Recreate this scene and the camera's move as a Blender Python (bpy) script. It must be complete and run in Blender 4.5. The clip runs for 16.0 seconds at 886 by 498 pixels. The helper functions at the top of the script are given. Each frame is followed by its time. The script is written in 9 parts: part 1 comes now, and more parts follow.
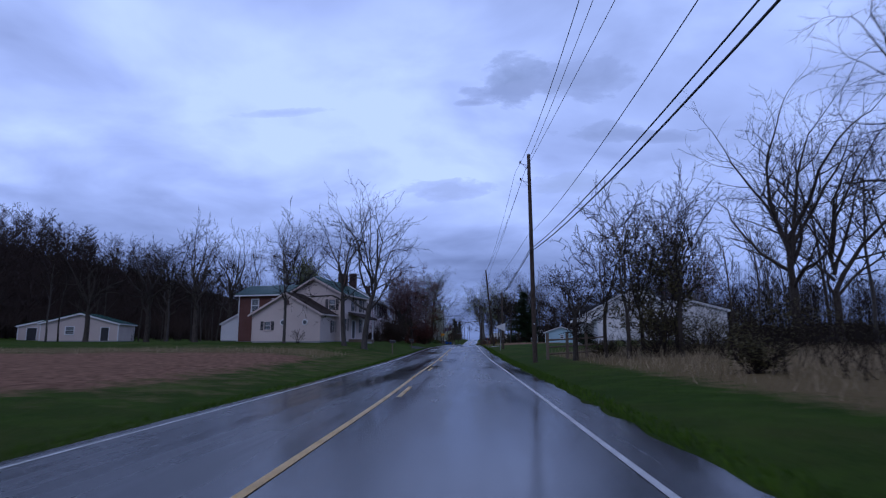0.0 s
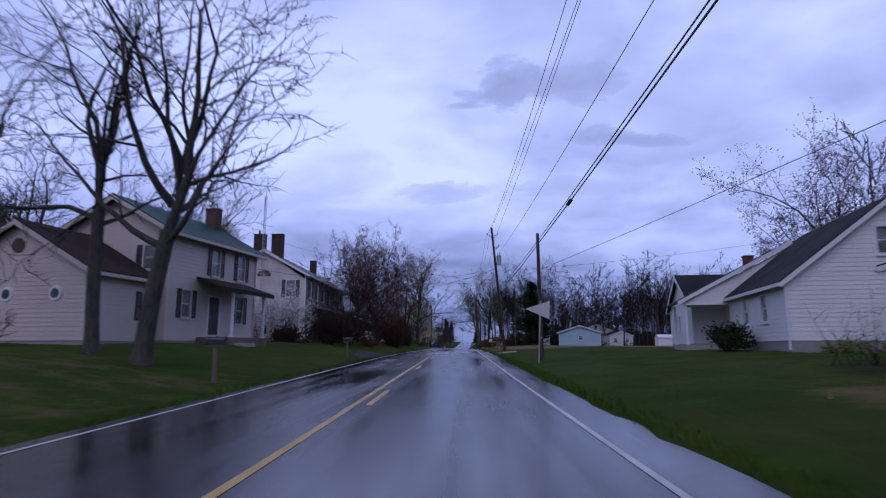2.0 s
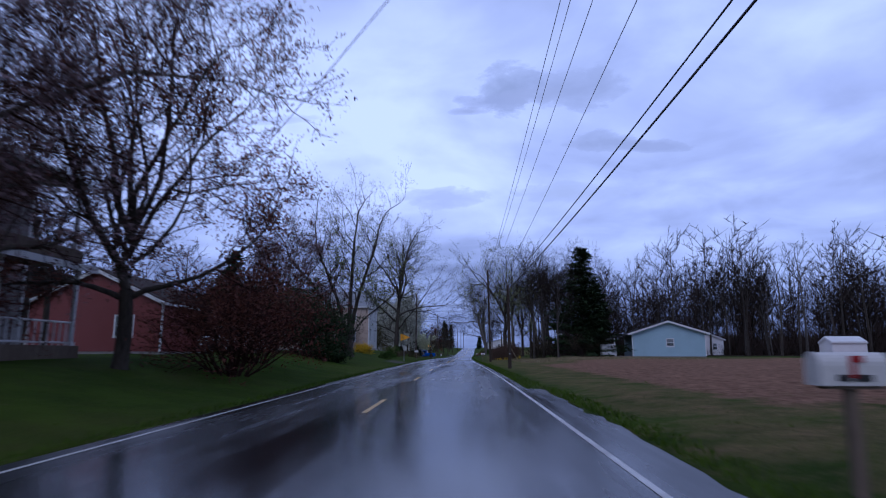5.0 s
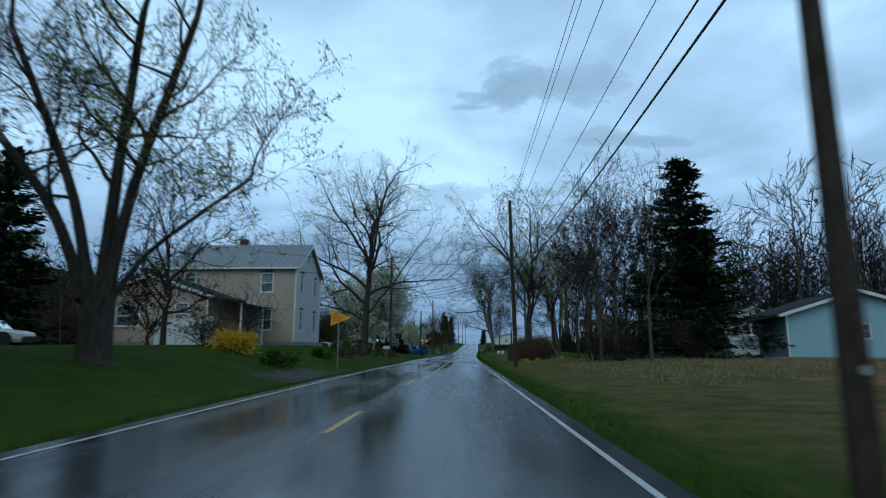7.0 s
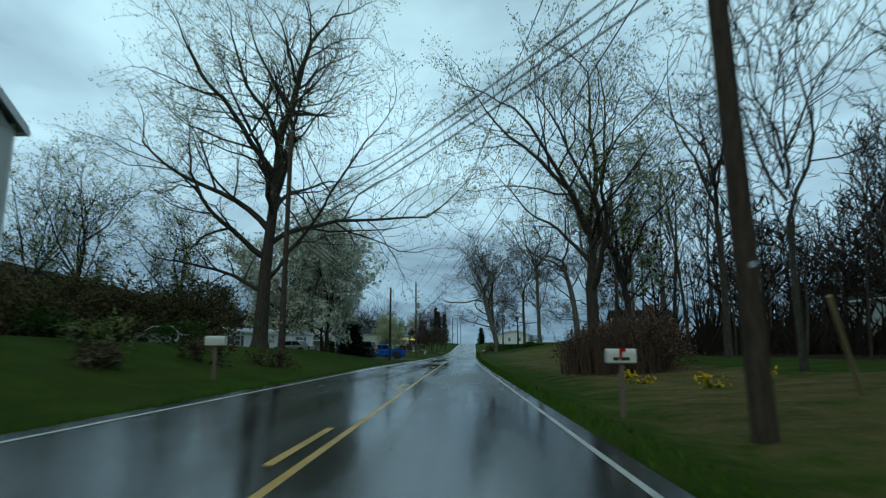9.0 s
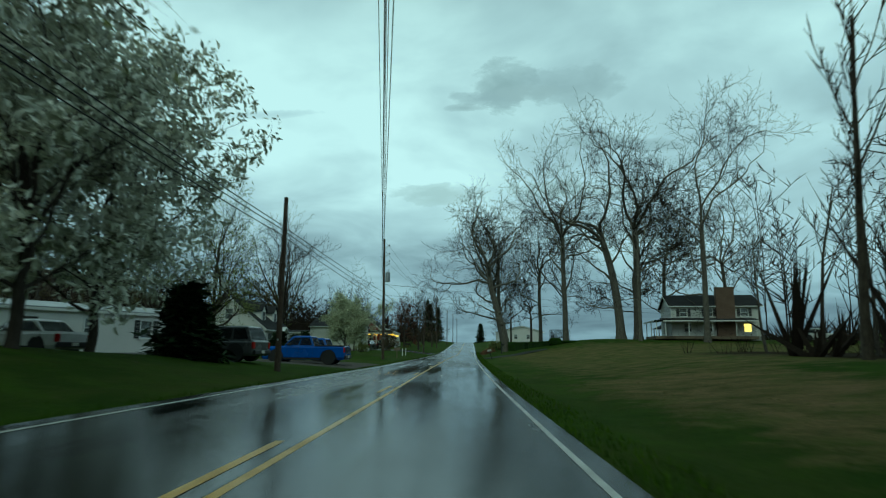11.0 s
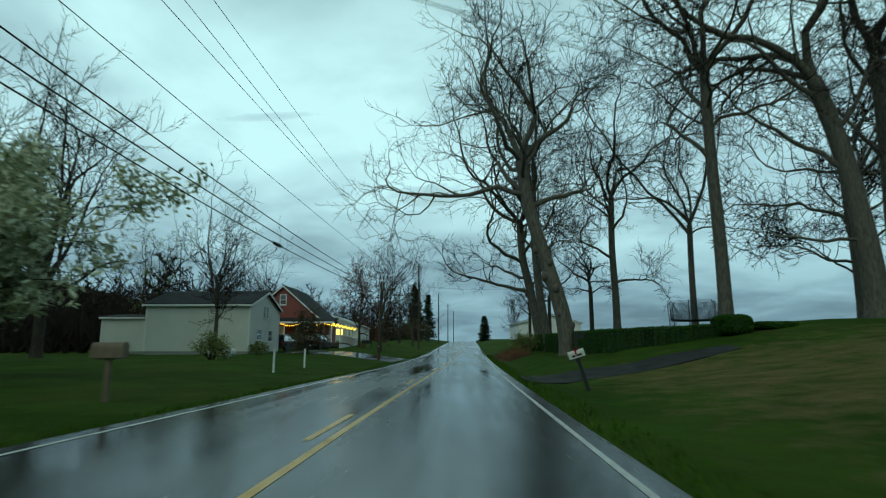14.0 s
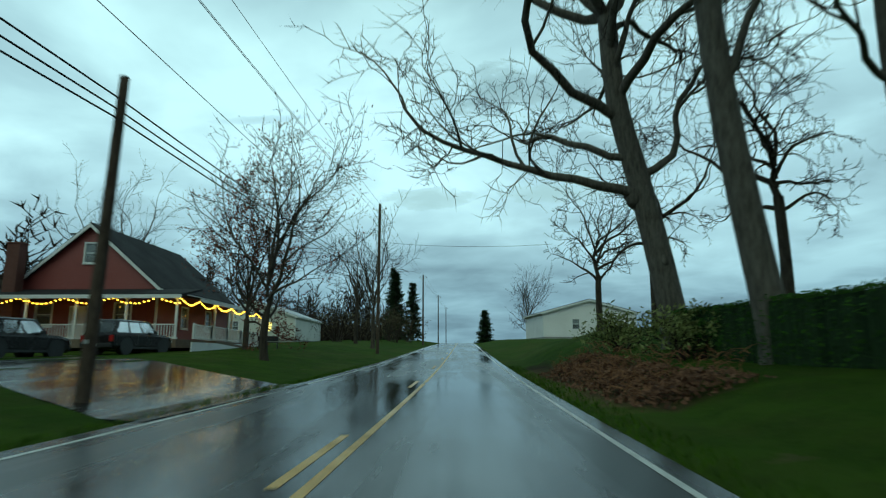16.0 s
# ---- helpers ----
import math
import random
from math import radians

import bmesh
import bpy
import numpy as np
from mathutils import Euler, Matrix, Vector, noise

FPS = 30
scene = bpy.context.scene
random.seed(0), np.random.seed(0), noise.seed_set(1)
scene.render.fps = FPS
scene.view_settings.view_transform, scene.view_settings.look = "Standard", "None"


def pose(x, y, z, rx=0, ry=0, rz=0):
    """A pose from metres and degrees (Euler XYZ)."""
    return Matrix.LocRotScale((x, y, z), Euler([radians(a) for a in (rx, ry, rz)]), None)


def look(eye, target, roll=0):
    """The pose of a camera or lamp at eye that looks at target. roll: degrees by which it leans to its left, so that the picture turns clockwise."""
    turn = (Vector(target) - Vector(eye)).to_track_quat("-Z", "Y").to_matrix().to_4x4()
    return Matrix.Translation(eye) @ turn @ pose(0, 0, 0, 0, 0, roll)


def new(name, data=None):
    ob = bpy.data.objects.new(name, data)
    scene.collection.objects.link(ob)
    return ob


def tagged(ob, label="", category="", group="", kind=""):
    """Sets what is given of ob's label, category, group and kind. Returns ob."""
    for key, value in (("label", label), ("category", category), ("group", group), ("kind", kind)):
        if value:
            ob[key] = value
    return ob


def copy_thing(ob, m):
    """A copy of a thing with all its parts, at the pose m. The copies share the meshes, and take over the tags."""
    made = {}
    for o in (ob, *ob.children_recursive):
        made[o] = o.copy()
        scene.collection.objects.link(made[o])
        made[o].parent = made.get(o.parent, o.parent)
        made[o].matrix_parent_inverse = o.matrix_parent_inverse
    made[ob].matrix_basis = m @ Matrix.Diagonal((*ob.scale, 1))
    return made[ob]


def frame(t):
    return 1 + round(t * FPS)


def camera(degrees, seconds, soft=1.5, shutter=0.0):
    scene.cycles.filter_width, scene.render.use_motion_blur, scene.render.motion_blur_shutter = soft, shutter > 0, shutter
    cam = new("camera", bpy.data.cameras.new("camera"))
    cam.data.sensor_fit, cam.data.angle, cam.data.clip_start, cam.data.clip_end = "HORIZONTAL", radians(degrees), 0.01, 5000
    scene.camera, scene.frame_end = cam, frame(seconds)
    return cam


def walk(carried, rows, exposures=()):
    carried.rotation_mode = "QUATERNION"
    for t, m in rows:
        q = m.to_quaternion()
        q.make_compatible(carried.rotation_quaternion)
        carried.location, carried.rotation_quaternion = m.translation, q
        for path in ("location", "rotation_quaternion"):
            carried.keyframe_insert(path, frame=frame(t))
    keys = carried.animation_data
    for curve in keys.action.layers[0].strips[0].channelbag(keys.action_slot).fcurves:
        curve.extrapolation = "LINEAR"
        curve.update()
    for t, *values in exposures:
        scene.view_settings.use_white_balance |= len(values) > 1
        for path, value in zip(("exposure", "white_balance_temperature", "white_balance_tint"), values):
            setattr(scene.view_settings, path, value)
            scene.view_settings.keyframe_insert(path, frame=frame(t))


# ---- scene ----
cam = camera(73.91, 16.0, 1.15, 0.25)
PATH = [
    (0.0, pose(0.000, 0.000, 1.180, 99.279, 0.107, 2.710)),
    (0.5, pose(-0.116, 9.740, 1.221, 99.227, 0.132, 2.527)),
    (1.0, pose(-0.210, 19.509, 1.263, 99.261, 0.087, 2.260)),
    (1.5, pose(-0.306, 29.314, 1.301, 99.375, -0.007, 2.031)),
    (2.0, pose(-0.386, 39.126, 1.338, 99.537, -0.016, 1.987)),
    (2.5, pose(-0.464, 49.008, 1.503, 99.728, 0.011, 1.973)),
    (3.0, pose(-0.560, 58.978, 1.681, 99.940, -0.038, 1.924)),
    (3.5, pose(-0.642, 68.989, 1.847, 100.069, -0.099, 1.861)),
    (4.0, pose(-0.731, 79.047, 2.011, 100.084, -0.046, 1.856)),
    (6.5, pose(-0.860, 128.815, 2.410, 99.811, -0.006, 2.367)),
    (7.0, pose(-0.927, 138.638, 2.422, 99.678, -0.036, 2.255)),
    (7.5, pose(-0.999, 148.437, 2.415, 99.684, -0.045, 2.126)),
    (8.0, pose(-1.055, 158.256, 2.405, 99.613, -0.018, 1.955)),
    (8.5, pose(-1.102, 168.002, 2.349, 99.675, 0.063, 1.862)),
    (9.0, pose(-1.117, 177.654, 2.282, 99.770, 0.110, 1.776)),
    (9.5, pose(-1.042, 187.214, 2.262, 99.735, 0.008, 1.633)),
    (10.0, pose(-0.950, 196.744, 2.255, 99.704, -0.211, 1.530)),
    (12.5, pose(-0.837, 244.403, 2.161, 99.876, -0.486, 1.420)),
    (13.0, pose(-0.713, 254.079, 2.177, 99.940, -0.238, 1.339)),
    (13.5, pose(-0.638, 263.807, 2.210, 99.846, -0.041, 1.297)),
    (14.0, pose(-0.559, 273.553, 2.269, 99.814, 0.048, 1.248)),
    (14.5, pose(-0.451, 283.342, 2.319, 99.777, 0.111, 1.145)),
    (15.0, pose(-0.334, 293.173, 2.351, 99.836, 0.131, 0.987)),
    (15.5, pose(-0.145, 303.010, 2.385, 99.844, 0.079, 0.868)),
    (16.0, pose(0.000, 312.850, 2.420, 100.127, 0.106, 0.753)),
]
EXPOSURES = [
    (0.0, -0.29, 5150, 20), (1.0, -0.22, 5190, 27), (2.0, -0.14, 5480, 29), (3.0, -0.13, 5420, 32), (4.0, -0.17, 5240, 34), (6.5, 0.0, 5350, -12), (8.0, 0.0, 5850, -24),
    (10.0, 0.0, 6600, -36), (12.5, -0.15, 6900, -50), (14.0, 0.04, 6750, -40), (16.0, 0.14, 6550, -40),
]
walk(cam, PATH, EXPOSURES)

# ---- world: heavy evening cloud over a dim sky ----
SUN_ELEV, SUN_ROT = radians(12), radians(200)
world = bpy.data.worlds.new("world")
scene.world = world
world.use_nodes = True
wn, wl = world.node_tree.nodes, world.node_tree.links
wn.clear()
w_out = wn.new("ShaderNodeOutputWorld")
w_bg = wn.new("ShaderNodeBackground")
w_sky = wn.new("ShaderNodeTexSky")
w_sky.sky_type = "NISHITA"
w_sky.sun_disc = False
w_sky.sun_elevation = SUN_ELEV
w_sky.sun_rotation = SUN_ROT
w_tc = wn.new("ShaderNodeTexCoord")
w_sep = wn.new("ShaderNodeSeparateXYZ")
wl.new(w_tc.outputs["Generated"], w_sep.inputs[0])


def w_math(op, a, b=None, clamp=False):
    n = wn.new("ShaderNodeMath")
    n.operation, n.use_clamp = op, clamp
    for i, v in enumerate((a, b)):
        if v is None:
            continue
        if isinstance(v, (int, float)):
            n.inputs[i].default_value = v
        else:
            wl.new(v, n.inputs[i])
    return n.outputs[0]


def w_ramp(value, stops):
    n = wn.new("ShaderNodeValToRGB")
    el = n.color_ramp.elements
    while len(el) < len(stops):
        el.new(0.5)
    for e, (p, c) in zip(el, stops):
        e.position, e.color = p, (*c, 1)
    wl.new(value, n.inputs[0])
    return n.outputs[0]


def w_mix(fac, a, b):
    n = wn.new("ShaderNodeMix")
    n.data_type = "RGBA"
    for k, v in ((0, fac), (6, a), (7, b)):
        if isinstance(v, (int, float)):
            n.inputs[k].default_value = v
        elif isinstance(v, tuple):
            n.inputs[k].default_value = (*v, 1)
        else:
            wl.new(v, n.inputs[k])
    return n.outputs[2]


def w_noise(vec, scale, detail, rough, distort=0.0):
    n = wn.new("ShaderNodeTexNoise")
    n.inputs["Scale"].default_value = scale
    n.inputs["Detail"].default_value = detail
    n.inputs["Roughness"].default_value = rough
    n.inputs["Distortion"].default_value = distort
    wl.new(vec, n.inputs["Vector"])
    return n.outputs[0]


# clouds lie on a flat deck: project the direction on to a plane overhead
w_up = w_math("ADD", w_math("MAXIMUM", w_sep.outputs[2], 0.0), 0.16)
w_deck = wn.new("ShaderNodeCombineXYZ")
wl.new(w_math("DIVIDE", w_sep.outputs[0], w_up), w_deck.inputs[0])
wl.new(w_math("DIVIDE", w_sep.outputs[1], w_up), w_deck.inputs[1])
w_deck.inputs[2].default_value = 3.7
deck = w_deck.outputs[0]
big = w_noise(deck, 0.8, 4.0, 0.5, 0.3)
fine = w_noise(deck, 2.2, 5.0, 0.5, 0.35)
cover = w_math("ADD", w_math("MULTIPLY", big, 0.60), w_math("MULTIPLY", fine, 0.40))
cloud = w_ramp(cover, [(0.36, (0.30, 0.35, 0.51)), (0.48, (0.45, 0.52, 0.73)), (0.60, (0.64, 0.73, 0.98))])
# the deck darkens towards the horizon; dimmed overhead too, unseen, to lower the light
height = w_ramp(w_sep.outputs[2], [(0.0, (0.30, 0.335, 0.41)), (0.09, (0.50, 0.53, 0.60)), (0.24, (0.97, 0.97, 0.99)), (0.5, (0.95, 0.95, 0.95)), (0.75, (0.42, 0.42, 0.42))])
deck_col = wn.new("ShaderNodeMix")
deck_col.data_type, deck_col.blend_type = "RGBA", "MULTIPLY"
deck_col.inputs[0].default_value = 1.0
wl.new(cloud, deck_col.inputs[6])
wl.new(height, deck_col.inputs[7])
# the unseen deck at the sides and behind is dimmed to weaken the light
ahead = w_ramp(w_math("ADD", w_math("MULTIPLY", w_sep.outputs[1], 0.5), 0.5), [(0.15, (0.78, 0.78, 0.79)), (0.45, (0.72, 0.72, 0.73)), (0.8, (1.0, 1.0, 1.0))])
deck_dir = wn.new("ShaderNodeMix")
deck_dir.data_type, deck_dir.blend_type = "RGBA", "MULTIPLY"
deck_dir.inputs[0].default_value = 1.0
wl.new(deck_col.outputs[2], deck_dir.inputs[6])
wl.new(ahead, deck_dir.inputs[7])


def low_cloud(colour, cx, cy, rx, ry, dark):
    """A ragged scrap of low dark cloud on the deck."""
    sep = wn.new("ShaderNodeSeparateXYZ")
    wl.new(deck, sep.inputs[0])
    u = w_math("DIVIDE", w_math("SUBTRACT", sep.outputs[0], cx), rx)
    v = w_math("DIVIDE", w_math("SUBTRACT", sep.outputs[1], cy), ry)
    d = w_math("SQRT", w_math("ADD", w_math("MULTIPLY", u, u), w_math("MULTIPLY", v, v)))
    edge = w_math("ADD", d, w_math("MULTIPLY", w_math("SUBTRACT", w_noise(deck, 9.0, 5.0, 0.6, 0.3), 0.5), 1.8))
    return w_mix(w_ramp(edge, [(0.25, (0.9, 0.9, 0.9)), (0.8, (0.5, 0.5, 0.5)), (1.5, (0, 0, 0))]), colour, dark)


SCRAPS = (
    (0.125, 1.55, 0.10, 0.12, (0.27, 0.32, 0.45)), (0.09, 1.61, 0.11, 0.05, (0.30, 0.35, 0.50)), (0.31, 1.55, 0.15, 0.11, (0.30, 0.35, 0.50)), (0.20, 1.58, 0.10, 0.05, (0.32, 0.37, 0.52)),
    (0.02, 1.66, 0.07, 0.025, (0.32, 0.37, 0.52)), (0.46, 1.84, 0.16, 0.075, (0.30, 0.35, 0.50)), (0.63, 1.86, 0.14, 0.05, (0.31, 0.36, 0.52)), (-0.56, 1.67, 0.15, 0.03, (0.46, 0.53, 0.75)),
    (-0.09, 2.31, 0.20, 0.12, (0.40, 0.46, 0.63)), (0.42, 2.25, 0.22, 0.10, (0.38, 0.44, 0.60)))
scrap = deck_dir.outputs[2]
for cx, cy, rx, ry, dark in SCRAPS:
    scrap = low_cloud(scrap, cx, cy, rx, ry, dark)
sky_dim = wn.new("ShaderNodeMix")
sky_dim.data_type, sky_dim.blend_type = "RGBA", "MULTIPLY"
sky_dim.inputs[0].default_value = 1.0
wl.new(w_sky.outputs[0], sky_dim.inputs[6])
sky_dim.inputs[7].default_value = (0.08, 0.08, 0.08, 1)
w_total = w_mix(0.97, sky_dim.outputs[2], scrap)
wl.new(w_total, w_bg.inputs[0])
w_bg.inputs[1].default_value = 1.25
wl.new(w_bg.outputs[0], w_out.inputs[0])

sun = new("sun", bpy.data.lights.new("sun", "SUN"))
sun.data.energy, sun.data.angle, sun.data.color = 0.5, radians(40), (1.0, 0.93, 0.86)
sun.matrix_world = look((0, 0, 50), (0 - math.sin(SUN_ROT) * 30, 0 - math.cos(SUN_ROT) * 30, 50 - 30))

# ---- materials ----
def shade(name, rough=0.7, metal=0.0, spec=0.5):
    m = bpy.data.materials.new(name)
    m.use_nodes = True
    b = m.node_tree.nodes["Principled BSDF"]
    b.inputs["Roughness"].default_value = rough
    b.inputs["Metallic"].default_value = metal
    b.inputs["Specular IOR Level"].default_value = spec
    return m, m.node_tree.nodes, m.node_tree.links, b


def node(nodes, links, kind, values=(), **fields):
    n = nodes.new("ShaderNode" + kind)
    for k, v in fields.items():
        n[k] = v
    for k, v in values:
        if hasattr(v, "is_linked"):
            links.new(v, n.inputs[k])
        else:
            n.inputs[k].default_value = v
    return n


def ramp(nodes, links, fac, stops):
    n = nodes.new("ShaderNodeValToRGB")
    el = n.color_ramp.elements
    while len(el) < len(stops):
        el.new(0.5)
    for e, (p, c) in zip(el, stops):
        e.position, e.color = p, (*c, 1)
    links.new(fac, n.inputs[0])
    return n.outputs[0]


def mixc(nodes, links, fac, a, b, mode="MIX"):
    n = nodes.new("ShaderNodeMix")
    n.data_type, n.blend_type = "RGBA", mode
    for k, v in ((0, fac), (6, a), (7, b)):
        if hasattr(v, "is_linked"):
            links.new(v, n.inputs[k])
        elif isinstance(v, tuple):
            n.inputs[k].default_value = (*v, 1)
        else:
            n.inputs[k].default_value = v
    return n.outputs[2]


def noise_of(nodes, links, scale, detail=4.0, rough=0.6, stretch=None, distort=0.0):
    tc = nodes.new("ShaderNodeTexCoord")
    out = tc.outputs["Object"]
    if stretch:
        mp = nodes.new("ShaderNodeMapping")
        mp.inputs["Scale"].default_value = stretch
        links.new(out, mp.inputs[0])
        out = mp.outputs[0]
    n = nodes.new("ShaderNodeTexNoise")
    n.inputs["Scale"].default_value, n.inputs["Detail"].default_value = scale, detail
    n.inputs["Roughness"].default_value, n.inputs["Distortion"].default_value = rough, distort
    links.new(out, n.inputs["Vector"])
    return n.outputs[0]


def bump(nodes, links, bsdf, height, strength, dist):
    n = nodes.new("ShaderNodeBump")
    n.inputs["Strength"].default_value, n.inputs["Distance"].default_value = strength, dist
    links.new(height, n.inputs["Height"])
    links.new(n.outputs[0], bsdf.inputs["Normal"])


def surface(name, base, vary=0.25, rough=0.7, grain=30.0, stain=0.6, metal=0.0, relief=0.3, dist=0.005, stretch=None, spec=0.5, per_object=0.0, dirt=None):
    """A plain surface with grain and stains at two scales."""
    m, nd, lk, b = shade(name, rough, metal, spec)
    lo = tuple(c * (1 - vary) for c in base)
    hi = tuple(min(1.0, c * (1 + vary)) for c in base)
    fine_n = noise_of(nd, lk, grain, 5, 0.65, stretch)
    big_n = noise_of(nd, lk, stain, 4, 0.6)
    c1 = ramp(nd, lk, fine_n, [(0.3, lo), (0.7, hi)])
    low = dirt or tuple(c * (1 - 0.7 * vary) for c in base)
    c2 = mixc(nd, lk, ramp(nd, lk, big_n, [(0.45, (0, 0, 0)), (0.75, (0.55, 0.55, 0.55))]), c1, low)
    if per_object:
        oi = nd.new("ShaderNodeObjectInfo")
        mr = node(nd, lk, "MapRange", (("Value", oi.outputs["Random"]), ("To Min", 1 - per_object), ("To Max", 1 + per_object)))
        c2 = mixc(nd, lk, 1.0, c2, mr.outputs[0], "MULTIPLY")
    lk.new(c2, b.inputs["Base Color"])
    rr = node(nd, lk, "MapRange", (("Value", big_n), ("From Min", 0.3), ("From Max", 0.7), ("To Min", max(0.02, rough - 0.12)), ("To Max", min(1.0, rough + 0.1))))
    lk.new(rr.outputs[0], b.inputs["Roughness"])
    if relief:
        bump(nd, lk, b, fine_n, relief, dist)
    return m


def emitter(name, color, strength):
    m, nd, lk, b = shade(name, 0.4)
    b.inputs["Base Color"].default_value = (*color, 1)
    b.inputs["Emission Color"].default_value = (*color, 1)
    b.inputs["Emission Strength"].default_value = strength
    return m


def make_glass(name, tint=(0.75, 0.8, 0.82)):
    m, nd, lk, b = shade(name, 0.03)
    b.inputs["Base Color"].default_value = (*tint, 1)
    b.inputs["Transmission Weight"].default_value = 0.85
    b.inputs["IOR"].default_value = 1.45
    return m


def make_asphalt():
    m, nd, lk, b = shade("wet_asphalt", 0.3, spec=0.36)
    stone = noise_of(nd, lk, 55, 3, 0.7)
    lane = noise_of(nd, lk, 0.9, 4, 0.6, (1.0, 0.035, 1.0))
    patch = noise_of(nd, lk, 0.22, 5, 0.6, (1.0, 0.35, 1.0))
    c = ramp(nd, lk, stone, [(0.3, (0.009, 0.0092, 0.010)), (0.72, (0.032, 0.0325, 0.034))])
    c = mixc(nd, lk, ramp(nd, lk, patch, [(0.42, (0, 0, 0)), (0.66, (0.6, 0.6, 0.6))]), c, (0.008, 0.0083, 0.009))
    lk.new(c, b.inputs["Base Color"])
    wet = nd.new("ShaderNodeMath")
    wet.operation = "ADD"
    lk.new(lane, wet.inputs[0])
    lk.new(patch, wet.inputs[1])
    rr = node(nd, lk, "MapRange", (("Value", wet.outputs[0]), ("From Min", 0.8), ("From Max", 1.2), ("To Min", 0.07), ("To Max", 0.33)))
    lk.new(rr.outputs[0], b.inputs["Roughness"])
    b.inputs["Coat Weight"].default_value = 0.0
    b.inputs["Coat Roughness"].default_value = 0.16
    bump(nd, lk, b, stone, 0.2, 0.0035)
    return m


def make_ground():
    """Lawn, rough dry grass, tilled soil and gravel, told apart by painted weights."""
    m, nd, lk, b = shade("ground_cover", 0.95, spec=0.03)
    blade = noise_of(nd, lk, 14, 6, 0.75)
    clump = noise_of(nd, lk, 0.9, 5, 0.65)
    wide = noise_of(nd, lk, 0.07, 4, 0.6)
    lawn = ramp(nd, lk, blade, [(0.28, (0.014, 0.029, 0.004)), (0.55, (0.042, 0.074, 0.011)), (0.8, (0.096, 0.140, 0.026))])
    lawn = mixc(nd, lk, ramp(nd, lk, clump, [(0.45, (0, 0, 0)), (0.75, (0.6, 0.6, 0.6))]), lawn, (0.052, 0.074, 0.011))
    lawn = mixc(nd, lk, ramp(nd, lk, wide, [(0.45, (0, 0, 0)), (0.7, (0.5, 0.5, 0.5))]), lawn, (0.024, 0.050, 0.006))
    worn = noise_of(nd, lk, 0.23, 6, 0.7, (1.0, 0.4, 1.0))
    lawn = mixc(nd, lk, ramp(nd, lk, worn, [(0.45, (0, 0, 0)), (0.66, (0.45, 0.45, 0.45))]), lawn, (0.100, 0.098, 0.030))
    lawn = mixc(nd, lk, ramp(nd, lk, noise_of(nd, lk, 0.5, 5, 0.65), [(0.45, (0, 0, 0)), (0.64, (0.6, 0.6, 0.6))]), lawn, (0.066, 0.112, 0.014))
    straw = ramp(nd, lk, blade, [(0.25, (0.075, 0.057, 0.026)), (0.6, (0.22, 0.162, 0.078)), (0.85, (0.38, 0.29, 0.155))])
    soil = ramp(nd, lk, noise_of(nd, lk, 4, 7, 0.7, (1.0, 0.5, 1.0)), [(0.3, (0.10, 0.055, 0.034)), (0.6, (0.29, 0.165, 0.105)), (0.8, (0.44, 0.28, 0.185))])
    gravel = ramp(nd, lk, noise_of(nd, lk, 25, 5, 0.7), [(0.3, (0.05, 0.045, 0.042)), (0.7, (0.20, 0.18, 0.165))])
    litter = ramp(nd, lk, blade, [(0.3, (0.012, 0.009, 0.006)), (0.75, (0.052, 0.038, 0.022))])
    col = lawn
    for name, c in (("dry", straw), ("soil", soil), ("gravel", gravel), ("litter", litter)):
        at = nd.new("ShaderNodeAttribute")
        at.attribute_name = name
        edge = nd.new("ShaderNodeMath")
        edge.operation = "ADD"
        lk.new(at.outputs["Fac"], edge.inputs[0])
        shift = node(nd, lk, "MapRange", (("Value", clump), ("From Min", 0.3), ("From Max", 0.7), ("To Min", -0.3), ("To Max", 0.3)))
        lk.new(shift.outputs[0], edge.inputs[1])
        f = node(nd, lk, "MapRange", (("Value", edge.outputs[0]), ("From Min", 0.24), ("From Max", 0.80)))
        col = mixc(nd, lk, f.outputs[0], col, c)
    lk.new(col, b.inputs["Base Color"])
    bump(nd, lk, b, blade, 0.8, 0.06)
    return m


def make_siding(name, base, rough=0.55):
    return surface(name, base, 0.07, rough, 18, 0.35, relief=0.05, dirt=tuple(c * 0.82 for c in base), stretch=(0.4, 0.4, 3.0))


def make_bark(name, lo, hi, scale=9.0):
    m, nd, lk, b = shade(name, 0.9, spec=0.2)
    ridge = noise_of(nd, lk, scale, 6, 0.7, (1.0, 1.0, 0.22))
    big_n = noise_of(nd, lk, 0.8, 4, 0.6)
    c = ramp(nd, lk, ridge, [(0.3, lo), (0.7, hi)])
    c = mixc(nd, lk, ramp(nd, lk, big_n, [(0.5, (0, 0, 0)), (0.8, (0.5, 0.5, 0.5))]), c, tuple(0.6 * x + 0.02 for x in hi))
    oi = nd.new("ShaderNodeObjectInfo")
    mr = node(nd, lk, "MapRange", (("Value", oi.outputs["Random"]), ("To Min", 0.8), ("To Max", 1.2)))
    c = mixc(nd, lk, 1.0, c, mr.outputs[0], "MULTIPLY")
    lk.new(c, b.inputs["Base Color"])
    bump(nd, lk, b, ridge, 0.7, 0.03)
    return m


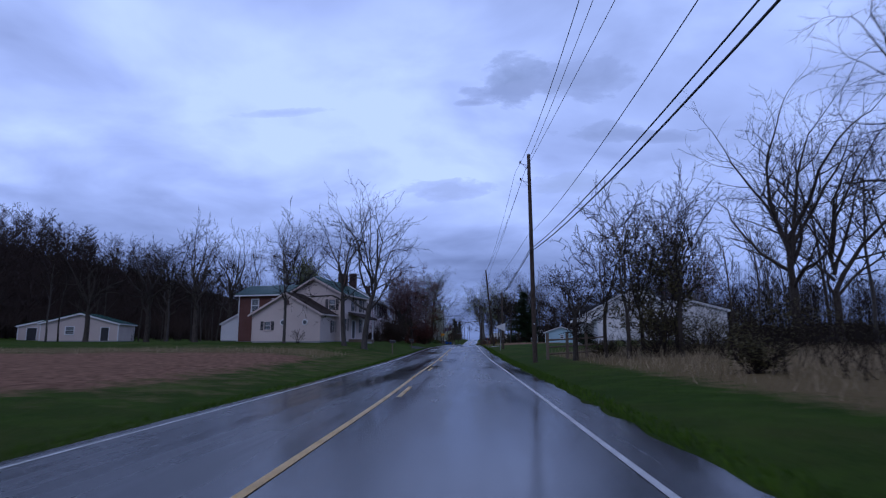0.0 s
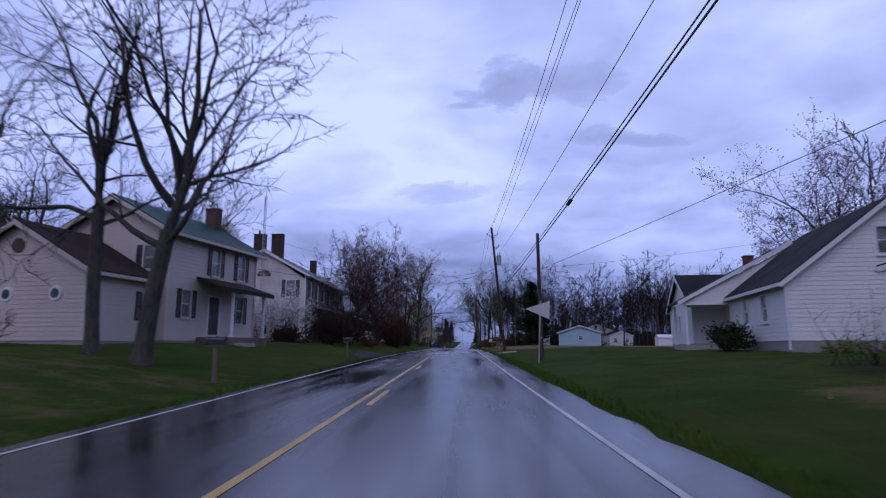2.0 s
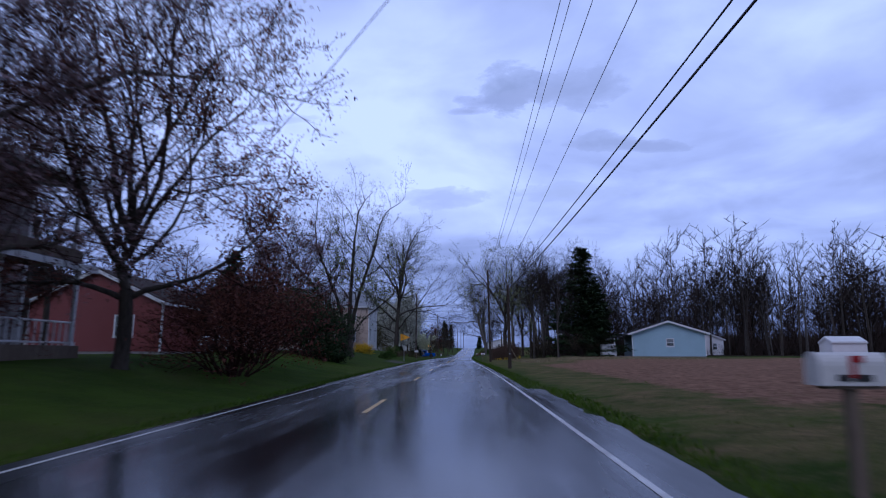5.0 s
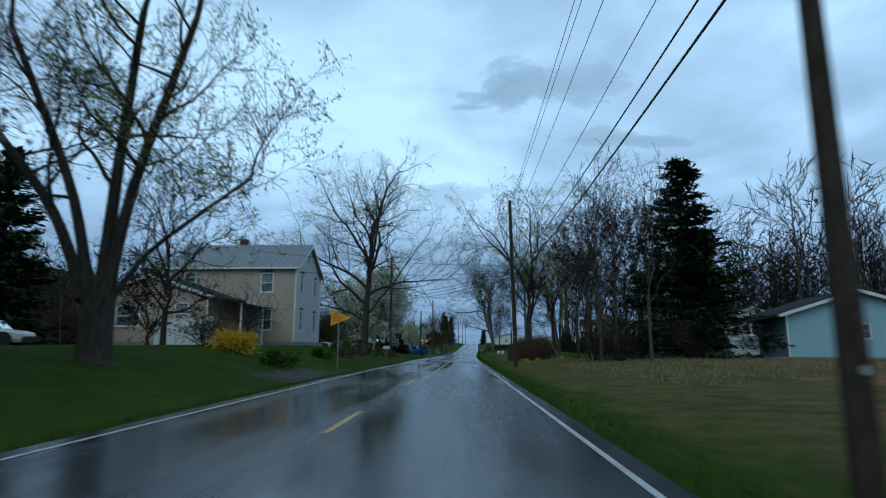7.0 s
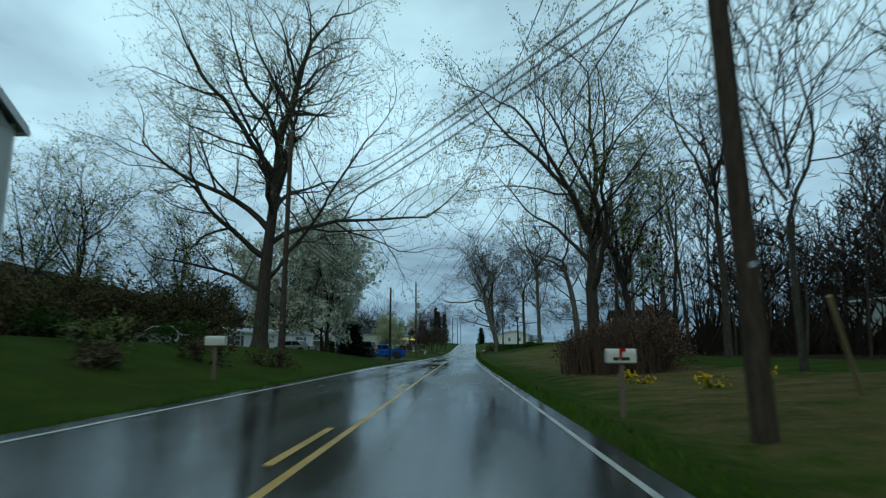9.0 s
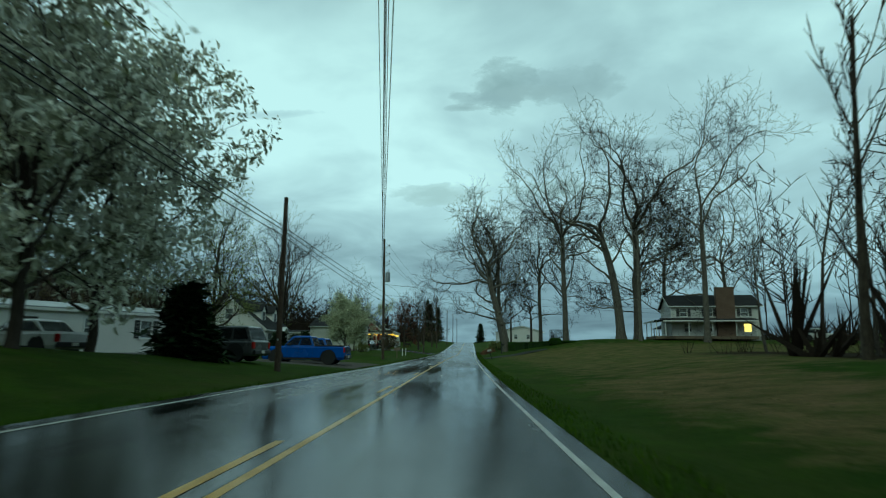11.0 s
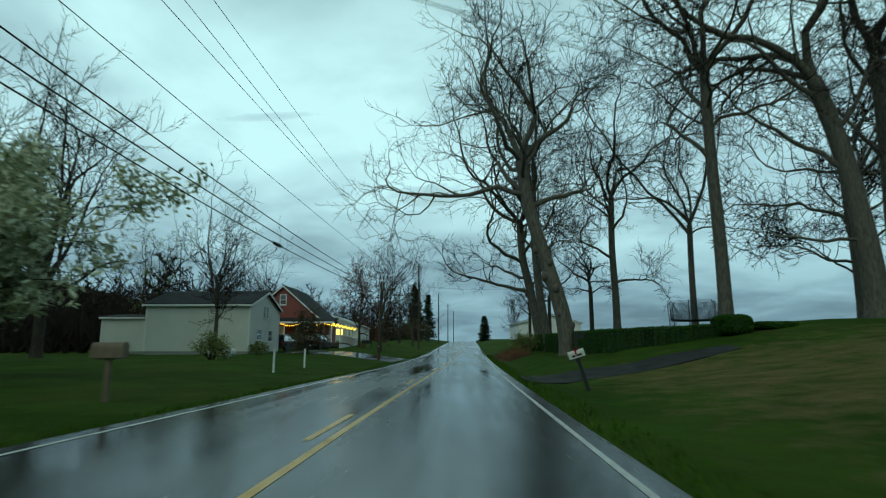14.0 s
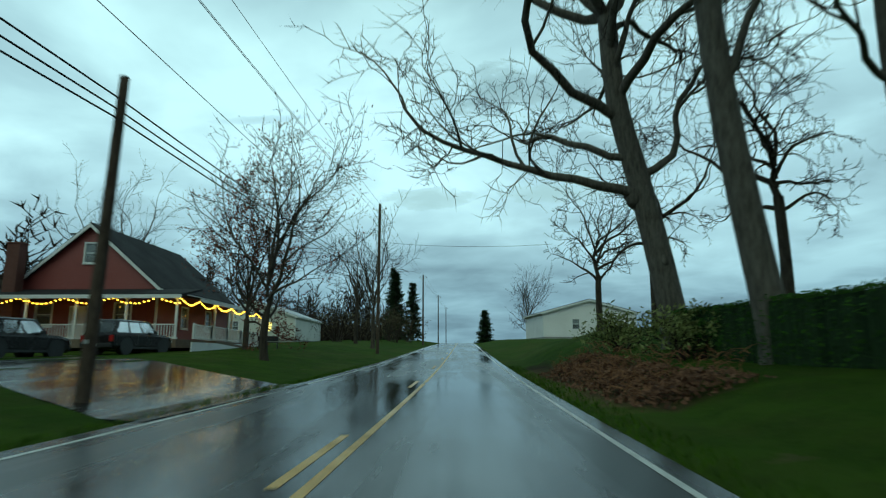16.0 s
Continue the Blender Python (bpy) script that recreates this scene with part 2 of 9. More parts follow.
def make_leaf(name, lo, hi, through=0.25):
    m, nd, lk, b = shade(name, 0.75, spec=0.1)
    g = nd.new("ShaderNodeNewGeometry")
    n = noise_of(nd, lk, 0.7, 3, 0.6)
    f = nd.new("ShaderNodeMath")
    f.operation = "ADD"
    lk.new(g.outputs["Random Per Island"], f.inputs[0])
    lk.new(n, f.inputs[1])
    mr = node(nd, lk, "MapRange", (("Value", f.outputs[0]), ("From Min", 0.4), ("From Max", 1.2)))
    lk.new(ramp(nd, lk, mr.outputs[0], [(0.0, lo), (1.0, hi)]), b.inputs["Base Color"])
    b.inputs["Subsurface Weight"].default_value = 0.0
    return m


M = {
    "asphalt": make_asphalt(),
    "ground": make_ground(),
    "white_line": surface("road_paint_white", (0.62, 0.62, 0.60), 0.25, 0.45, 40, 1.5, relief=0.3, dirt=(0.20, 0.20, 0.20)),
    "yellow_line": surface("road_paint_yellow", (0.60, 0.37, 0.07), 0.3, 0.45, 40, 1.2, relief=0.3, dirt=(0.16, 0.10, 0.04)),
    "concrete": surface("concrete", (0.36, 0.34, 0.31), 0.2, 0.75, 25, 0.8),
    "block": surface("foundation_block", (0.30, 0.29, 0.28), 0.2, 0.85, 20, 0.8),
    "pole_wood": make_bark("pole_wood", (0.030, 0.022, 0.017), (0.110, 0.082, 0.063), 14),
    "wire": surface("wire", (0.012, 0.012, 0.013), 0.2, 0.6, 20, 1.0, relief=0),
    "steel": surface("galvanised_steel", (0.42, 0.43, 0.44), 0.15, 0.45, 30, 2.0, metal=0.8, relief=0.05),
    "porcelain": surface("porcelain", (0.10, 0.07, 0.06), 0.2, 0.25, 20, 2.0, relief=0),
    "bark_grey": make_bark("bark_grey", (0.030, 0.026, 0.022), (0.12, 0.105, 0.09)),
    "bark_dark": make_bark("bark_dark", (0.022, 0.018, 0.014), (0.088, 0.072, 0.057)),
    "bark_pale": make_bark("bark_pale", (0.055, 0.049, 0.041), (0.19, 0.172, 0.146)),
    "twig": surface("twig_bark", (0.029, 0.023, 0.019), 0.3, 0.95, 10, 0.5, relief=0, spec=0.05),
    "twig_hill": surface("hillside_twigs", (0.048, 0.035, 0.029), 0.35, 0.95, 3, 0.2, relief=0, spec=0.05),
    "twig_red": surface("twig_red", (0.050, 0.026, 0.021), 0.35, 0.95, 10, 0.5, relief=0, spec=0.05),
    "twig_tan": surface("twig_tan", (0.085, 0.047, 0.031), 0.35, 0.95, 10, 0.5, relief=0, spec=0.05),
    "straw_red": surface("dead_brush", (0.24, 0.125, 0.07), 0.4, 0.95, 6, 0.5, relief=0, spec=0.05),
    "bud_green": make_leaf("bud_green", (0.075, 0.092, 0.032), (0.25, 0.275, 0.10)),
    "bud_red": make_leaf("bud_red", (0.055, 0.018, 0.015), (0.17, 0.065, 0.045)),
    "drive_dark": surface("wet_dark_drive", (0.017, 0.016, 0.015), 0.35, 0.75, 18, 0.7, relief=0.5, spec=0.2),
    "bud_mauve": make_leaf("bud_mauve", (0.055, 0.033, 0.034), (0.24, 0.165, 0.165)),
    "bud_brown": make_leaf("bud_brown", (0.030, 0.026, 0.012), (0.115, 0.100, 0.046)),
    "bud_rust": make_leaf("bud_rust", (0.05, 0.030, 0.022), (0.15, 0.095, 0.07)),
    "twig_brown": surface("twig_brown", (0.088, 0.062, 0.048), 0.35, 0.95, 10, 0.5, relief=0, spec=0.05),
    "leaf_litter": make_leaf("leaf_litter", (0.035, 0.018, 0.012), (0.17, 0.09, 0.055)),
    "bud_dark": make_leaf("bud_dark", (0.014, 0.010, 0.008), (0.050, 0.036, 0.026)),
    "old_side_wall": surface("weathered_side_wall", (0.27, 0.245, 0.235), 0.3, 0.85, 5, 1.1, relief=0.4, dirt=(0.10, 0.09, 0.085), spec=0.2),
    "bud_dull": make_leaf("bud_dull", (0.04, 0.033, 0.02), (0.13, 0.105, 0.06)),
    "blossom": make_leaf("blossom", (0.30, 0.31, 0.21), (0.80, 0.80, 0.70)),
    "blossom_green": make_leaf("blossom_green", (0.25, 0.28, 0.15), (0.62, 0.64, 0.46)),
    "blossom_pink": make_leaf("blossom_pink", (0.38, 0.30, 0.32), (0.75, 0.68, 0.70)),
    "forsythia": make_leaf("forsythia_bloom", (0.42, 0.24, 0.01), (0.80, 0.55, 0.03)),
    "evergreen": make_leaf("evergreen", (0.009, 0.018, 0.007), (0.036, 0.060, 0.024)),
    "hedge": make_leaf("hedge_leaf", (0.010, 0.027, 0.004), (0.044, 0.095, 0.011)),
    "grass_blade": make_leaf("grass_blade", (0.020, 0.050, 0.003), (0.070, 0.125, 0.010)),
    "straw_blade": make_leaf("straw_blade", (0.10, 0.075, 0.04), (0.38, 0.30, 0.18)),
    "pink_siding": make_siding("pink_siding", (0.60, 0.50, 0.44)),
    "tan_siding": make_siding("tan_siding", (0.48, 0.37, 0.292)),
    "white_siding": make_siding("white_siding", (0.80, 0.78, 0.76)),
    "cream_wall": make_siding("cream_wall", (0.66, 0.66, 0.60)),
    "blue_siding": make_siding("blue_siding", (0.36, 0.52, 0.58)),
    "grey_siding": make_siding("grey_siding", (0.62, 0.62, 0.59)),
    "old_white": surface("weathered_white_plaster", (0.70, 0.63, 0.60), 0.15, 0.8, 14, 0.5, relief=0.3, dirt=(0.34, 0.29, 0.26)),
    "brick_brown": surface("brick_brown", (0.16, 0.105, 0.075), 0.35, 0.85, 12, 0.8, relief=0.5),
    "brick": surface("brick_red", (0.13, 0.055, 0.042), 0.3, 0.85, 16, 0.8, relief=0.4),
    "chimney_brick": surface("sooty_chimney_brick", (0.062, 0.036, 0.030), 0.35, 0.9, 16, 0.8, relief=0.4),
    "red_siding": make_siding("red_siding", (0.22, 0.045, 0.038)),
    "roof_green": surface("green_metal_roof", (0.022, 0.078, 0.066), 0.15, 0.45, 8, 0.4, metal=0.2, relief=0.05),
    "roof_dark": surface("dark_shingle_roof", (0.034, 0.034, 0.036), 0.35, 0.9, 22, 0.5, relief=0.5, stretch=(1, 1, 3), spec=0.12),
    "roof_brown": surface("brown_shingle_roof", (0.052, 0.038, 0.032), 0.35, 0.9, 22, 0.5, relief=0.5, stretch=(1, 1, 3), spec=0.12),
    "roof_grey": surface("grey_metal_roof", (0.30, 0.31, 0.32), 0.2, 0.45, 8, 0.3, metal=0.3, relief=0.08),
    "trim": surface("white_trim_paint", (0.76, 0.76, 0.75), 0.06, 0.45, 25, 0.8, relief=0.03),
    "shutter_dark": surface("dark_shutter_paint", (0.025, 0.025, 0.028), 0.2, 0.5, 20, 0.8, relief=0.1),
    "shutter_brown": surface("brown_shutter_paint", (0.075, 0.045, 0.040), 0.2, 0.6, 20, 0.8, relief=0.1),
    "door_dark": surface("dark_door_paint", (0.035, 0.028, 0.026), 0.2, 0.45, 15, 0.8, relief=0.05),
    "glass": make_glass("window_glass"),
    "glass_dark": make_glass("car_glass", (0.12, 0.14, 0.15)),
    "curtain": surface("pale_curtain", (0.42, 0.42, 0.42), 0.15, 0.9, 12, 1.0, relief=0.2, stretch=(3, 3, 0.2)),
    "interior_shade": surface("interior_shade_paint", (0.05, 0.048, 0.045), 0.2, 0.9, 2, 0.5, relief=0),
    "sign_orange": surface("sign_orange_sheeting", (1.0, 0.43, 0.012), 0.06, 0.45, 15, 1.0, relief=0.02),
    "sign_black": surface("sign_black", (0.02, 0.02, 0.02), 0.1, 0.5, 15, 1.0, relief=0),
    "sign_back": surface("sign_back_aluminium", (0.60, 0.60, 0.58), 0.12, 0.5, 12, 1.0, metal=0.2, relief=0.03),
    "mail_white": surface("white_mailbox", (0.66, 0.64, 0.60), 0.12, 0.5, 20, 2.0, relief=0.05),
    "mail_black": surface("black_mailbox", (0.02, 0.02, 0.022), 0.2, 0.35, 20, 2.0, relief=0.03),
    # weak emission stands in for the light a reflector sends back
    "reflector": emitter("glowing_red_reflector", (0.9, 0.05, 0.04), 0.25),
    "rubber": surface("tyre_rubber", (0.014, 0.014, 0.014), 0.2, 0.75, 30, 2.0, relief=0.3),
    "alloy": surface("alloy_rim", (0.50, 0.50, 0.51), 0.1, 0.3, 20, 2.0, metal=0.9, relief=0),
    "paint_blue": surface("blue_car_paint", (0.010, 0.085, 0.42), 0.08, 0.22, 5, 0.8, relief=0),
    "paint_tail_shade": surface("tailgate_shade_paint", (0.012, 0.05, 0.17), 0.1, 0.22, 5, 0.8, relief=0),
    "paint_black": surface("black_car_paint", (0.012, 0.010, 0.010), 0.1, 0.24, 5, 0.8, relief=0, spec=0.3),
    "paint_grey": surface("grey_car_paint", (0.09, 0.092, 0.095), 0.1, 0.25, 5, 0.8, relief=0),
    "paint_white": surface("white_car_paint", (0.72, 0.72, 0.72), 0.05, 0.25, 5, 0.8, relief=0),
    "plastic": surface("black_plastic", (0.018, 0.018, 0.019), 0.15, 0.5, 25, 2.0, relief=0.1),
    "lamp_red": surface("red_lamp_lens", (0.35, 0.012, 0.012), 0.1, 0.15, 25, 2.0, relief=0),
    "lamp_clear": surface("clear_lamp_lens", (0.65, 0.66, 0.68), 0.1, 0.12, 25, 2.0, relief=0),
    "bulb": emitter("warm_bulb", (1.0, 0.46, 0.06), 6.0),
    "lit_window": emitter("lit_window", (1.0, 0.66, 0.22), 1.6),
    "timber": surface("weathered_timber", (0.16, 0.12, 0.085), 0.3, 0.85, 12, 1.0, relief=0.3, stretch=(1, 1, 0.2)),
    "white_vinyl": surface("white_vinyl", (0.74, 0.75, 0.76), 0.06, 0.4, 20, 0.6, relief=0.02),
    "net": surface("black_net", (0.03, 0.035, 0.05), 0.2, 0.8, 20, 2.0, relief=0),
}

# ---- building tools ----
def finish(name, bm, mats, parent=None, smooth=False):
    me = bpy.data.meshes.new(name)
    bm.to_mesh(me)
    bm.free()
    for m in mats if isinstance(mats, (list, tuple)) else [mats]:
        me.materials.append(m)
    if smooth:
        me.polygons.foreach_set("use_smooth", [True] * len(me.polygons))
    ob = new(name, me)
    if parent:
        ob.parent = parent
    return ob


def part(name, bm, material, parent, label="", smooth=False):
    ob = finish(name, bm, material, parent, smooth)
    return tagged(ob, label) if label else ob


def thing(name, m, label, category, group=""):
    ob = new(name)
    ob.empty_display_size = 0.3
    ob.matrix_world = m
    return tagged(ob, label, category, group)


def raw(name, verts, faces, material, parent=None, smooth=False):
    me = bpy.data.meshes.new(name)
    me.from_pydata([tuple(v) for v in verts], [], faces)
    for m in material if isinstance(material, (list, tuple)) else [material]:
        me.materials.append(m)
    if smooth:
        me.polygons.foreach_set("use_smooth", [True] * len(me.polygons))
    ob = new(name, me)
    if parent:
        ob.parent = parent
    return ob


def box(bm, x0, x1, y0, y1, z0, z1, bevel=0.0):
    r = bmesh.ops.create_cube(bm, size=1.0, matrix=Matrix.Translation(((x0 + x1) / 2, (y0 + y1) / 2, (z0 + z1) / 2)) @ Matrix.Diagonal((x1 - x0, y1 - y0, z1 - z0, 1)))
    if bevel:
        edges = list({e for v in r["verts"] for e in v.link_edges})
        bmesh.ops.bevel(bm, geom=edges, offset=bevel, segments=2, affect="EDGES", profile=0.5)
    return r["verts"]


def cyl(bm, p, q, r0, r1=None, sides=10, caps=True):
    p, q = Vector(p), Vector(q)
    d = q - p
    m = Matrix.Translation((p + q) / 2) @ d.to_track_quat("Z", "Y").to_matrix().to_4x4()
    bmesh.ops.create_cone(bm, cap_ends=caps, segments=sides, radius1=r0, radius2=r0 if r1 is None else r1, depth=d.length, matrix=m)


def boxed(*dims, bevel=0.0):
    bm = bmesh.new()
    box(bm, *dims, bevel=bevel)
    return bm


def prism(bm, outline, axis, a, b):
    """Extrudes a closed 2D outline between a and b along axis x or y; outline is (other horizontal, z)."""
    def at(u, v, w):
        return (w, u, v) if axis == "x" else (u, w, v)
    lo = [bm.verts.new(at(u, v, a)) for u, v in outline]
    hi = [bm.verts.new(at(u, v, b)) for u, v in outline]
    n = len(outline)
    for i in range(n):
        bm.faces.new((lo[i], lo[(i + 1) % n], hi[(i + 1) % n], hi[i]))
    bm.faces.new(lo[::-1])
    bm.faces.new(hi)
    bmesh.ops.recalc_face_normals(bm, faces=bm.faces)


# ---- lie of the land: centre line, height along the road, cross fall ----
NODE_Y = np.arange(-60.0, 621.0, 20.0)
ROAD_X = np.array([-1.6, -1.65, -1.69, -1.75, -1.81, -2.02, -2.23, -2.33, -2.43, -2.51, -2.65, -2.76, -2.84, -2.88, -2.93, -2.81, -2.56, -2.28, -1.85, -1.28, -0.79, -0.35, 0.1, 0.5, 0.9, 1.3, 1.7, 2.1, 2.5, 2.9, 3.3, 3.7, 4.1, 4.5, 4.9])
ROAD_Z = np.array([-0.22, -0.15, -0.08, 0.0, 0.09, 0.17, 0.50, 0.84, 1.04, 1.21, 1.25, 1.21, 1.10, 1.07, 1.04, 0.98, 1.01, 1.12, 1.19, 1.30, 1.62, 2.2, 2.9, 3.55, 4.15, 4.7, 5.15, 5.5, 5.75, 5.85, 5.8, 5.6, 5.3, 5.0, 4.7])
CROSS_L = np.array([-0.16, -0.17, -0.17, -0.17, -0.16, -0.09, -0.06, -0.05, -0.1, -0.12, -0.05, 0.08, 0.19, 0.21, 0.2, 0.15, 0.06, 0.01, 0.0, 0.03, 0.06, 0.06, 0.05, 0.03, 0.0, 0.0, 0.0, 0.0, 0.0, 0.0, 0.0, 0.0, 0.0, 0.0, 0.0])
DENSE_Y = np.arange(-100.0, 700.0, 1.0)


def smooth_table(values):
    d = np.interp(DENSE_Y, NODE_Y, values)
    k = np.exp(-0.5 * (np.arange(-24, 25) / 7.0) ** 2)
    return np.convolve(np.pad(d, 24, mode="edge"), k / k.sum(), "valid")


TAB_X, TAB_Z, TAB_E = smooth_table(ROAD_X), smooth_table(ROAD_Z), smooth_table(CROSS_L)
EDGE_R, EDGE_L = 3.31, 3.36


def road_x(y):
    return np.interp(y, DENSE_Y, TAB_X)


def road_z(y):
    return np.interp(y, DENSE_Y, TAB_Z)


def ease(v, a, b):
    t = np.clip((v - a) / (b - a), 0, 1)
    return t * t * (3 - 2 * t)


def lift_right(y):
    return np.interp(y, [-60, 20, 60, 100, 140, 190, 230, 262, 285, 300, 320, 345, 380, 430, 600], [0.3, 0.4, 0.6, 0.35, 0.4, 0.7, 0.9, 1.2, 1.9, 1.95, 1.7, 1.3, 1.2, 0.8, 0.5])


def lift_left(y):
    return np.interp(y, [-60, 20, 50, 66, 100, 140, 190, 230, 246, 256, 268, 290, 330, 360, 600], [0.2, 0.4, 0.8, 1.0, 0.95, 1.05, 1.5, 1.2, 0.6, 0.32, 0.26, 0.35, 0.55, 0.8, 0.6])


def ground_z(x, y):
    """Height of the ground; works on numbers and arrays."""
    u = x - road_x(y)
    e = np.interp(y, DENSE_Y, TAB_E)
    base = road_z(y) + np.where(u < 0, e * np.clip(-u / EDGE_L, 0, 1), 0)
    right = u - EDGE_R
    left = -u - EDGE_L
    near_r = np.interp(y, [-60, 235, 270, 318, 332, 346, 600], [14.0, 14.0, 21.0, 19.0, 15.0, 7.0, 9.0])
    z = base + np.where(u > 0, lift_right(y) * ease(right, 1.2, near_r), lift_left(y) * ease(left, 0.8, 9.0))
    # steep foot of the oak bank
    foot = 0.48 * ease(right, 0.9, 4.2) + 0.45 * ease(right, 5.2, 7.2)
    z = z + (foot + (0.75 * ease(right, 0.9, 4.2) - foot) * ease(y, 328, 336)) * ease(y, 294, 308) * (1 - ease(y, 345, 362))
    # shallow verge ditch
    z = z - 0.10 * np.exp(-((right - 1.9) / 0.7) ** 2) - 0.07 * np.exp(-((left - 1.3) / 0.6) ** 2)
    # wooded hill far on the one hand, gentle rise on the other
    z = z + 40 * ease(-u, 62, 200) * ease(y, -80, 60) * (1 - 0.35 * ease(y, 250, 600)) + 7 * ease(u, 60, 260)
    return z


def gz(x, y):
    return float(ground_z(np.float64(x), np.float64(y)))


def at_ground(x, y, turn=0.0, sink=0.0):
    return pose(x, y, gz(x, y) - sink, 0, 0, turn)

# ---- ground ----
def build_ground():
    us = [0.0]
    step = 0.75
    while us[-1] < 3800:
        us.append(us[-1] + step)
        if us[-1] > 8:
            step *= 1.11
    us = np.array([-u for u in us[:0:-1]] + us)
    ys = list(np.arange(-60, 480, 2.5))
    step = 2.0
    while ys[-1] < 4200:
        ys.append(ys[-1] + step)
        step *= 1.12
    ys = np.array(ys)
    Y, U = np.meshgrid(ys, us, indexing="ij")
    X = U + road_x(Y)
    Z = ground_z(X, Y)
    rng = np.random.default_rng(4)
    rough = rng.normal(0, 1, Z.shape) * np.clip((np.abs(U) - 5.0) / 12, 0, 1) * 0.035
    Z = Z + rough - 0.10 * ((np.abs(U + 0.02) < 4.05) | ((U > 0) & (U < 4.7) & (Y < 120)))
    nu, ny = len(us), len(ys)
    verts = np.stack([X, Y, Z], -1).reshape(-1, 3)
    idx = np.arange(nu * ny).reshape(ny, nu)
    quads = np.stack([idx[:-1, :-1], idx[:-1, 1:], idx[1:, 1:], idx[1:, :-1]], -1).reshape(-1, 4)
    ob = raw("ground", verts.tolist(), quads.tolist(), M["ground"], smooth=True)
    tagged(ob, "wet spring lawn, tilled soil and rough grass beside the road", "ground", kind="structure")

    def zone(x0, x1, y0, y1, soft=1.5):
        return ease(X, x0 - soft, x0 + soft) * (1 - ease(X, x1 - soft, x1 + soft)) * ease(Y, y0 - soft * 1.5, y0 + soft * 1.5) * (1 - ease(Y, y1 - soft * 1.5, y1 + soft * 1.5))

    soil = np.maximum(zone(-75, -9.8, 13, 38), zone(5.4, 130, 112, 150, 0.8))
    soil = np.maximum(soil, zone(9.0, 130, 146, 158, 1.0))
    soil = np.maximum(soil, zone(21, 130, 97, 122))
    soil = np.maximum(soil, zone(32, 140, 100, 172))
    dry = np.maximum(zone(6.3, 60, 7, 52, 1.2) * 0.9, 0.72 * zone(-75, -9.5, 38, 47))
    dry = np.maximum(dry, 0.34 * zone(-30, -6.5, 12, 58))
    dry = np.maximum(dry, 0.56 * zone(3.6, 40, 146, 184))
    dry = np.maximum(dry, 0.50 * zone(4.0, 70, 236, 300, 3.0))
    dry = np.maximum(dry, 0.54 * zone(2.0, 12, 104, 196))
    dry = np.maximum(dry, 0.62 * zone(3.2, 10, 190, 240))
    dry = np.maximum(dry, 0.75 * zone(3.0, 4.6, 324, 342, 0.8))
    gravel = zone(-30, -6.1, 252, 264, 0.9)
    gravel = np.maximum(gravel, 0.75 * zone(-9.2, -6.2, 160.0, 168.6, 0.6))
    litter = np.maximum(zone(16, 400, 196, 262, 4), zone(12, 400, -60, 22, 4))
    litter = np.maximum(litter, zone(60, 500, 22, 330, 6))
    litter = np.maximum(litter, zone(-600, -78, -60, 600, 8))
    litter = np.maximum(litter, 0.9 * zone(9.5, 22, 38, 58, 3))
    litter = np.maximum(litter, 0.7 * zone(3.3, 4.9, 324, 345, 0.7))
    for name, w in (("dry", dry), ("soil", soil), ("gravel", gravel), ("litter", litter)):
        a = ob.data.attributes.new(name, "FLOAT", "POINT")
        a.data.foreach_set("value", w.reshape(-1).astype(np.float32))
    return ob


ground = build_ground()


def ribbon(name, u0, u1, y0, y1, lift, material, columns=1, step=2.0, drop=0.0, parent=None, shift=None, ragged=0.0):
    """A strip that follows the road between two offsets from the centre line."""
    n = max(1, int(round((y1 - y0) / step)))
    verts, faces = [], []
    us = list(np.linspace(u0, u1, columns + 1))
    if drop:
        us = [us[0] - 0.02, *us, us[-1] + 0.02]
    w = len(us)
    rng = random.Random(int(abs(u0) * 100) + n)
    for i in range(n + 1):
        y = y0 + (y1 - y0) * i / n
        move = shift(y) if shift else 0.0
        cx, cz, e = float(road_x(y)), float(road_z(y)), float(np.interp(y, DENSE_Y, TAB_E))
        edge = (rng.gauss(0, ragged), rng.gauss(0, ragged)) if ragged else (0.0, 0.0)
        for k, u in enumerate(us):
            u += move + (edge[1] if k > w - 3 else 0.0)
            z = cz + (e * min(1.35, -u / EDGE_L) if u < 0 else 0) + lift
            if drop and k in (0, w - 1):
                z -= drop
            verts.append((cx + u, y, z))
    for i in range(n):
        for k in range(w - 1):
            a = i * w + k
            faces.append((a, a + 1, a + w + 1, a + w))
    return raw(name, verts, faces, material, parent, smooth=False)


road = ribbon("road", -3.72, 3.62, -60, 640, 0.0, M["asphalt"], 10, 1.0, 0.14)
tagged(road, "rain-wet dark two-lane asphalt road", "road", kind="structure")
shoulder = ribbon("shoulder", 3.57, 4.08, -60, 118, -0.01, M["asphalt"], 2, 0.7, 0.12, ragged=0.05)
tagged(shoulder, "narrow paved shoulder beside the road", "shoulder", kind="structure")

for u in (EDGE_R, -EDGE_L):
    ln = ribbon("edge_line", u - 0.042, u + 0.042, -60, 600, 0.005, M["white_line"], 1, 2.0)
    tagged(ln, "worn white edge line on wet asphalt", "road marking", "edge lines", "structure")

# yellow centre marking: a solid line on the one side, dashes on the other, changing sides down the road
DASH0, CYCLE, DASH = 1.05, 12.192, 3.05


def crown_shift(y):
    return -0.09 + 0.17 * (1 - float(ease(y, 10.0, 26.0))) - 0.11 * float(ease(y, 225.0, 250.0)) + 0.09 * float(ease(y, 254.0, 274.0)) + 0.11 * float(ease(y, 280.0, 312.0))


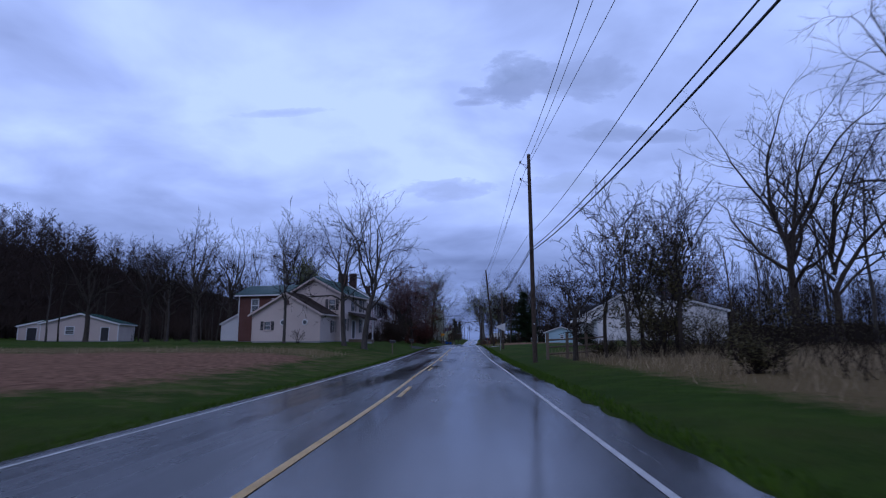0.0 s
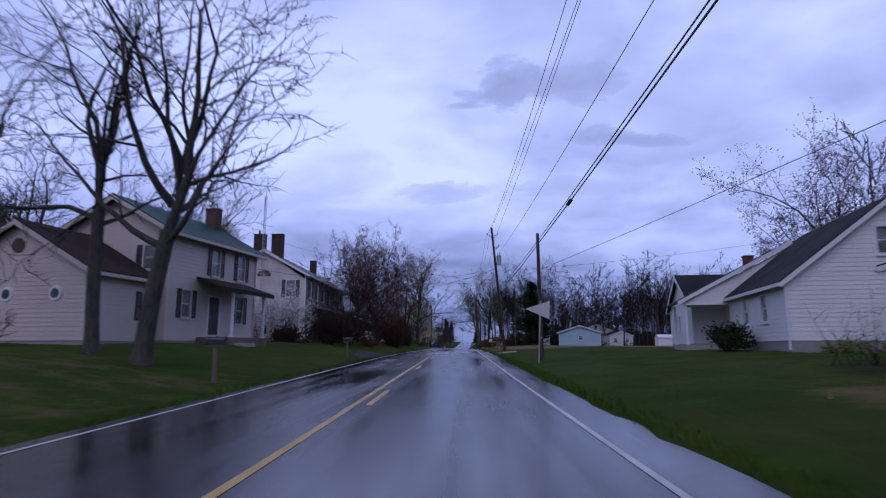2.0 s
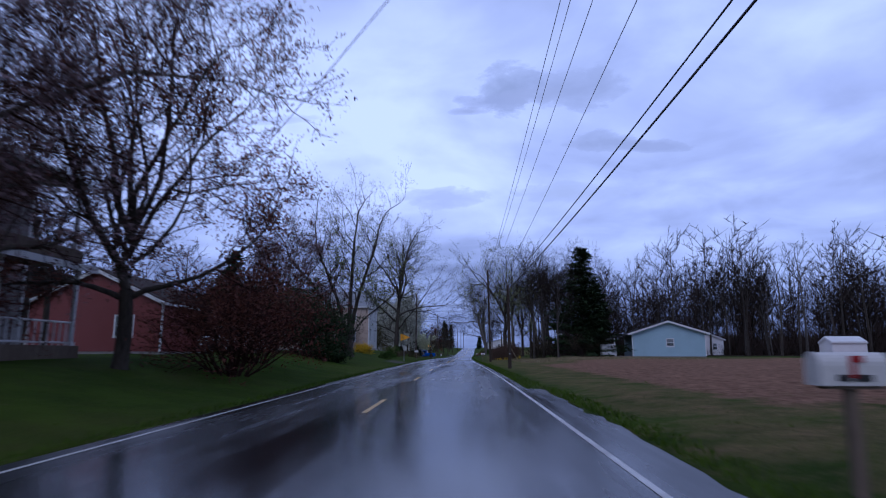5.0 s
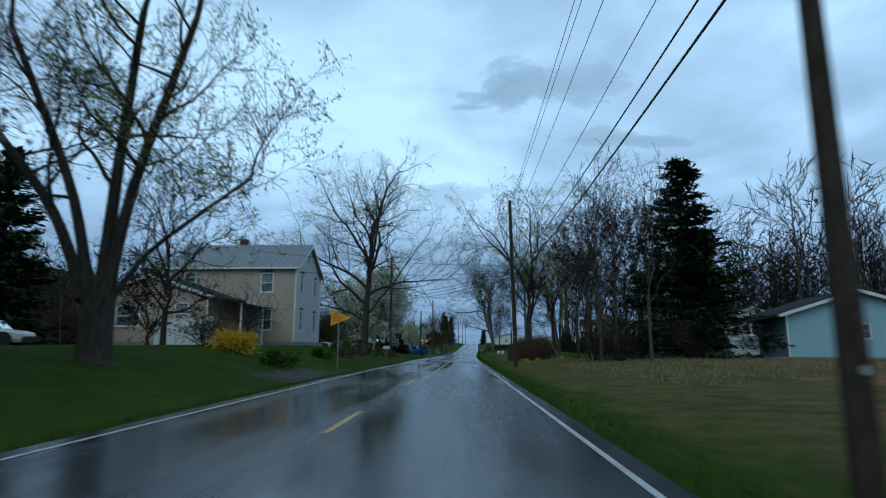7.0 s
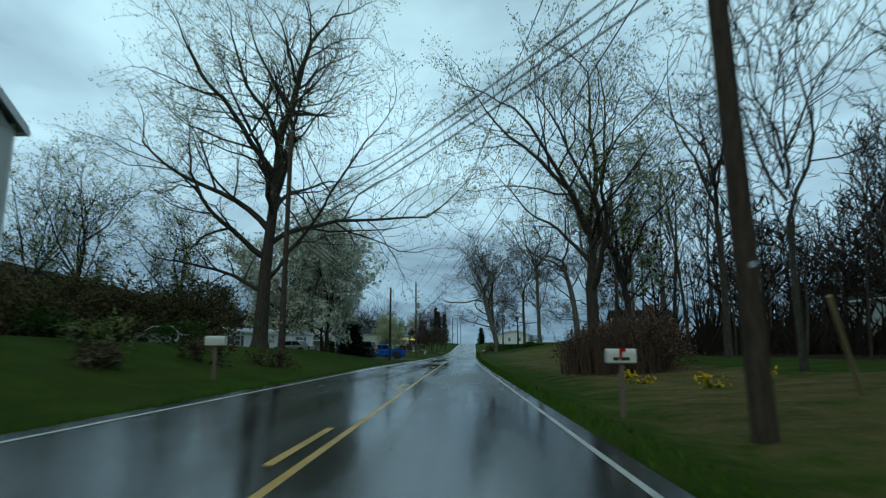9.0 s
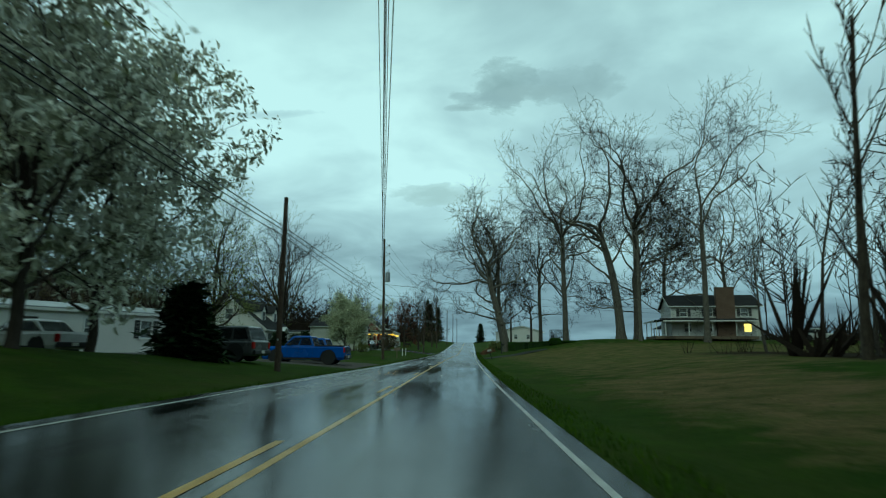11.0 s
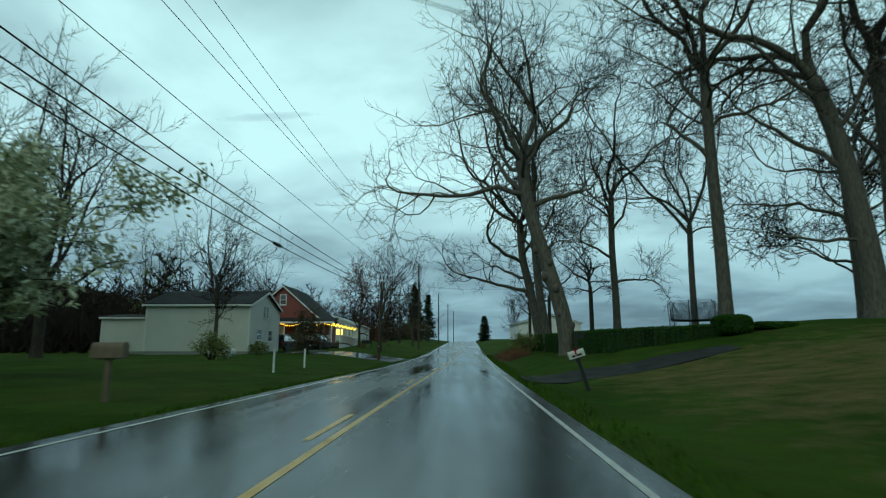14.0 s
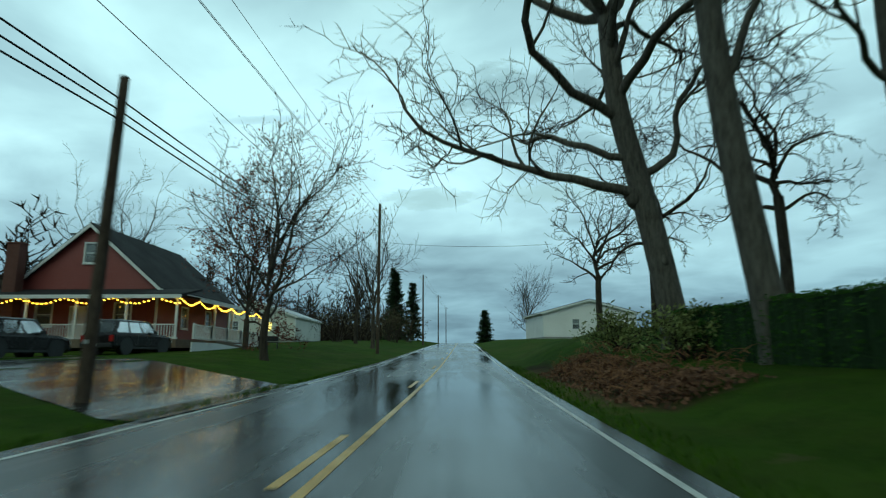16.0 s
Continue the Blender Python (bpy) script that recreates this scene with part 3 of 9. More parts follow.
def yellow(u, y0, y1):
    ln = ribbon("centre_line", u - 0.055, u + 0.055, y0, y1, 0.005, M["yellow_line"], 1, 1.0, shift=crown_shift)
    tagged(ln, "faded yellow centre line on wet asphalt", "road marking", "centre lines", "structure")


yellow(-0.13, -60, 77)
for k in range(-5, 50):
    y = DASH0 + k * CYCLE
    if y < 77:
        u = 0.13
    elif y < 450:
        u = -0.28 + 0.11 * float(ease(y, 290.0, 310.0)) - crown_shift(y)
    else:
        continue
    yellow(u, y, y + DASH)
yellow(0.13, 164.8, 300)
yellow(0.13, 300.4, 332)
yellow(0.13, 332.5, 560)

# ---- trees ----
RING_FACES = {}


def thin_tube(verts, faces, p, q, r, e):
    """One three-sided tapered twig."""
    ax, ay, az = p
    bx, by, bz = q
    dx, dy, dz = bx - ax, by - ay, bz - az
    ln = math.sqrt(dx * dx + dy * dy + dz * dz) or 1e-6
    dx, dy, dz = dx / ln, dy / ln, dz / ln
    if abs(dz) < 0.9:
        m = 1 / math.sqrt(dx * dx + dy * dy)
        sx, sy, sz = dy * m, -dx * m, 0.0
    else:
        m = 1 / math.sqrt(dy * dy + dz * dz)
        sx, sy, sz = 0.0, dz * m, -dy * m
    cx, cy, cz = dy * sz - dz * sy, dz * sx - dx * sz, dx * sy - dy * sx
    b = len(verts)
    if e < 0.35 * r or e < 0.0085:
        for k, c in ((1.0, 0.0), (-0.5, 0.866), (-0.5, -0.866)):
            verts.append((ax + r * (k * sx + c * cx), ay + r * (k * sy + c * cy), az + r * (k * sz + c * cz)))
        verts.append((bx, by, bz))
        faces.extend(((b, b + 1, b + 3), (b + 1, b + 2, b + 3), (b + 2, b, b + 3)))
        return
    for x, y, z, w in ((ax, ay, az, r), (bx, by, bz, e)):
        verts.append((x + sx * w, y + sy * w, z + sz * w))
        for k in (0.866, -0.866):
            verts.append((x + w * (k * cx - 0.5 * sx), y + w * (k * cy - 0.5 * sy), z + w * (k * cz - 0.5 * sz)))
    faces.extend(((b, b + 1, b + 4, b + 3), (b + 1, b + 2, b + 5, b + 4), (b + 2, b, b + 3, b + 5)))


def tube(verts, faces, pts, radii, sides):
    """Adds one tapered tube through the points."""
    base = len(verts)
    if sides == 3 and len(pts) <= 3:
        for (p, q), (r, e) in zip(zip(pts[:-1], pts[1:]), zip(radii[:-1], radii[1:])):
            thin_tube(verts, faces, p, q, r, e)
        return
    pts = np.asarray(pts)
    n = len(pts)
    tang = np.empty_like(pts)
    tang[1:-1] = pts[2:] - pts[:-2]
    tang[0], tang[-1] = pts[1] - pts[0], pts[-1] - pts[-2]
    tang /= np.linalg.norm(tang, axis=1, keepdims=True) + 1e-9
    ref = np.array((0.0, 0.0, 1.0)) if abs(tang[0][2]) < 0.8 else np.array((1.0, 0.0, 0.0))
    s = np.cross(tang, ref)
    s /= np.linalg.norm(s, axis=1, keepdims=True) + 1e-9
    c = np.cross(tang, s)
    a = np.arange(sides) * (2 * np.pi / sides)
    r = np.asarray(radii)[:, None, None]
    ring = pts[:, None, :] + r * (np.cos(a)[None, :, None] * s[:, None, :] + np.sin(a)[None, :, None] * c[:, None, :])
    verts.extend(ring.reshape(-1, 3).tolist())
    key = (n, sides)
    if key not in RING_FACES:
        RING_FACES[key] = np.array([(i * sides + k, i * sides + (k + 1) % sides, (i + 1) * sides + (k + 1) % sides, (i + 1) * sides + k) for i in range(n - 1) for k in range(sides)])
    faces.extend((RING_FACES[key] + base).tolist())


class Growth:
    """Grows a branching skeleton; keeps wood and twigs apart, and notes the tips."""

    def __init__(self, seed, crook=0.12, up=0.06, twig_r=0.010, fork=(34, 62), levels=4, counts=(9, 6, 5, 3), ratio=(0.62, 0.60, 0.55, 0.5), thin=0.045, segs=(9, 8, 5, 3, 1), inner=0.22):
        self.rng = random.Random(seed)
        self.crook, self.up, self.twig_r, self.fork, self.levels, self.counts, self.ratio, self.thin = crook, up, twig_r, fork, levels, counts, ratio, thin
        self.segs, self.inner = segs, inner
        self.wood_v, self.wood_f, self.twig_v, self.twig_f, self.tips = [], [], [], [], []

    def bend(self, d, amount):
        g = self.rng.gauss
        v = Vector((d.x + g(0, amount), d.y + g(0, amount), d.z + g(0, amount)))
        return v.normalized()

    def aside(self, d, angle):
        ref = Vector((0, 0, 1)) if abs(d.z) < 0.9 else Vector((1, 0, 0))
        s = d.cross(ref).normalized()
        s.rotate(Matrix.Rotation(self.rng.uniform(0, 2 * math.pi), 3, d))
        return (d * math.cos(angle) + s * math.sin(angle)).normalized()

    def emit(self, pts, radii):
        r = radii[0]
        if r > 0.16:
            tube(self.wood_v, self.wood_f, pts, radii, 9)
        elif r > self.thin:
            tube(self.wood_v, self.wood_f, pts, radii, 5)
        else:
            tube(self.twig_v, self.twig_f, pts, radii, 3)

    def branch(self, p, d, length, r, level, bare=0.3, up=None, end=None):
        """One branch with its children."""
        rng = self.rng
        n = self.segs[min(level, 4)]
        up = self.up if up is None else up
        pts, dirs, radii = [p.copy()], [d.copy()], [r]
        tip_r = end if end is not None else (self.twig_r * 0.3 if level >= self.levels else max(self.twig_r * 0.7, r * 0.25))
        for i in range(n):
            d = self.bend(d, self.crook * (0.7 + 0.5 * level ** 0.5))
            d = Vector((d.x, d.y, d.z + up)).normalized()
            p = p + d * (length / n)
            pts.append(p.copy())
            dirs.append(d.copy())
            radii.append(r + (tip_r - r) * ((i + 1) / n) ** 0.85)
        self.emit([tuple(q) for q in pts], radii)
        if level >= self.levels:
            self.tips.append((p, d))
            return
        count = self.counts[min(level, len(self.counts) - 1)]
        count = max(1, int(round(count * rng.uniform(0.75, 1.25))))
        for j in range(count):
            f = bare + (1 - bare) * (j + rng.uniform(0.1, 0.9)) / count
            i = min(n - 1, int(f * n))
            t = f * n - i
            q = pts[i].lerp(pts[i + 1], t)
            dd = dirs[i].lerp(dirs[i + 1], t).normalized()
            ang = radians(rng.uniform(*self.fork))
            cd = self.aside(dd, ang)
            rr = radii[i] + (radii[i + 1] - radii[i]) * t
            cl = length * self.ratio[min(level, len(self.ratio) - 1)] * rng.uniform(0.65, 1.15) * (1.12 - 0.55 * f)
            self.branch(q, cd, cl, max(self.twig_r, rr * rng.uniform(0.45, 0.65)), level + 1, self.inner)
        # the leader runs on into a fork
        if level >= 1:
            self.branch(p, self.bend(d, 0.3), length * 0.42, max(self.twig_r, tip_r), level + 1, 0.2)

    def leaves(self, per_tip, size, spread, keep=1.0, long=1.6):
        """Small folded leaf shapes round the tips."""
        rng = self.rng
        v, f = [], []
        for p, d in self.tips:
            for _ in range(per_tip):
                if rng.random() > keep:
                    continue
                c = p + Vector((rng.gauss(0, spread), rng.gauss(0, spread), rng.gauss(0, spread)))
                a = Vector((rng.gauss(0, 1), rng.gauss(0, 1), rng.gauss(0, 1))).normalized()
                b = a.orthogonal().normalized()
                b.rotate(Matrix.Rotation(rng.uniform(0, 6.28), 3, a))
                s = size * rng.uniform(0.6, 1.35)
                k = len(v)
                v += [tuple(c - a * s * long), tuple(c + b * s * 0.55), tuple(c + a * s * long), tuple(c - b * s * 0.55 + a.cross(b) * s * 0.3)]
                f += [(k, k + 1, k + 2), (k, k + 2, k + 3)]
        return v, f


def plant(name, g, m, label, category, bark, twig, leaf=None, leaf_mat=None, leaf_name="leaves", group=""):
    top = thing(name, m, label, category, group)
    if g.wood_v:
        raw("trunk", g.wood_v, g.wood_f, M[bark], top, True)
    if g.twig_v:
        raw("crown", g.twig_v, g.twig_f, M[twig], top)
    if leaf and leaf[0]:
        raw(leaf_name, leaf[0], leaf[1], M[leaf_mat], top)
    return top


def trunk_path(g, pts, r0, r1):
    """A hand-set trunk through points, smoothed; returns its samples."""
    ps = [Vector(p) for p in pts]
    out = []
    n = len(ps)
    for i in range(n - 1):
        a, b, c, d = ps[max(0, i - 1)], ps[i], ps[i + 1], ps[min(n - 1, i + 2)]
        for k in range(4):
            t = k / 4
            out.append(0.5 * ((2 * b) + (c - a) * t + (2 * a - 5 * b + 4 * c - d) * t * t + (3 * b - a - 3 * c + d) * t ** 3))
    out.append(ps[-1])
    radii = [r0 + (r1 - r0) * (i / (len(out) - 1)) ** 0.8 for i in range(len(out))]
    radii[0] *= 1.35
    if len(radii) > 2:
        radii[1] *= 1.08
    g.emit([tuple(q) for q in out], radii)
    return out, radii


def broad_tree(name, x, y, h, spread, r, seed, label, bark="bark_grey", twig="twig", fork_at=0.3, limbs=8, lean=(0, 0), crook=0.145, up=0.06, counts=(9, 6, 5, 3), leaf=None, levels=4, category="tree", group="", steep=(25, 60), sink=0.15, twig_r=0.015):
    """A spreading tree: a trunk to the fork, then limbs fanned round it. leaf: (per tip, size, spread, keep, material, part name)."""
    g = Growth(seed, crook, up, twig_r, counts=counts, levels=levels)
    rng = g.rng
    fz = h * fork_at
    fork = Vector((lean[0] * fork_at, lean[1] * fork_at, fz))
    mid = Vector((fork.x * 0.45 + rng.gauss(0, 0.05), fork.y * 0.45 + rng.gauss(0, 0.05), fz * 0.5))
    trunk_path(g, [(0, 0, 0), mid, fork], r, r * 0.82)
    # leader
    top = Vector((lean[0], lean[1], h))
    lead = top - fork
    g.branch(fork, lead.normalized(), lead.length * 0.74, r * 0.62, 1, 0.12)
    az = rng.uniform(0, 6.28)
    for i in range(limbs):
        az += 2.4 + rng.uniform(-0.35, 0.35)
        f = i / max(1, limbs - 1)
        tilt = radians(steep[0] + (steep[1] - steep[0]) * (1 - f) + rng.uniform(-7, 7))
        d = Vector((math.cos(az) * math.sin(tilt), math.sin(az) * math.sin(tilt), math.cos(tilt)))
        base = mid.lerp(fork, 0.75 + 0.25 * f) if i < 2 else fork + lead * (0.22 * f)
        ln = spread / max(0.42, math.sin(tilt)) * rng.uniform(0.7, 0.95) * 0.86
        ln = min(ln, (h - base.z) / max(0.3, math.cos(tilt)) * 0.82)
        g.branch(base, d, ln, r * rng.uniform(0.34, 0.52), 1, 0.25)
    lv = None
    if leaf:
        lv = g.leaves(leaf[0], leaf[1], leaf[2], leaf[3])
    return plant(name, g, at_ground(x, y, 0, sink), label, category, bark, twig, lv, leaf[4] if leaf else None, leaf[5] if leaf else "leaves", group)


def tall_growth(h, r, seed, levels=3, counts=(12, 5, 4, 3), crook=0.06, fork=(28, 55), bare=0.4, ratio=(0.34, 0.55, 0.55, 0.5), twig_r=0.012):
    g = Growth(seed, crook, 0.10, twig_r, fork, levels, counts, ratio, segs=(9, 6, 4, 2, 1))
    g.branch(Vector((0, 0, 0)), Vector((g.rng.gauss(0, 0.03), g.rng.gauss(0, 0.03), 1)).normalized(), h * 0.94, r, 0, bare, 0.05)
    return g


def conifer(name, x, y, h, spread, seed, label, mat="evergreen", tip=0.0, category="conifer"):
    g = Growth(seed, 0.03, 0)
    rng = g.rng
    tube(g.wood_v, g.wood_f, [(0, 0, 0), (0, 0, h * 0.5), (0, 0, h)], [h * 0.018, h * 0.011, 0.02], 8)
    v, f = [], []
    z = h * 0.05
    while z < h * 0.985:
        k = (z / h)
        reach = spread * (1 - k) ** 0.8 * (0.9 + 0.12 * math.sin(k * 23)) + 0.2
        for i in range(rng.randint(6, 8)):
            az = rng.uniform(0, 6.28)
            rr = reach * rng.uniform(0.65, 1.12)
            d = Vector((math.cos(az), math.sin(az), rng.uniform(-0.32, 0.05) + 0.35 * k))
            p = Vector((0, 0, z + rng.uniform(-0.2, 0.2)))
            tube(g.twig_v, g.twig_f, [tuple(p), tuple(p + d * rr * 0.55), tuple(p + d * rr + Vector((0, 0, rr * 0.12)))], [0.035, 0.02, 0.008], 3)
            n = int(10 + rr * 13)
            for j in range(n):
                t = ((j + rng.random()) / n) ** 0.75
                c = p + d * rr * t + Vector((0, 0, rr * 0.12 * t * t))
                wide = 0.22 + 0.10 * rr * (1 - t)
                c = c + Vector((rng.gauss(0, wide), rng.gauss(0, wide), rng.gauss(0, 0.07) - 0.05))
                a = (d + Vector((rng.gauss(0, 0.6), rng.gauss(0, 0.6), rng.gauss(0, 0.25) - 0.15))).normalized()
                b = a.cross(Vector((rng.gauss(0, 0.3), rng.gauss(0, 0.3), 1))).normalized()
                s = rng.uniform(0.22, 0.44)
                q = len(v)
                v += [tuple(c - a * s), tuple(c + b * s * 0.30), tuple(c + a * s), tuple(c - b * s * 0.30 + Vector((0, 0, -0.05)))]
                f += [(q, q + 1, q + 2), (q, q + 2, q + 3)]
        z += h * 0.021 + 0.06
    return plant(name, g, at_ground(x, y, 0, 0.1), label, category, "bark_dark", "twig", (v, f), mat, "foliage")


def shrub(name, x, y, w, h, seed, label, twig="twig", leaf_mat=None, per_tip=3, size=0.05, spread=0.12, stems=14, keep=1.0, depth=None, category="shrub", counts=(4, 4, 3), levels=3, group="", leaf_name="leaves", twig_r=0.011):
    g = Growth(seed, 0.16, 0.04, twig_r, (22, 60), levels, (0, *counts), (0.6, 0.62, 0.6, 0.55), segs=(9, 6, 4, 2, 1))
    rng = g.rng
    depth = depth or w
    for i in range(stems):
        az = rng.uniform(0, 6.28)
        k = rng.uniform(0.1, 1.0) ** 0.6
        d = Vector((math.cos(az) * k * w / 2, math.sin(az) * k * depth / 2, h * rng.uniform(0.75, 1.0) * (1.05 - 0.35 * k)))
        p = Vector((math.cos(az) * w * 0.10 * k, math.sin(az) * depth * 0.10 * k, 0))
        g.branch(p, d.normalized(), d.length * 0.72, 0.022 + 0.004 * h, 1, 0.15)
    lv = g.leaves(per_tip, size, spread, keep) if leaf_mat else None
    return plant(name, g, at_ground(x, y, 0, 0.05), label, category, "bark_dark", twig, lv, leaf_mat, leaf_name, group)

# ---- utility poles and wires ----
def utility_pole(x, y, h, label, lean=(0.0, 0.0), brackets=(), transformer=None, r=0.15, sink=0.05):
    z0 = gz(x, y) - sink
    top = thing("utility_pole", pose(x, y, z0), label, "utility pole", "poles along the road")
    v, f = [], []
    n = 9
    tube(v, f, [(lean[0] * i / n, lean[1] * i / n, h * i / n) for i in range(n + 1)], [r - 0.045 * i / n for i in range(n + 1)], 12)
    f.append(tuple(range(len(v) - 12, len(v))))
    raw("post", v, f, M["pole_wood"], top, True)

    def on(f):
        return Vector((lean[0] * f, lean[1] * f, h * f))

    bm = bmesh.new()
    cyl(bm, on(0.999), on(0.999) + Vector((0, 0, 0.035)), r - 0.03, r - 0.05, 12)
    part("cap", bm, M["steel"], top)
    for f, side in brackets:
        c = on(f)
        bm = bmesh.new()
        q = c + Vector((side * 0.55, 0, 0.16))
        cyl(bm, c + Vector((side * r * 0.6, 0, 0)), q, 0.022, 0.022, 6)
        cyl(bm, c + Vector((side * r * 0.6, 0, -0.25)), q - Vector((side * 0.12, 0, 0.02)), 0.014, 0.014, 6)
        br = part("bracket", bm, M["steel"], top)
        bm = bmesh.new()
        for k in range(4):
            cyl(bm, q + Vector((0, 0, 0.04 * k)), q + Vector((0, 0, 0.04 * k + 0.03)), 0.075 - 0.008 * k, 0.045 - 0.005 * k, 10)
        part("insulator", bm, M["porcelain"], br)
    if transformer:
        f, side = transformer
        c = on(f) + Vector((side * (r + 0.26), 0, 0))
        bm = bmesh.new()
        cyl(bm, c - Vector((0, 0, 0.5)), c + Vector((0, 0, 0.45)), 0.25, 0.25, 18)
        cyl(bm, c + Vector((0, 0, 0.45)), c + Vector((0, 0, 0.55)), 0.26, 0.12, 18)
        tr = part("transformer", bm, M["steel"], top, "grey pole-top transformer can")
        bm = bmesh.new()
        for s in (-0.1, 0.1):
            cyl(bm, c + Vector((s, 0, 0.5)), c + Vector((s, 0, 0.85)), 0.04, 0.025, 8)
        part("bushing", bm, M["porcelain"], tr)
        bm = bmesh.new()
        cyl(bm, on(f + 0.09) + Vector((side * r, 0, 0)), on(f + 0.115) + Vector((side * (r + 0.45), 0, 0)), 0.035, 0.03, 8)
        part("fuse_cutout", bm, M["porcelain"], top)
    bm = bmesh.new()
    cyl(bm, on(0.18) + Vector((0, -r - 0.005, 0)), on(0.18) + Vector((0, -r - 0.012, 0)), 0.05, 0.05, 8)
    part("number_tag", bm, M["steel"], top)
    return lambda f, dx=0.0: Vector((x, y, z0)) + on(f) + Vector((dx, 0, 0))


P0 = utility_pole(4.6, -6.0, 12.9, "tall weathered wooden utility pole on the grass verge", (-0.2, 0), ((0.94, -1), (0.87, -1)))
P1 = utility_pole(3.85, 36.4, 13.1, "tall weathered wooden utility pole on the grass verge", (-0.08, 0), ((0.945, -1), (0.86, -1)))
P2 = utility_pole(3.8, 71.4, 6.95, "short dark wooden service pole on the lawn", (-0.06, 0), (), r=0.13)
P3 = utility_pole(3.78, 99.9, 12.75, "leaning wooden utility pole with a transformer", (-1.2, -0.3), ((0.93, -1), (0.93, 1), (0.835, 1)), (0.73, 1))
P4 = utility_pole(2.58, 144.2, 6.4, "short pale wooden service pole on the verge", (-0.05, 0), ((0.9, -1),), r=0.14)
P5 = utility_pole(2.95, 186.0, 13.5, "tall weathered wooden utility pole beside a brush thicket", (-0.25, 0), ((0.985, -1), (0.93, -1), (0.875, -1)), r=0.17)
L1 = utility_pole(-9.45, 205.0, 11.4, "dark wooden utility pole among garden bushes", (0.05, 0), ((0.93, -1),))
L2 = utility_pole(-8.85, 242.0, 7.9, "short dark wooden utility pole beside the drive", (0, 0), (), r=0.14)
L3 = utility_pole(-8.78, 278.4, 12.75, "tall dark wooden utility pole with a transformer on the lawn", (-0.05, -0.7), ((0.93, 1), (0.86, 1), (0.80, 1)), (0.68, 1))
L4 = utility_pole(-7.2, 324.6, 6.85, "short dark wooden service pole beside a driveway", (0.2, 0), (), r=0.14)
L5 = utility_pole(-6.2, 363.2, 13.0, "tall dark wooden utility pole on the lawn", (0, 0), ((0.955, -1), (0.955, 1)))
L6 = utility_pole(-4.5, 409.0, 11.5, "distant wooden utility pole beside the road", (0, 0), ((0.94, -1), (0.94, 1)))
L7 = utility_pole(-3.0, 455.0, 11.5, "distant wooden utility pole beside the road", (0, 0), ((0.94, -1), (0.94, 1)))
L8 = utility_pole(-1.5, 500.0, 11.5, "distant wooden utility pole beside the road", (0, 0), ((0.94, -1), (0.94, 1)))


def wire(points, sags, r=0.012, name="power_line", label="thin black overhead power line", splices=()):
    """One cable hung through its supports; sags: metres for each span."""
    verts, faces = [], []
    pts = []
    for a, b, sag in zip(points[:-1], points[1:], sags):
        a, b = Vector(a), Vector(b)
        for k in range(14):
            t = k / 14
            p = a.lerp(b, t)
            pts.append((p.x, p.y, p.z - sag * 4 * t * (1 - t)))
    pts.append(tuple(points[-1]))
    tube(verts, faces, pts, [r] * len(pts), 5)
    top = thing(name, Matrix.Identity(4), label, "overhead line", "overhead lines")
    raw("cable", verts, faces, M["wire"], top)
    for t in splices:
        i = int(t * (len(pts) - 2))
        a, b = Vector(pts[i]), Vector(pts[i + 1])
        d = (b - a).normalized()
        bm = bmesh.new()
        cyl(bm, a, a + d * 0.75, 0.075, 0.075, 8)
        cyl(bm, a - d * 0.14, a, 0.02, 0.075, 8)
        cyl(bm, a + d * 0.75, a + d * 0.89, 0.075, 0.02, 8)
        part("splice_case", bm, M["wire"], top)


PY = (-6.0, 36.4, 71.4, 99.9, 144.2, 185.4, 277.6, 324.5, 363.1)      # supports along the road
# high circuit on the tall poles, then across the road
wire([(2.8, PY[0], 11.2), (2.92, PY[1], 12.1), (1.95, PY[3], 12.6), (2.45, PY[5], 13.25), (-8.9, PY[6], 13.05)], (1.7, 1.2, 0.65, 1.69))
wire([(4.5, PY[0], 12.88), (3.74, PY[1], 12.75), (2.5, PY[3], 13.5), (2.85, PY[5], 14.1), (-8.9, PY[6], 14.1)], (0.54, 0.7, 0.79, 1.72))
wire([(5.6, PY[0], 11.3), (3.5, PY[1], 12.08), (3.07, PY[3], 12.95), (2.95, PY[5], 12.51), (-8.85, PY[6], 12.03)], (0.17, 0.24, 0.56, 2.03))
wire([(4.17, PY[0], 7.94), (3.6, PY[1], 7.95), (3.55, PY[3], 11.4), (3.2, PY[5], 10.7), (-8.95, PY[6], 9.85)], (0.97, 0.39, 0.92, 1.9))
wire([(2.95, PY[5], 9.6), (-8.95, PY[6], 8.9)], (2.0,), 0.016)
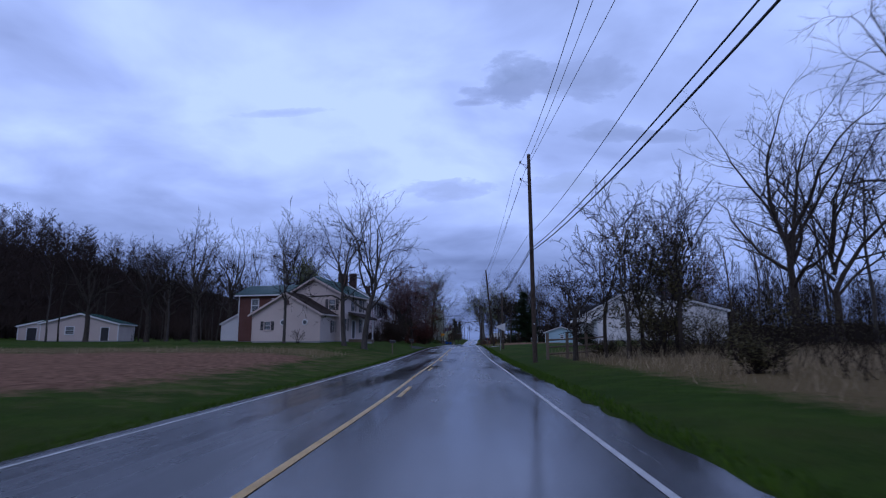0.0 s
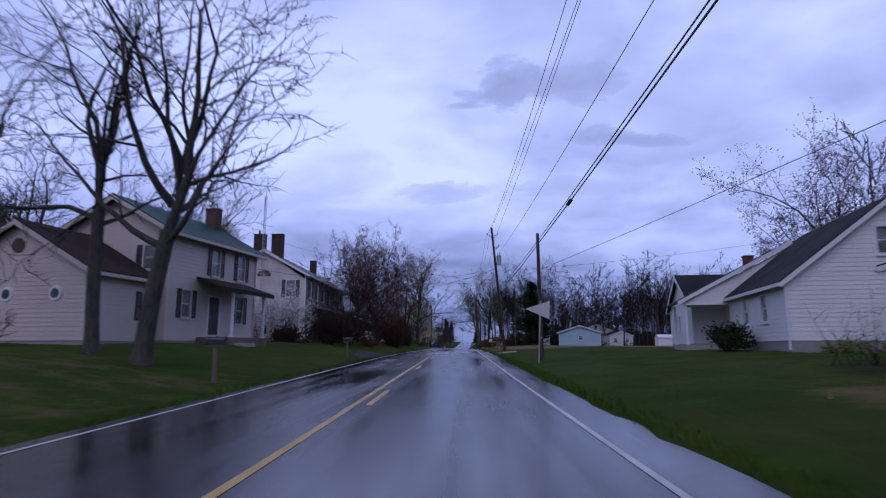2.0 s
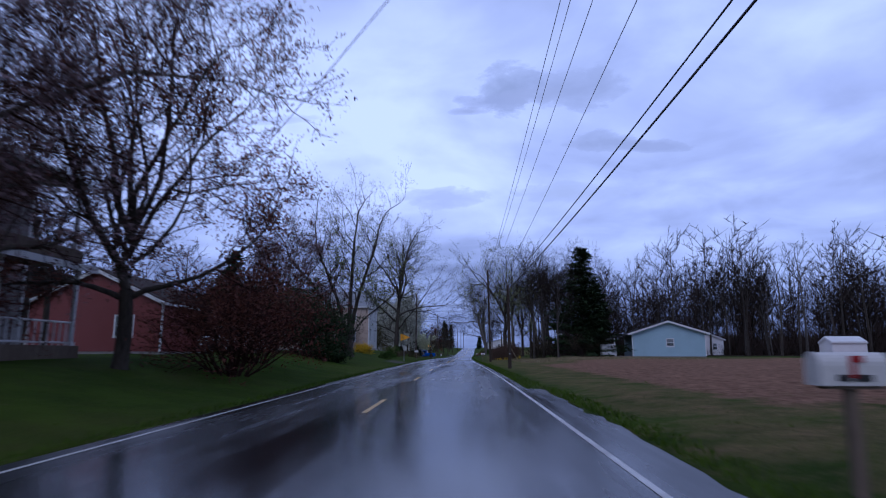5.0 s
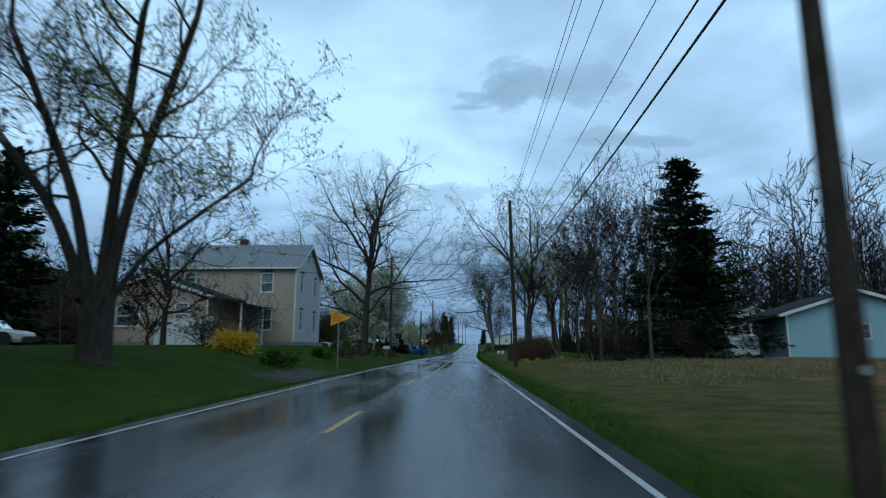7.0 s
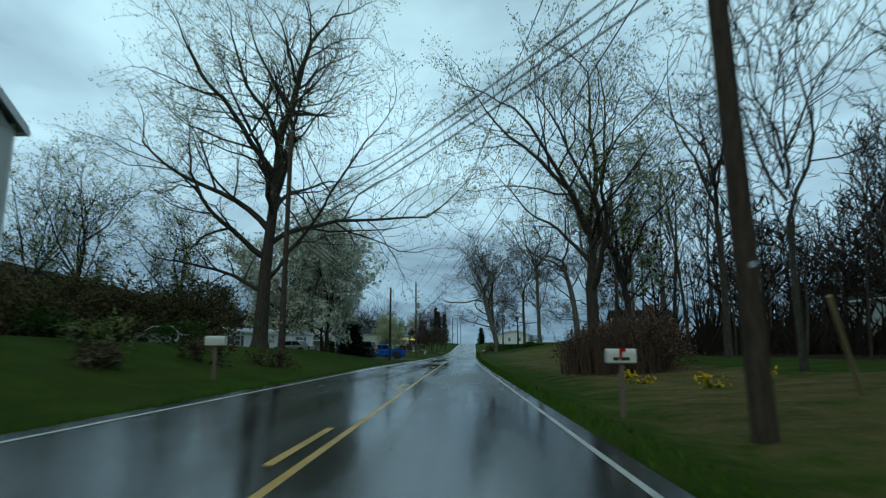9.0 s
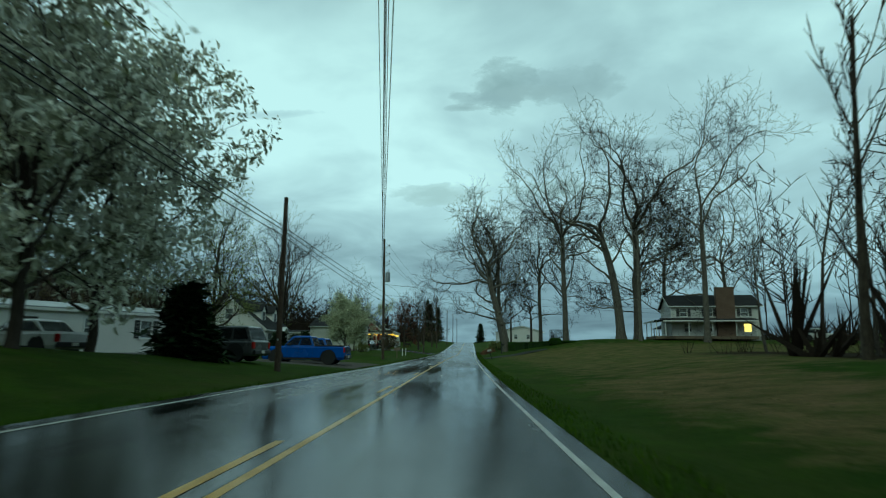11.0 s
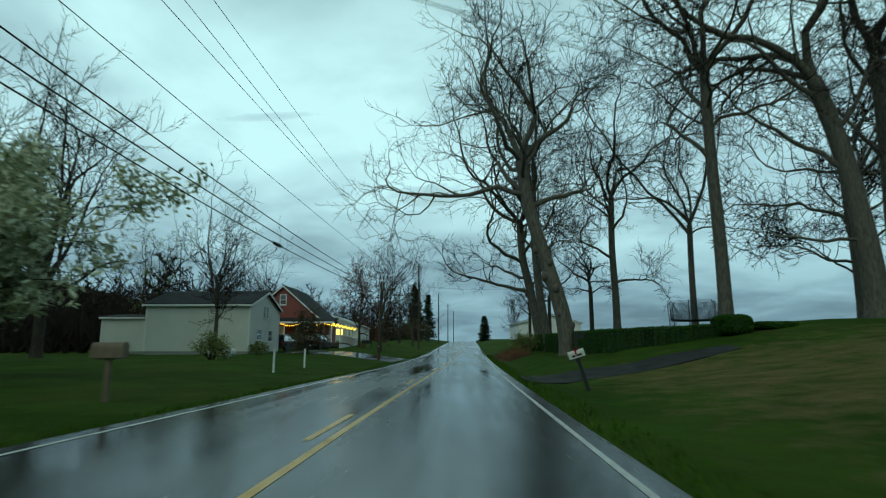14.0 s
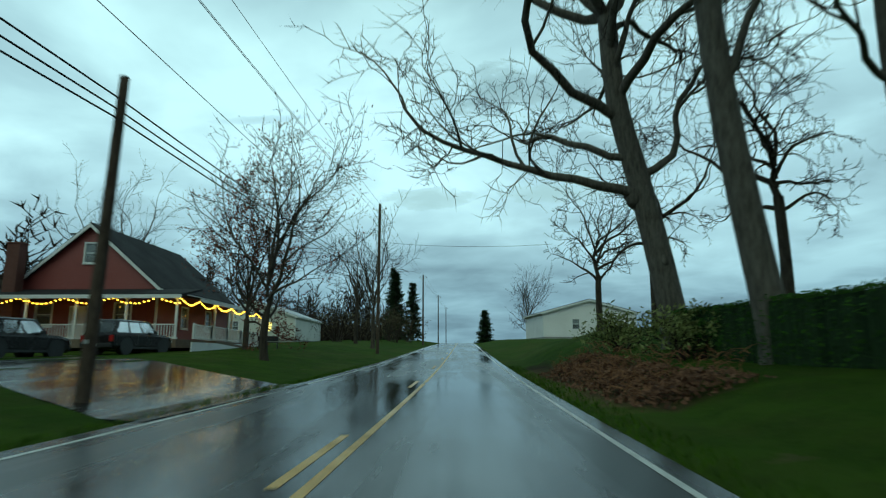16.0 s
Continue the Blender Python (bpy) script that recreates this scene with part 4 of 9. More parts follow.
# low circuits, also carried by the short poles
for dx, dz, tail in ((0.0, 0.0, 8.9), (0.08, -0.32, 8.0)):
    wire([(4.6 + dx, PY[0], 6.72 + dz), (3.7, PY[1], 7.05 + dz * 0.5), (3.82, PY[2], 7.3 + dz * 0.6), (3.5 + dx, PY[3], 7.77 + dz), (2.64 + dx * 2, PY[4], 7.72 + dz), (3.06, PY[5], tail)],
         (0.7, 0.09, 0.16, 0.25, 0.28), 0.019 if dz == 0 else 0.025, "telephone_cable", "thick black telephone cable", (0.36,) if dz else ())
for za, zb, zc, zd, sg, splice in ((8.5, 7.8, 8.3, 7.8, 0.45, ()), (8.2, 7.62, 7.75, 7.55, 0.5, ()), (7.9, 7.36, 7.3, 7.35, 0.6, (0.60, 0.635, 0.70))):
    wire([(2.95, PY[5], za + 0.3), (-9.4, 205.0, za), (-9.0, 241.8, zb), (-9.0, PY[6], zc), (-7.05, PY[7], zd), (-6.3, PY[8], zd + 1.6)],
         (0.4, 0.3, 0.12, sg, 0.3), 0.02, "telephone_cable", "thick black telephone cable", splice)
# high circuit on the other hand
wire([(-8.85, PY[6], 9.3), (-6.5, PY[8], 10.9)], (0.25,))
for ax, az, bx, bz, sg in ((-9.2, 12.0, -6.9, 15.0, 0.57), (-9.05, 13.1, -6.6, 15.2, 1.4), (-8.9, 13.87, -6.0, 15.2, 0.9)):
    wire([(ax, PY[6], az), (bx, PY[8], bz), L6(1.0, bx + 6.3), L7(1.0, bx + 6.3), L8(1.0, bx + 6.3)], (sg, 0.5, 0.5, 0.5))
# house drops
for a, b, sg in (
        (P3(0.66), (-19.0, 81.0, 7.7), 1.4), (P3(0.64), (60.0, 113.5, 18.6), 1.0), (P3(0.66), (-9.5, 102.5, 7.4), 0.6),
        (P3(0.56), (-34.0, 115.0, 18.5), 1.4), (P3(0.56), (60.0, 121.0, 12.9), 0.2), (P3(0.52), (11.9, 37.4, 6.6), 0.2),
        (P3(0.55), (-34.0, 166.0, 15.4), 0.35),
        (P5(0.60), (-16.0, 180.0, 9.4), 0.26), (P5(0.56), (-16.0, 186.4, 8.8), 0.3), (P5(0.62), (30.0, 206.0, 8.5), 0.5),
        (L3(0.62), (34.1, 300.2, 7.6), 0.1), (L3(0.53), (34.1, 300.2, 7.2), 0.1), (L5(0.74), (8.5, 361.0, 11.4), 0.3)):
    wire([a, b], (sg,), 0.013, "service_drop", "thin black service line to a house")


def guy_wire():
    top = thing("guy_wire", Matrix.Identity(4), "slack pole guy with a pale plastic guard", "guy wire")
    a, b = P5(0.55), Vector((7.2, 190.5, gz(7.2, 190.5)))
    bm = bmesh.new()
    cyl(bm, a, b, 0.012, 0.012, 6)
    part("cable", bm, M["wire"], top)
    bm = bmesh.new()
    d = (a - b).normalized()
    cyl(bm, b, b + d * 2.6, 0.05, 0.05, 8)
    part("guard", bm, M["straw_blade"], top, "pale yellow plastic guard")


guy_wire()

# ---- houses ----
def lapped_wall(bm, width, outline_top, windows, lap=0.2, proud=0.018, v0=0.0):
    """A wall in its own plane (u across, v up, w outwards) in overlapping boards. outline_top(v) gives the half width at height v, or 0 above.
    windows: (u0, u1, v0, v1). Openings are left through the boards."""
    vmax = v0
    while outline_top(vmax + 0.02) > 0.01:
        vmax += 0.02
    cuts = {v0, vmax}
    v = v0
    while v < vmax:
        cuts.add(round(v, 3))
        v += lap
    for w in windows:
        cuts.update((round(w[2], 3), round(w[3], 3)))
    cuts = sorted(c for c in cuts if v0 <= c <= vmax)
    for a, b in zip(cuts[:-1], cuts[1:]):
        if b - a < 0.004:
            continue
        k = math.floor((a - v0) / lap + 1e-6)
        wa = proud * (1 - (a - v0 - k * lap) / lap)
        wb = proud * (1 - min(1.0, (b - v0 - k * lap) / lap))
        ha, hb = outline_top(a + 1e-4), max(0.0, outline_top(b - 1e-4))
        spans = [(-ha, ha, -hb, hb)]
        for u0, u1, w0, w1 in windows:
            if w0 < b - 1e-3 and w1 > a + 1e-3:
                nxt = []
                for la, ra, lb, rb in spans:
                    if u1 <= la or u0 >= ra:
                        nxt.append((la, ra, lb, rb))
                        continue
                    if u0 > la:
                        nxt.append((la, u0, lb, u0))
                    if u1 < ra:
                        nxt.append((u1, ra, u1, rb))
                spans = nxt
        for la, ra, lb, rb in spans:
            q = [bm.verts.new(p) for p in ((la, wa, a), (ra, wa, a), (rb, wb, b), (lb, wb, b))]
            bm.faces.new(q)
            if wa > proud * 0.99:
                lip = [bm.verts.new(p) for p in ((la, 0, a), (ra, 0, a), (ra, wa, a), (la, wa, a))]
                bm.faces.new(lip)
    bmesh.ops.remove_doubles(bm, verts=bm.verts, dist=0.001)


def window_set(parent, m, u, v, w, h, shutter=None, trim="trim", lit=None, rail=True, curtain=True, lintel=None):
    """A framed window standing in an opening of a wall; m places the wall's plane, outwards is its +y."""
    bm = bmesh.new()
    t = 0.075
    x0, x1, z0, z1 = u - w / 2, u + w / 2, v, v + h
    for d in ((x0 - t, x0 + 0.02, z0 - t, z1 + t), (x1 - 0.02, x1 + t, z0 - t, z1 + t), (x0, x1, z1 - 0.02, z1 + t), (x0, x1, z0 - t, z0 + 0.02)):
        box(bm, d[0], d[1], -0.12, 0.045, d[2], d[3])
    if rail:
        box(bm, x0, x1, -0.06, -0.01, z0 + h * 0.5 - 0.025, z0 + h * 0.5 + 0.025)
    bm.transform(m)
    fr = part("window", bm, M[trim], parent)
    halves = ((z0, z0 + h * 0.5), (z0 + h * 0.5, z1)) if rail else ((z0, z1),)
    for a, b in halves:
        bm = boxed(x0 + 0.01, x1 - 0.01, -0.045, -0.037, a, b)
        bm.transform(m)
        part("pane", bm, M["lit_window" if lit else "glass"], fr)
    bm = boxed(x0 - t, x1 + t, 0.0, 0.10, z0 - t - 0.05, z0 - t)
    bm.transform(m)
    part("sill", bm, M[trim], fr)
    if curtain and not lit:
        bm = bmesh.new()
        n = 14
        prev = None
        for i in range(n + 1):
            x = x0 + (x1 - x0) * i / n
            y = -0.16 + 0.02 * math.sin(i * 2.4)
            lo = z0 + h * (0.42 if curtain is True else 0.02)
            pair = (bm.verts.new((x, y, lo)), bm.verts.new((x, y, z1)))
            if prev:
                bm.faces.new((prev[0], pair[0], pair[1], prev[1]))
            prev = pair
        bm.transform(m)
        part("blind", bm, M["curtain"], fr)
    if lintel:
        bm = bmesh.new()
        prism(bm, [(x0 - 0.12, z1 + 0.07), (x1 + 0.12, z1 + 0.07), (x1 + 0.14, z1 + 0.16), (u, z1 + 0.30), (x0 - 0.14, z1 + 0.16)], "y", 0.0, 0.07)
        bm.transform(m)
        part("lintel", bm, M[lintel], fr)
    if shutter:
        sw = max(0.32, w * 0.42)
        for s in (-1, 1):
            a = x0 - t - sw if s < 0 else x1 + t
            bm = bmesh.new()
            box(bm, a, a + 0.05, 0.02, 0.06, z0 - 0.03, z1 + 0.03)
            box(bm, a + sw - 0.05, a + sw, 0.02, 0.06, z0 - 0.03, z1 + 0.03)
            for k in range(3):
                zz = z0 - 0.03 + (h + 0.0) * k / 2
                box(bm, a + 0.05, a + sw - 0.05, 0.02, 0.06, zz, zz + 0.06)
            n = int(h / 0.09)
            for k in range(n):
                zz = z0 + h * k / n
                box(bm, a + 0.05, a + sw - 0.05, 0.022, 0.045, zz, zz + h / n * 0.7)
            bm.transform(m)
            part("shutter", bm, M[shutter], fr)
    return fr


def door_set(parent, m, u, w=0.95, h=2.05, v=0.0, mat="door_dark"):
    bm = bmesh.new()
    box(bm, u - w / 2 - 0.09, u - w / 2, -0.1, 0.05, v, v + h + 0.09)
    box(bm, u + w / 2, u + w / 2 + 0.09, -0.1, 0.05, v, v + h + 0.09)
    box(bm, u - w / 2, u + w / 2, -0.1, 0.05, v + h, v + h + 0.09)
    bm.transform(m)
    fr = part("door_frame", bm, M["trim"], parent)
    bm = bmesh.new()
    box(bm, u - w / 2, u + w / 2, -0.05, -0.01, v, v + h)
    for a, b in ((0.1, 0.42), (0.5, 0.92)):
        for s in (-1, 1):
            box(bm, u + s * w * 0.24 - w * 0.17, u + s * w * 0.24 + w * 0.17, -0.02, 0.005, v + h * a, v + h * b)
    bm.transform(m)
    leaf = part("door", bm, M[mat], fr)
    bm = bmesh.new()
    cyl(bm, (u + w * 0.4, -0.01, v + 0.95), (u + w * 0.4, 0.06, v + 0.95), 0.03, 0.03, 8)
    bm.transform(m)
    part("knob", bm, M["steel"], leaf)


def wall_frame(w, d, side):
    """Plane of one wall of a w by d block centred on the origin; u runs along it, outwards is +y in the plane."""
    return {
        "front": Matrix.Translation((0, -d / 2, 0)) @ pose(0, 0, 0, 0, 0, 180),
        "back": Matrix.Translation((0, d / 2, 0)),
        "right": Matrix.Translation((w / 2, 0, 0)) @ pose(0, 0, 0, 0, 0, -90),
        "left": Matrix.Translation((-w / 2, 0, 0)) @ pose(0, 0, 0, 0, 0, 90),
    }[side]


def seam_roof(bm, w, d, eave, ridge, axis, over, thick=0.14):
    """Two roof slabs over a w by d block."""
    half, long = (d / 2, w) if axis == "x" else (w / 2, d)
    slope = (ridge - eave) / half
    for s in (-1, 1):
        o = [(0, ridge + 0.02), (s * (half + over), eave - slope * over + 0.02), (s * (half + over), eave - slope * over + 0.02 + thick), (0, ridge + 0.02 + thick * 1.1)]
        prism(bm, o, axis, -long / 2 - over, long / 2 + over)


def roof_seams(parent, off, w, d, eave, ridge, axis, over, gap, material, thick=0.14):
    """Standing seams of a metal roof, each a piece of its own."""
    half, long = (d / 2, w) if axis == "x" else (w / 2, d)
    slope = (ridge - eave) / half
    for s in (-1, 1):
        bm = bmesh.new()
        q = [(0, ridge + thick + 0.03), (s * (half + over), eave - slope * over + thick + 0.015), (s * (half + over), eave - slope * over + thick + 0.055), (0, ridge + thick + 0.075)]
        prism(bm, q, axis, -0.015, 0.015)
        first = part("seam", bm, material, parent)
        n = int((long + 2 * over) / gap)
        for i in range(n + 1):
            ob = first if i == 0 else new("seam", first.data)
            ob.parent = parent
            a = -long / 2 - over + 0.02 + (long + 2 * over - 0.04) * i / n
            ob.matrix_basis = off @ Matrix.Translation((a, 0, 0) if axis == "x" else (0, a, 0))


def block(parent, w, d, z0, eave, ridge, axis, wall, roof, over=0.35, windows=(), lap=0.2, seams=0.0, footing=0.4, footing_mat="block", trim="trim", shift=(0, 0), gable_wall=None, doors=(), open_sides=(), fascia=True):
    """One gabled block of a house as parts of its house. windows: (side, u, v, w, h, options)."""
    off = Matrix.Translation((shift[0], shift[1], z0))
    openings = {}
    for wn_ in windows:
        openings.setdefault(wn_[0], []).append((wn_[1] - wn_[3] / 2, wn_[1] + wn_[3] / 2, wn_[2], wn_[2] + wn_[4]))
    for dn in doors:
        openings.setdefault(dn[0], []).append((dn[1] - dn[2] / 2, dn[1] + dn[2] / 2, dn[4], dn[4] + dn[3]))
    for side in ("front", "back", "right", "left"):
        if side in open_sides:
            continue
        along = w if side in ("front", "back") else d
        gabled = (axis == "y") == (side in ("front", "back"))

        def top(v, along=along, gabled=gabled):
            if v <= eave:
                return along / 2
            return along / 2 * (ridge - v) / (ridge - eave) if gabled and v < ridge else 0.0
        bm = bmesh.new()
        lapped_wall(bm, along, top, openings.get(side, ()), lap)
        bm.transform(off @ wall_frame(w, d, side))
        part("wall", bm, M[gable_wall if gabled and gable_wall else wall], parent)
    bm = bmesh.new()
    box(bm, -w / 2 + 0.02, w / 2 - 0.02, -d / 2 + 0.02, d / 2 - 0.02, -footing - 0.6, 0.0)
    bm.transform(off)
    part("foundation", bm, M[footing_mat], parent)
    for sx in (-1, 1):
        for sy in (-1, 1):
            cx, cy = sx * w / 2, sy * d / 2
            bm = boxed(cx - 0.06, cx + 0.06, cy - 0.06, cy + 0.06, 0, eave)
            bm.transform(off)
            part("corner_trim", bm, M[trim], parent)
    # dark box behind the openings; its colour stands in for indoor dimness
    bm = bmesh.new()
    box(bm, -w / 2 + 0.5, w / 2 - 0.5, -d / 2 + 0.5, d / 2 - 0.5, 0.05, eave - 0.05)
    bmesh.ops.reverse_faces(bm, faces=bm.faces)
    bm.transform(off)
    part("dark_inner_box", bm, M["interior_shade"], parent)
    bm = bmesh.new()
    seam_roof(bm, w, d, eave, ridge, axis, over)
    bm.transform(off)
    rf = part("roof", bm, M[roof], parent)
    if seams:
        roof_seams(rf, off, w, d, eave, ridge, axis, over, seams, M[roof])
    if fascia:
        half, long = (d / 2, w) if axis == "x" else (w / 2, d)
        slope = (ridge - eave) / half
        for e in (-1, 1):
            bm = bmesh.new()
            for s in (-1, 1):
                o = [(0, ridge - 0.14), (s * (half + over), eave - slope * over - 0.14), (s * (half + over), eave - slope * over + 0.10), (0, ridge + 0.10)]
                a = e * (long / 2 + over)
                prism(bm, o, axis, min(a, a + e * 0.035), max(a, a + e * 0.035))
            bm.transform(off)
            part("barge_board", bm, M[trim], rf)
        for s in (-1, 1):
            bm = bmesh.new()
            z = eave - slope * over
            q = s * (half + over)
            d0, d1 = min(q, q + s * 0.10), max(q, q + s * 0.10)
            if axis == "x":
                box(bm, -long / 2 - over, long / 2 + over, d0, d1, z - 0.08, z + 0.08)
            else:
                box(bm, d0, d1, -long / 2 - over, long / 2 + over, z - 0.08, z + 0.08)
            bm.transform(off)
            part("gutter", bm, M[trim], rf)
    for side, u, v, ww, hh, *opt in windows:
        kw = opt[0] if opt else {}
        window_set(parent, off @ wall_frame(w, d, side), u, v, ww, hh, trim=kw.get("trim", trim), **{k: x for k, x in kw.items() if k != "trim"})
    for side, u, ww, hh, v, *mat in doors:
        door_set(parent, off @ wall_frame(w, d, side), u, ww, hh, v, mat[0] if mat else "door_dark")
    return rf


def chimney(parent, x, y, z0, z1, w=0.75, d=0.6, mat="brick", flue=False):
    """A brick chimney laid in courses."""
    bm = bmesh.new()
    z, k = z0, 0
    rng = random.Random(int(x * 100))
    while z < z1:
        o = 0.004 * rng.random()
        box(bm, x - w / 2 + o, x + w / 2 - o, y - d / 2 + o, y + d / 2 - o, z, z + 0.067)
        box(bm, x - w / 2 + 0.012, x + w / 2 - 0.012, y - d / 2 + 0.012, y + d / 2 - 0.012, z + 0.067, z + 0.078)
        z += 0.078
        k += 1
    box(bm, x - w / 2 - 0.05, x + w / 2 + 0.05, y - d / 2 - 0.05, y + d / 2 + 0.05, z1 - 0.02, z1 + 0.07)
    ch = part("chimney", bm, M[mat], parent)
    if flue:
        bm = bmesh.new()
        cyl(bm, (x - 0.1, y, z1), (x - 0.1, y, z1 + 0.45), 0.09, 0.09, 10)
        cyl(bm, (x - 0.1, y, z1 + 0.45), (x - 0.1, y, z1 + 0.5), 0.14, 0.10, 10)
        part("flue_cap", bm, M["plastic"], ch)
    return ch


def porch(parent, x0, x1, y0, y1, z0, zr, posts, roof, slope_axis="x", rise=0.35, floor_z=None, post_mat="trim", rail=None, roof_over=0.25, floor_mat="timber", edge="trim"):
    """A lean-to porch: floor, posts, beam and a sloped roof rising towards the house along slope_axis (signed)."""
    fz = z0 if floor_z is None else floor_z
    bm = boxed(x0, x1, y0, y1, fz - 0.5, fz, bevel=0.01)
    part("porch_floor", bm, M[floor_mat], parent)
    for px, py in posts:
        bm = bmesh.new()
        box(bm, px - 0.065, px + 0.065, py - 0.065, py + 0.065, fz, zr, bevel=0.01)
        box(bm, px - 0.10, px + 0.10, py - 0.10, py + 0.10, fz, fz + 0.12)
        box(bm, px - 0.10, px + 0.10, py - 0.10, py + 0.10, zr - 0.12, zr)
        part("porch_post", bm, M[post_mat], parent)
    bm = bmesh.new()
    o = roof_over
    ax = slope_axis[-1]
    sgn = -1 if slope_axis.startswith("-") else 1
    if ax == "x":
        lo, hi = (x0 - o, x1) if sgn > 0 else (x1 + o, x0)
        prism(bm, [(lo, zr), (hi, zr + rise), (hi, zr + rise + 0.14), (lo, zr + 0.14)], "y", y0 - o, y1 + o)
    else:
        lo, hi = (y0 - o, y1) if sgn > 0 else (y1 + o, y0)
        prism(bm, [(lo, zr), (hi, zr + rise), (hi, zr + rise + 0.14), (lo, zr + 0.14)], "x", x0 - o, x1 + o)
    rf = part("porch_roof", bm, M[roof], parent)
    bm = bmesh.new()
    if ax == "x":
        q = lo
        box(bm, min(q, q - sgn * 0.03), max(q, q - sgn * 0.03), y0 - o, y1 + o, zr - 0.10, zr + 0.12)
    else:
        q = lo
        box(bm, x0 - o, x1 + o, min(q, q - sgn * 0.03), max(q, q - sgn * 0.03), zr - 0.10, zr + 0.12)
    part("fascia", bm, M[edge], rf)
    return rf


def railing(parent, a, b, z, h=0.9, mat="trim", step=0.14):
    """Top and bottom rails with balusters from a to b (x, y)."""
    ax, ay = a
    bx, by = b
    for zz in (0.10, h):
        bm = bmesh.new()
        cyl(bm, (ax, ay, z[0] + zz), (bx, by, z[1] + zz), 0.035, 0.035, 6)
        part("rail", bm, M[mat], parent)
    n = max(1, int(math.hypot(bx - ax, by - ay) / step))
    for i in range(n + 1):
        t = i / n
        x, y, zz = ax + (bx - ax) * t, ay + (by - ay) * t, z[0] + (z[1] - z[0]) * t
        w = 0.05 if i in (0, n) else 0.018
        part("baluster", boxed(x - w, x + w, y - w, y + w, zz, zz + h + (0.08 if i in (0, n) else 0)), M[mat], parent)


SH = {"shutter": "shutter_dark"}
SHB = {"shutter": "shutter_brown"}


# farmhouse: low pink gabled wing before a two-storey block with a green roof
def farmhouse():
    z = 1.55
    h = thing("farmhouse", pose(-20.04, 70.7, z, 0, 0, -11), "pale pink-grey sided farmhouse with green metal roofs and a small porch", "house")
    # low wing, gable towards the near side
    block(h, 8.2, 5.2, 0.1, 3.05, 5.3, "y", "pink_siding", "roof_brown", 0.35, [("front", 2.25, 1.25, 0.8, 0.9, SH), ("right", -0.9, 1.0, 0.8, 1.3, SH)], 0.2, shift=(0.75, -3.4), trim="pink_siding")
    for u in (2.3, -0.35):
        bm = bmesh.new()
        m = Matrix.Translation((0.75 + u, -6.02, 2.15))
        bmesh.ops.create_cone(bm, cap_ends=True, segments=20, radius1=0.36, radius2=0.33, depth=0.08, matrix=m @ pose(0, 0, 0, 90))
        fr = part("round_window", bm, M["trim"], h, "round white-framed window")
        bm = bmesh.new()
        bmesh.ops.create_cone(bm, cap_ends=True, segments=20, radius1=0.22, radius2=0.22, depth=0.10, matrix=m @ pose(0, 0, 0, 90))
        part("pane", bm, M["glass_dark"], fr)
    bm = bmesh.new()
    bmesh.ops.create_cone(bm, cap_ends=True, segments=20, radius1=0.34, radius2=0.34, depth=0.05, matrix=Matrix.Translation((0.75, -6.03, 4.35)) @ pose(0, 0, 0, 90))
    part("gable_vent", bm, M["shutter_brown"], h)
    # main block, ridge along the road
    block(h, 6.6, 8.0, 0.15, 5.5, 7.3, "y", "pink_siding", "roof_green", 0.45, [
        ("front", -2.2, 3.55, 0.8, 1.2, SH), ("right", 0.15, 3.6, 0.72, 1.45, SH), ("right", -2.4, 3.6, 0.72, 1.45, SH),
        ("right", 2.5, 1.2, 0.75, 1.4, SH), ("right", -2.4, 1.05, 0.72, 1.55, SH)], 0.2, 0.5, shift=(2.2, 2.0), trim="pink_siding", doors=[("right", 0.1, 0.95, 2.05, 0.35)])
    chimney(h, 2.6, 5.6, 6.8, 8.55)
    # brick ell behind with its own green roof
    block(h, 7.6, 6.0, 0.15, 5.7, 6.9, "x", "brick", "roof_green", 0.4, [("front", 1.6, 3.6, 0.95, 1.5, {}), ("front", -1.2, 3.6, 0.95, 1.5, {})], 0.11, 0.5, shift=(-4.9, 2.5))
    porch(h, 5.5, 7.1, 0.5, 4.9, 0.35, 2.8, ((6.95, 1.5), (6.95, 4.7)), "roof_brown", "-x", 0.62, 0.35, edge="roof_brown")
    # step
    part("step", boxed(7.1, 7.6, 1.5, 2.9, -0.5, 0.05, bevel=0.02), M["concrete"], h)


farmhouse()


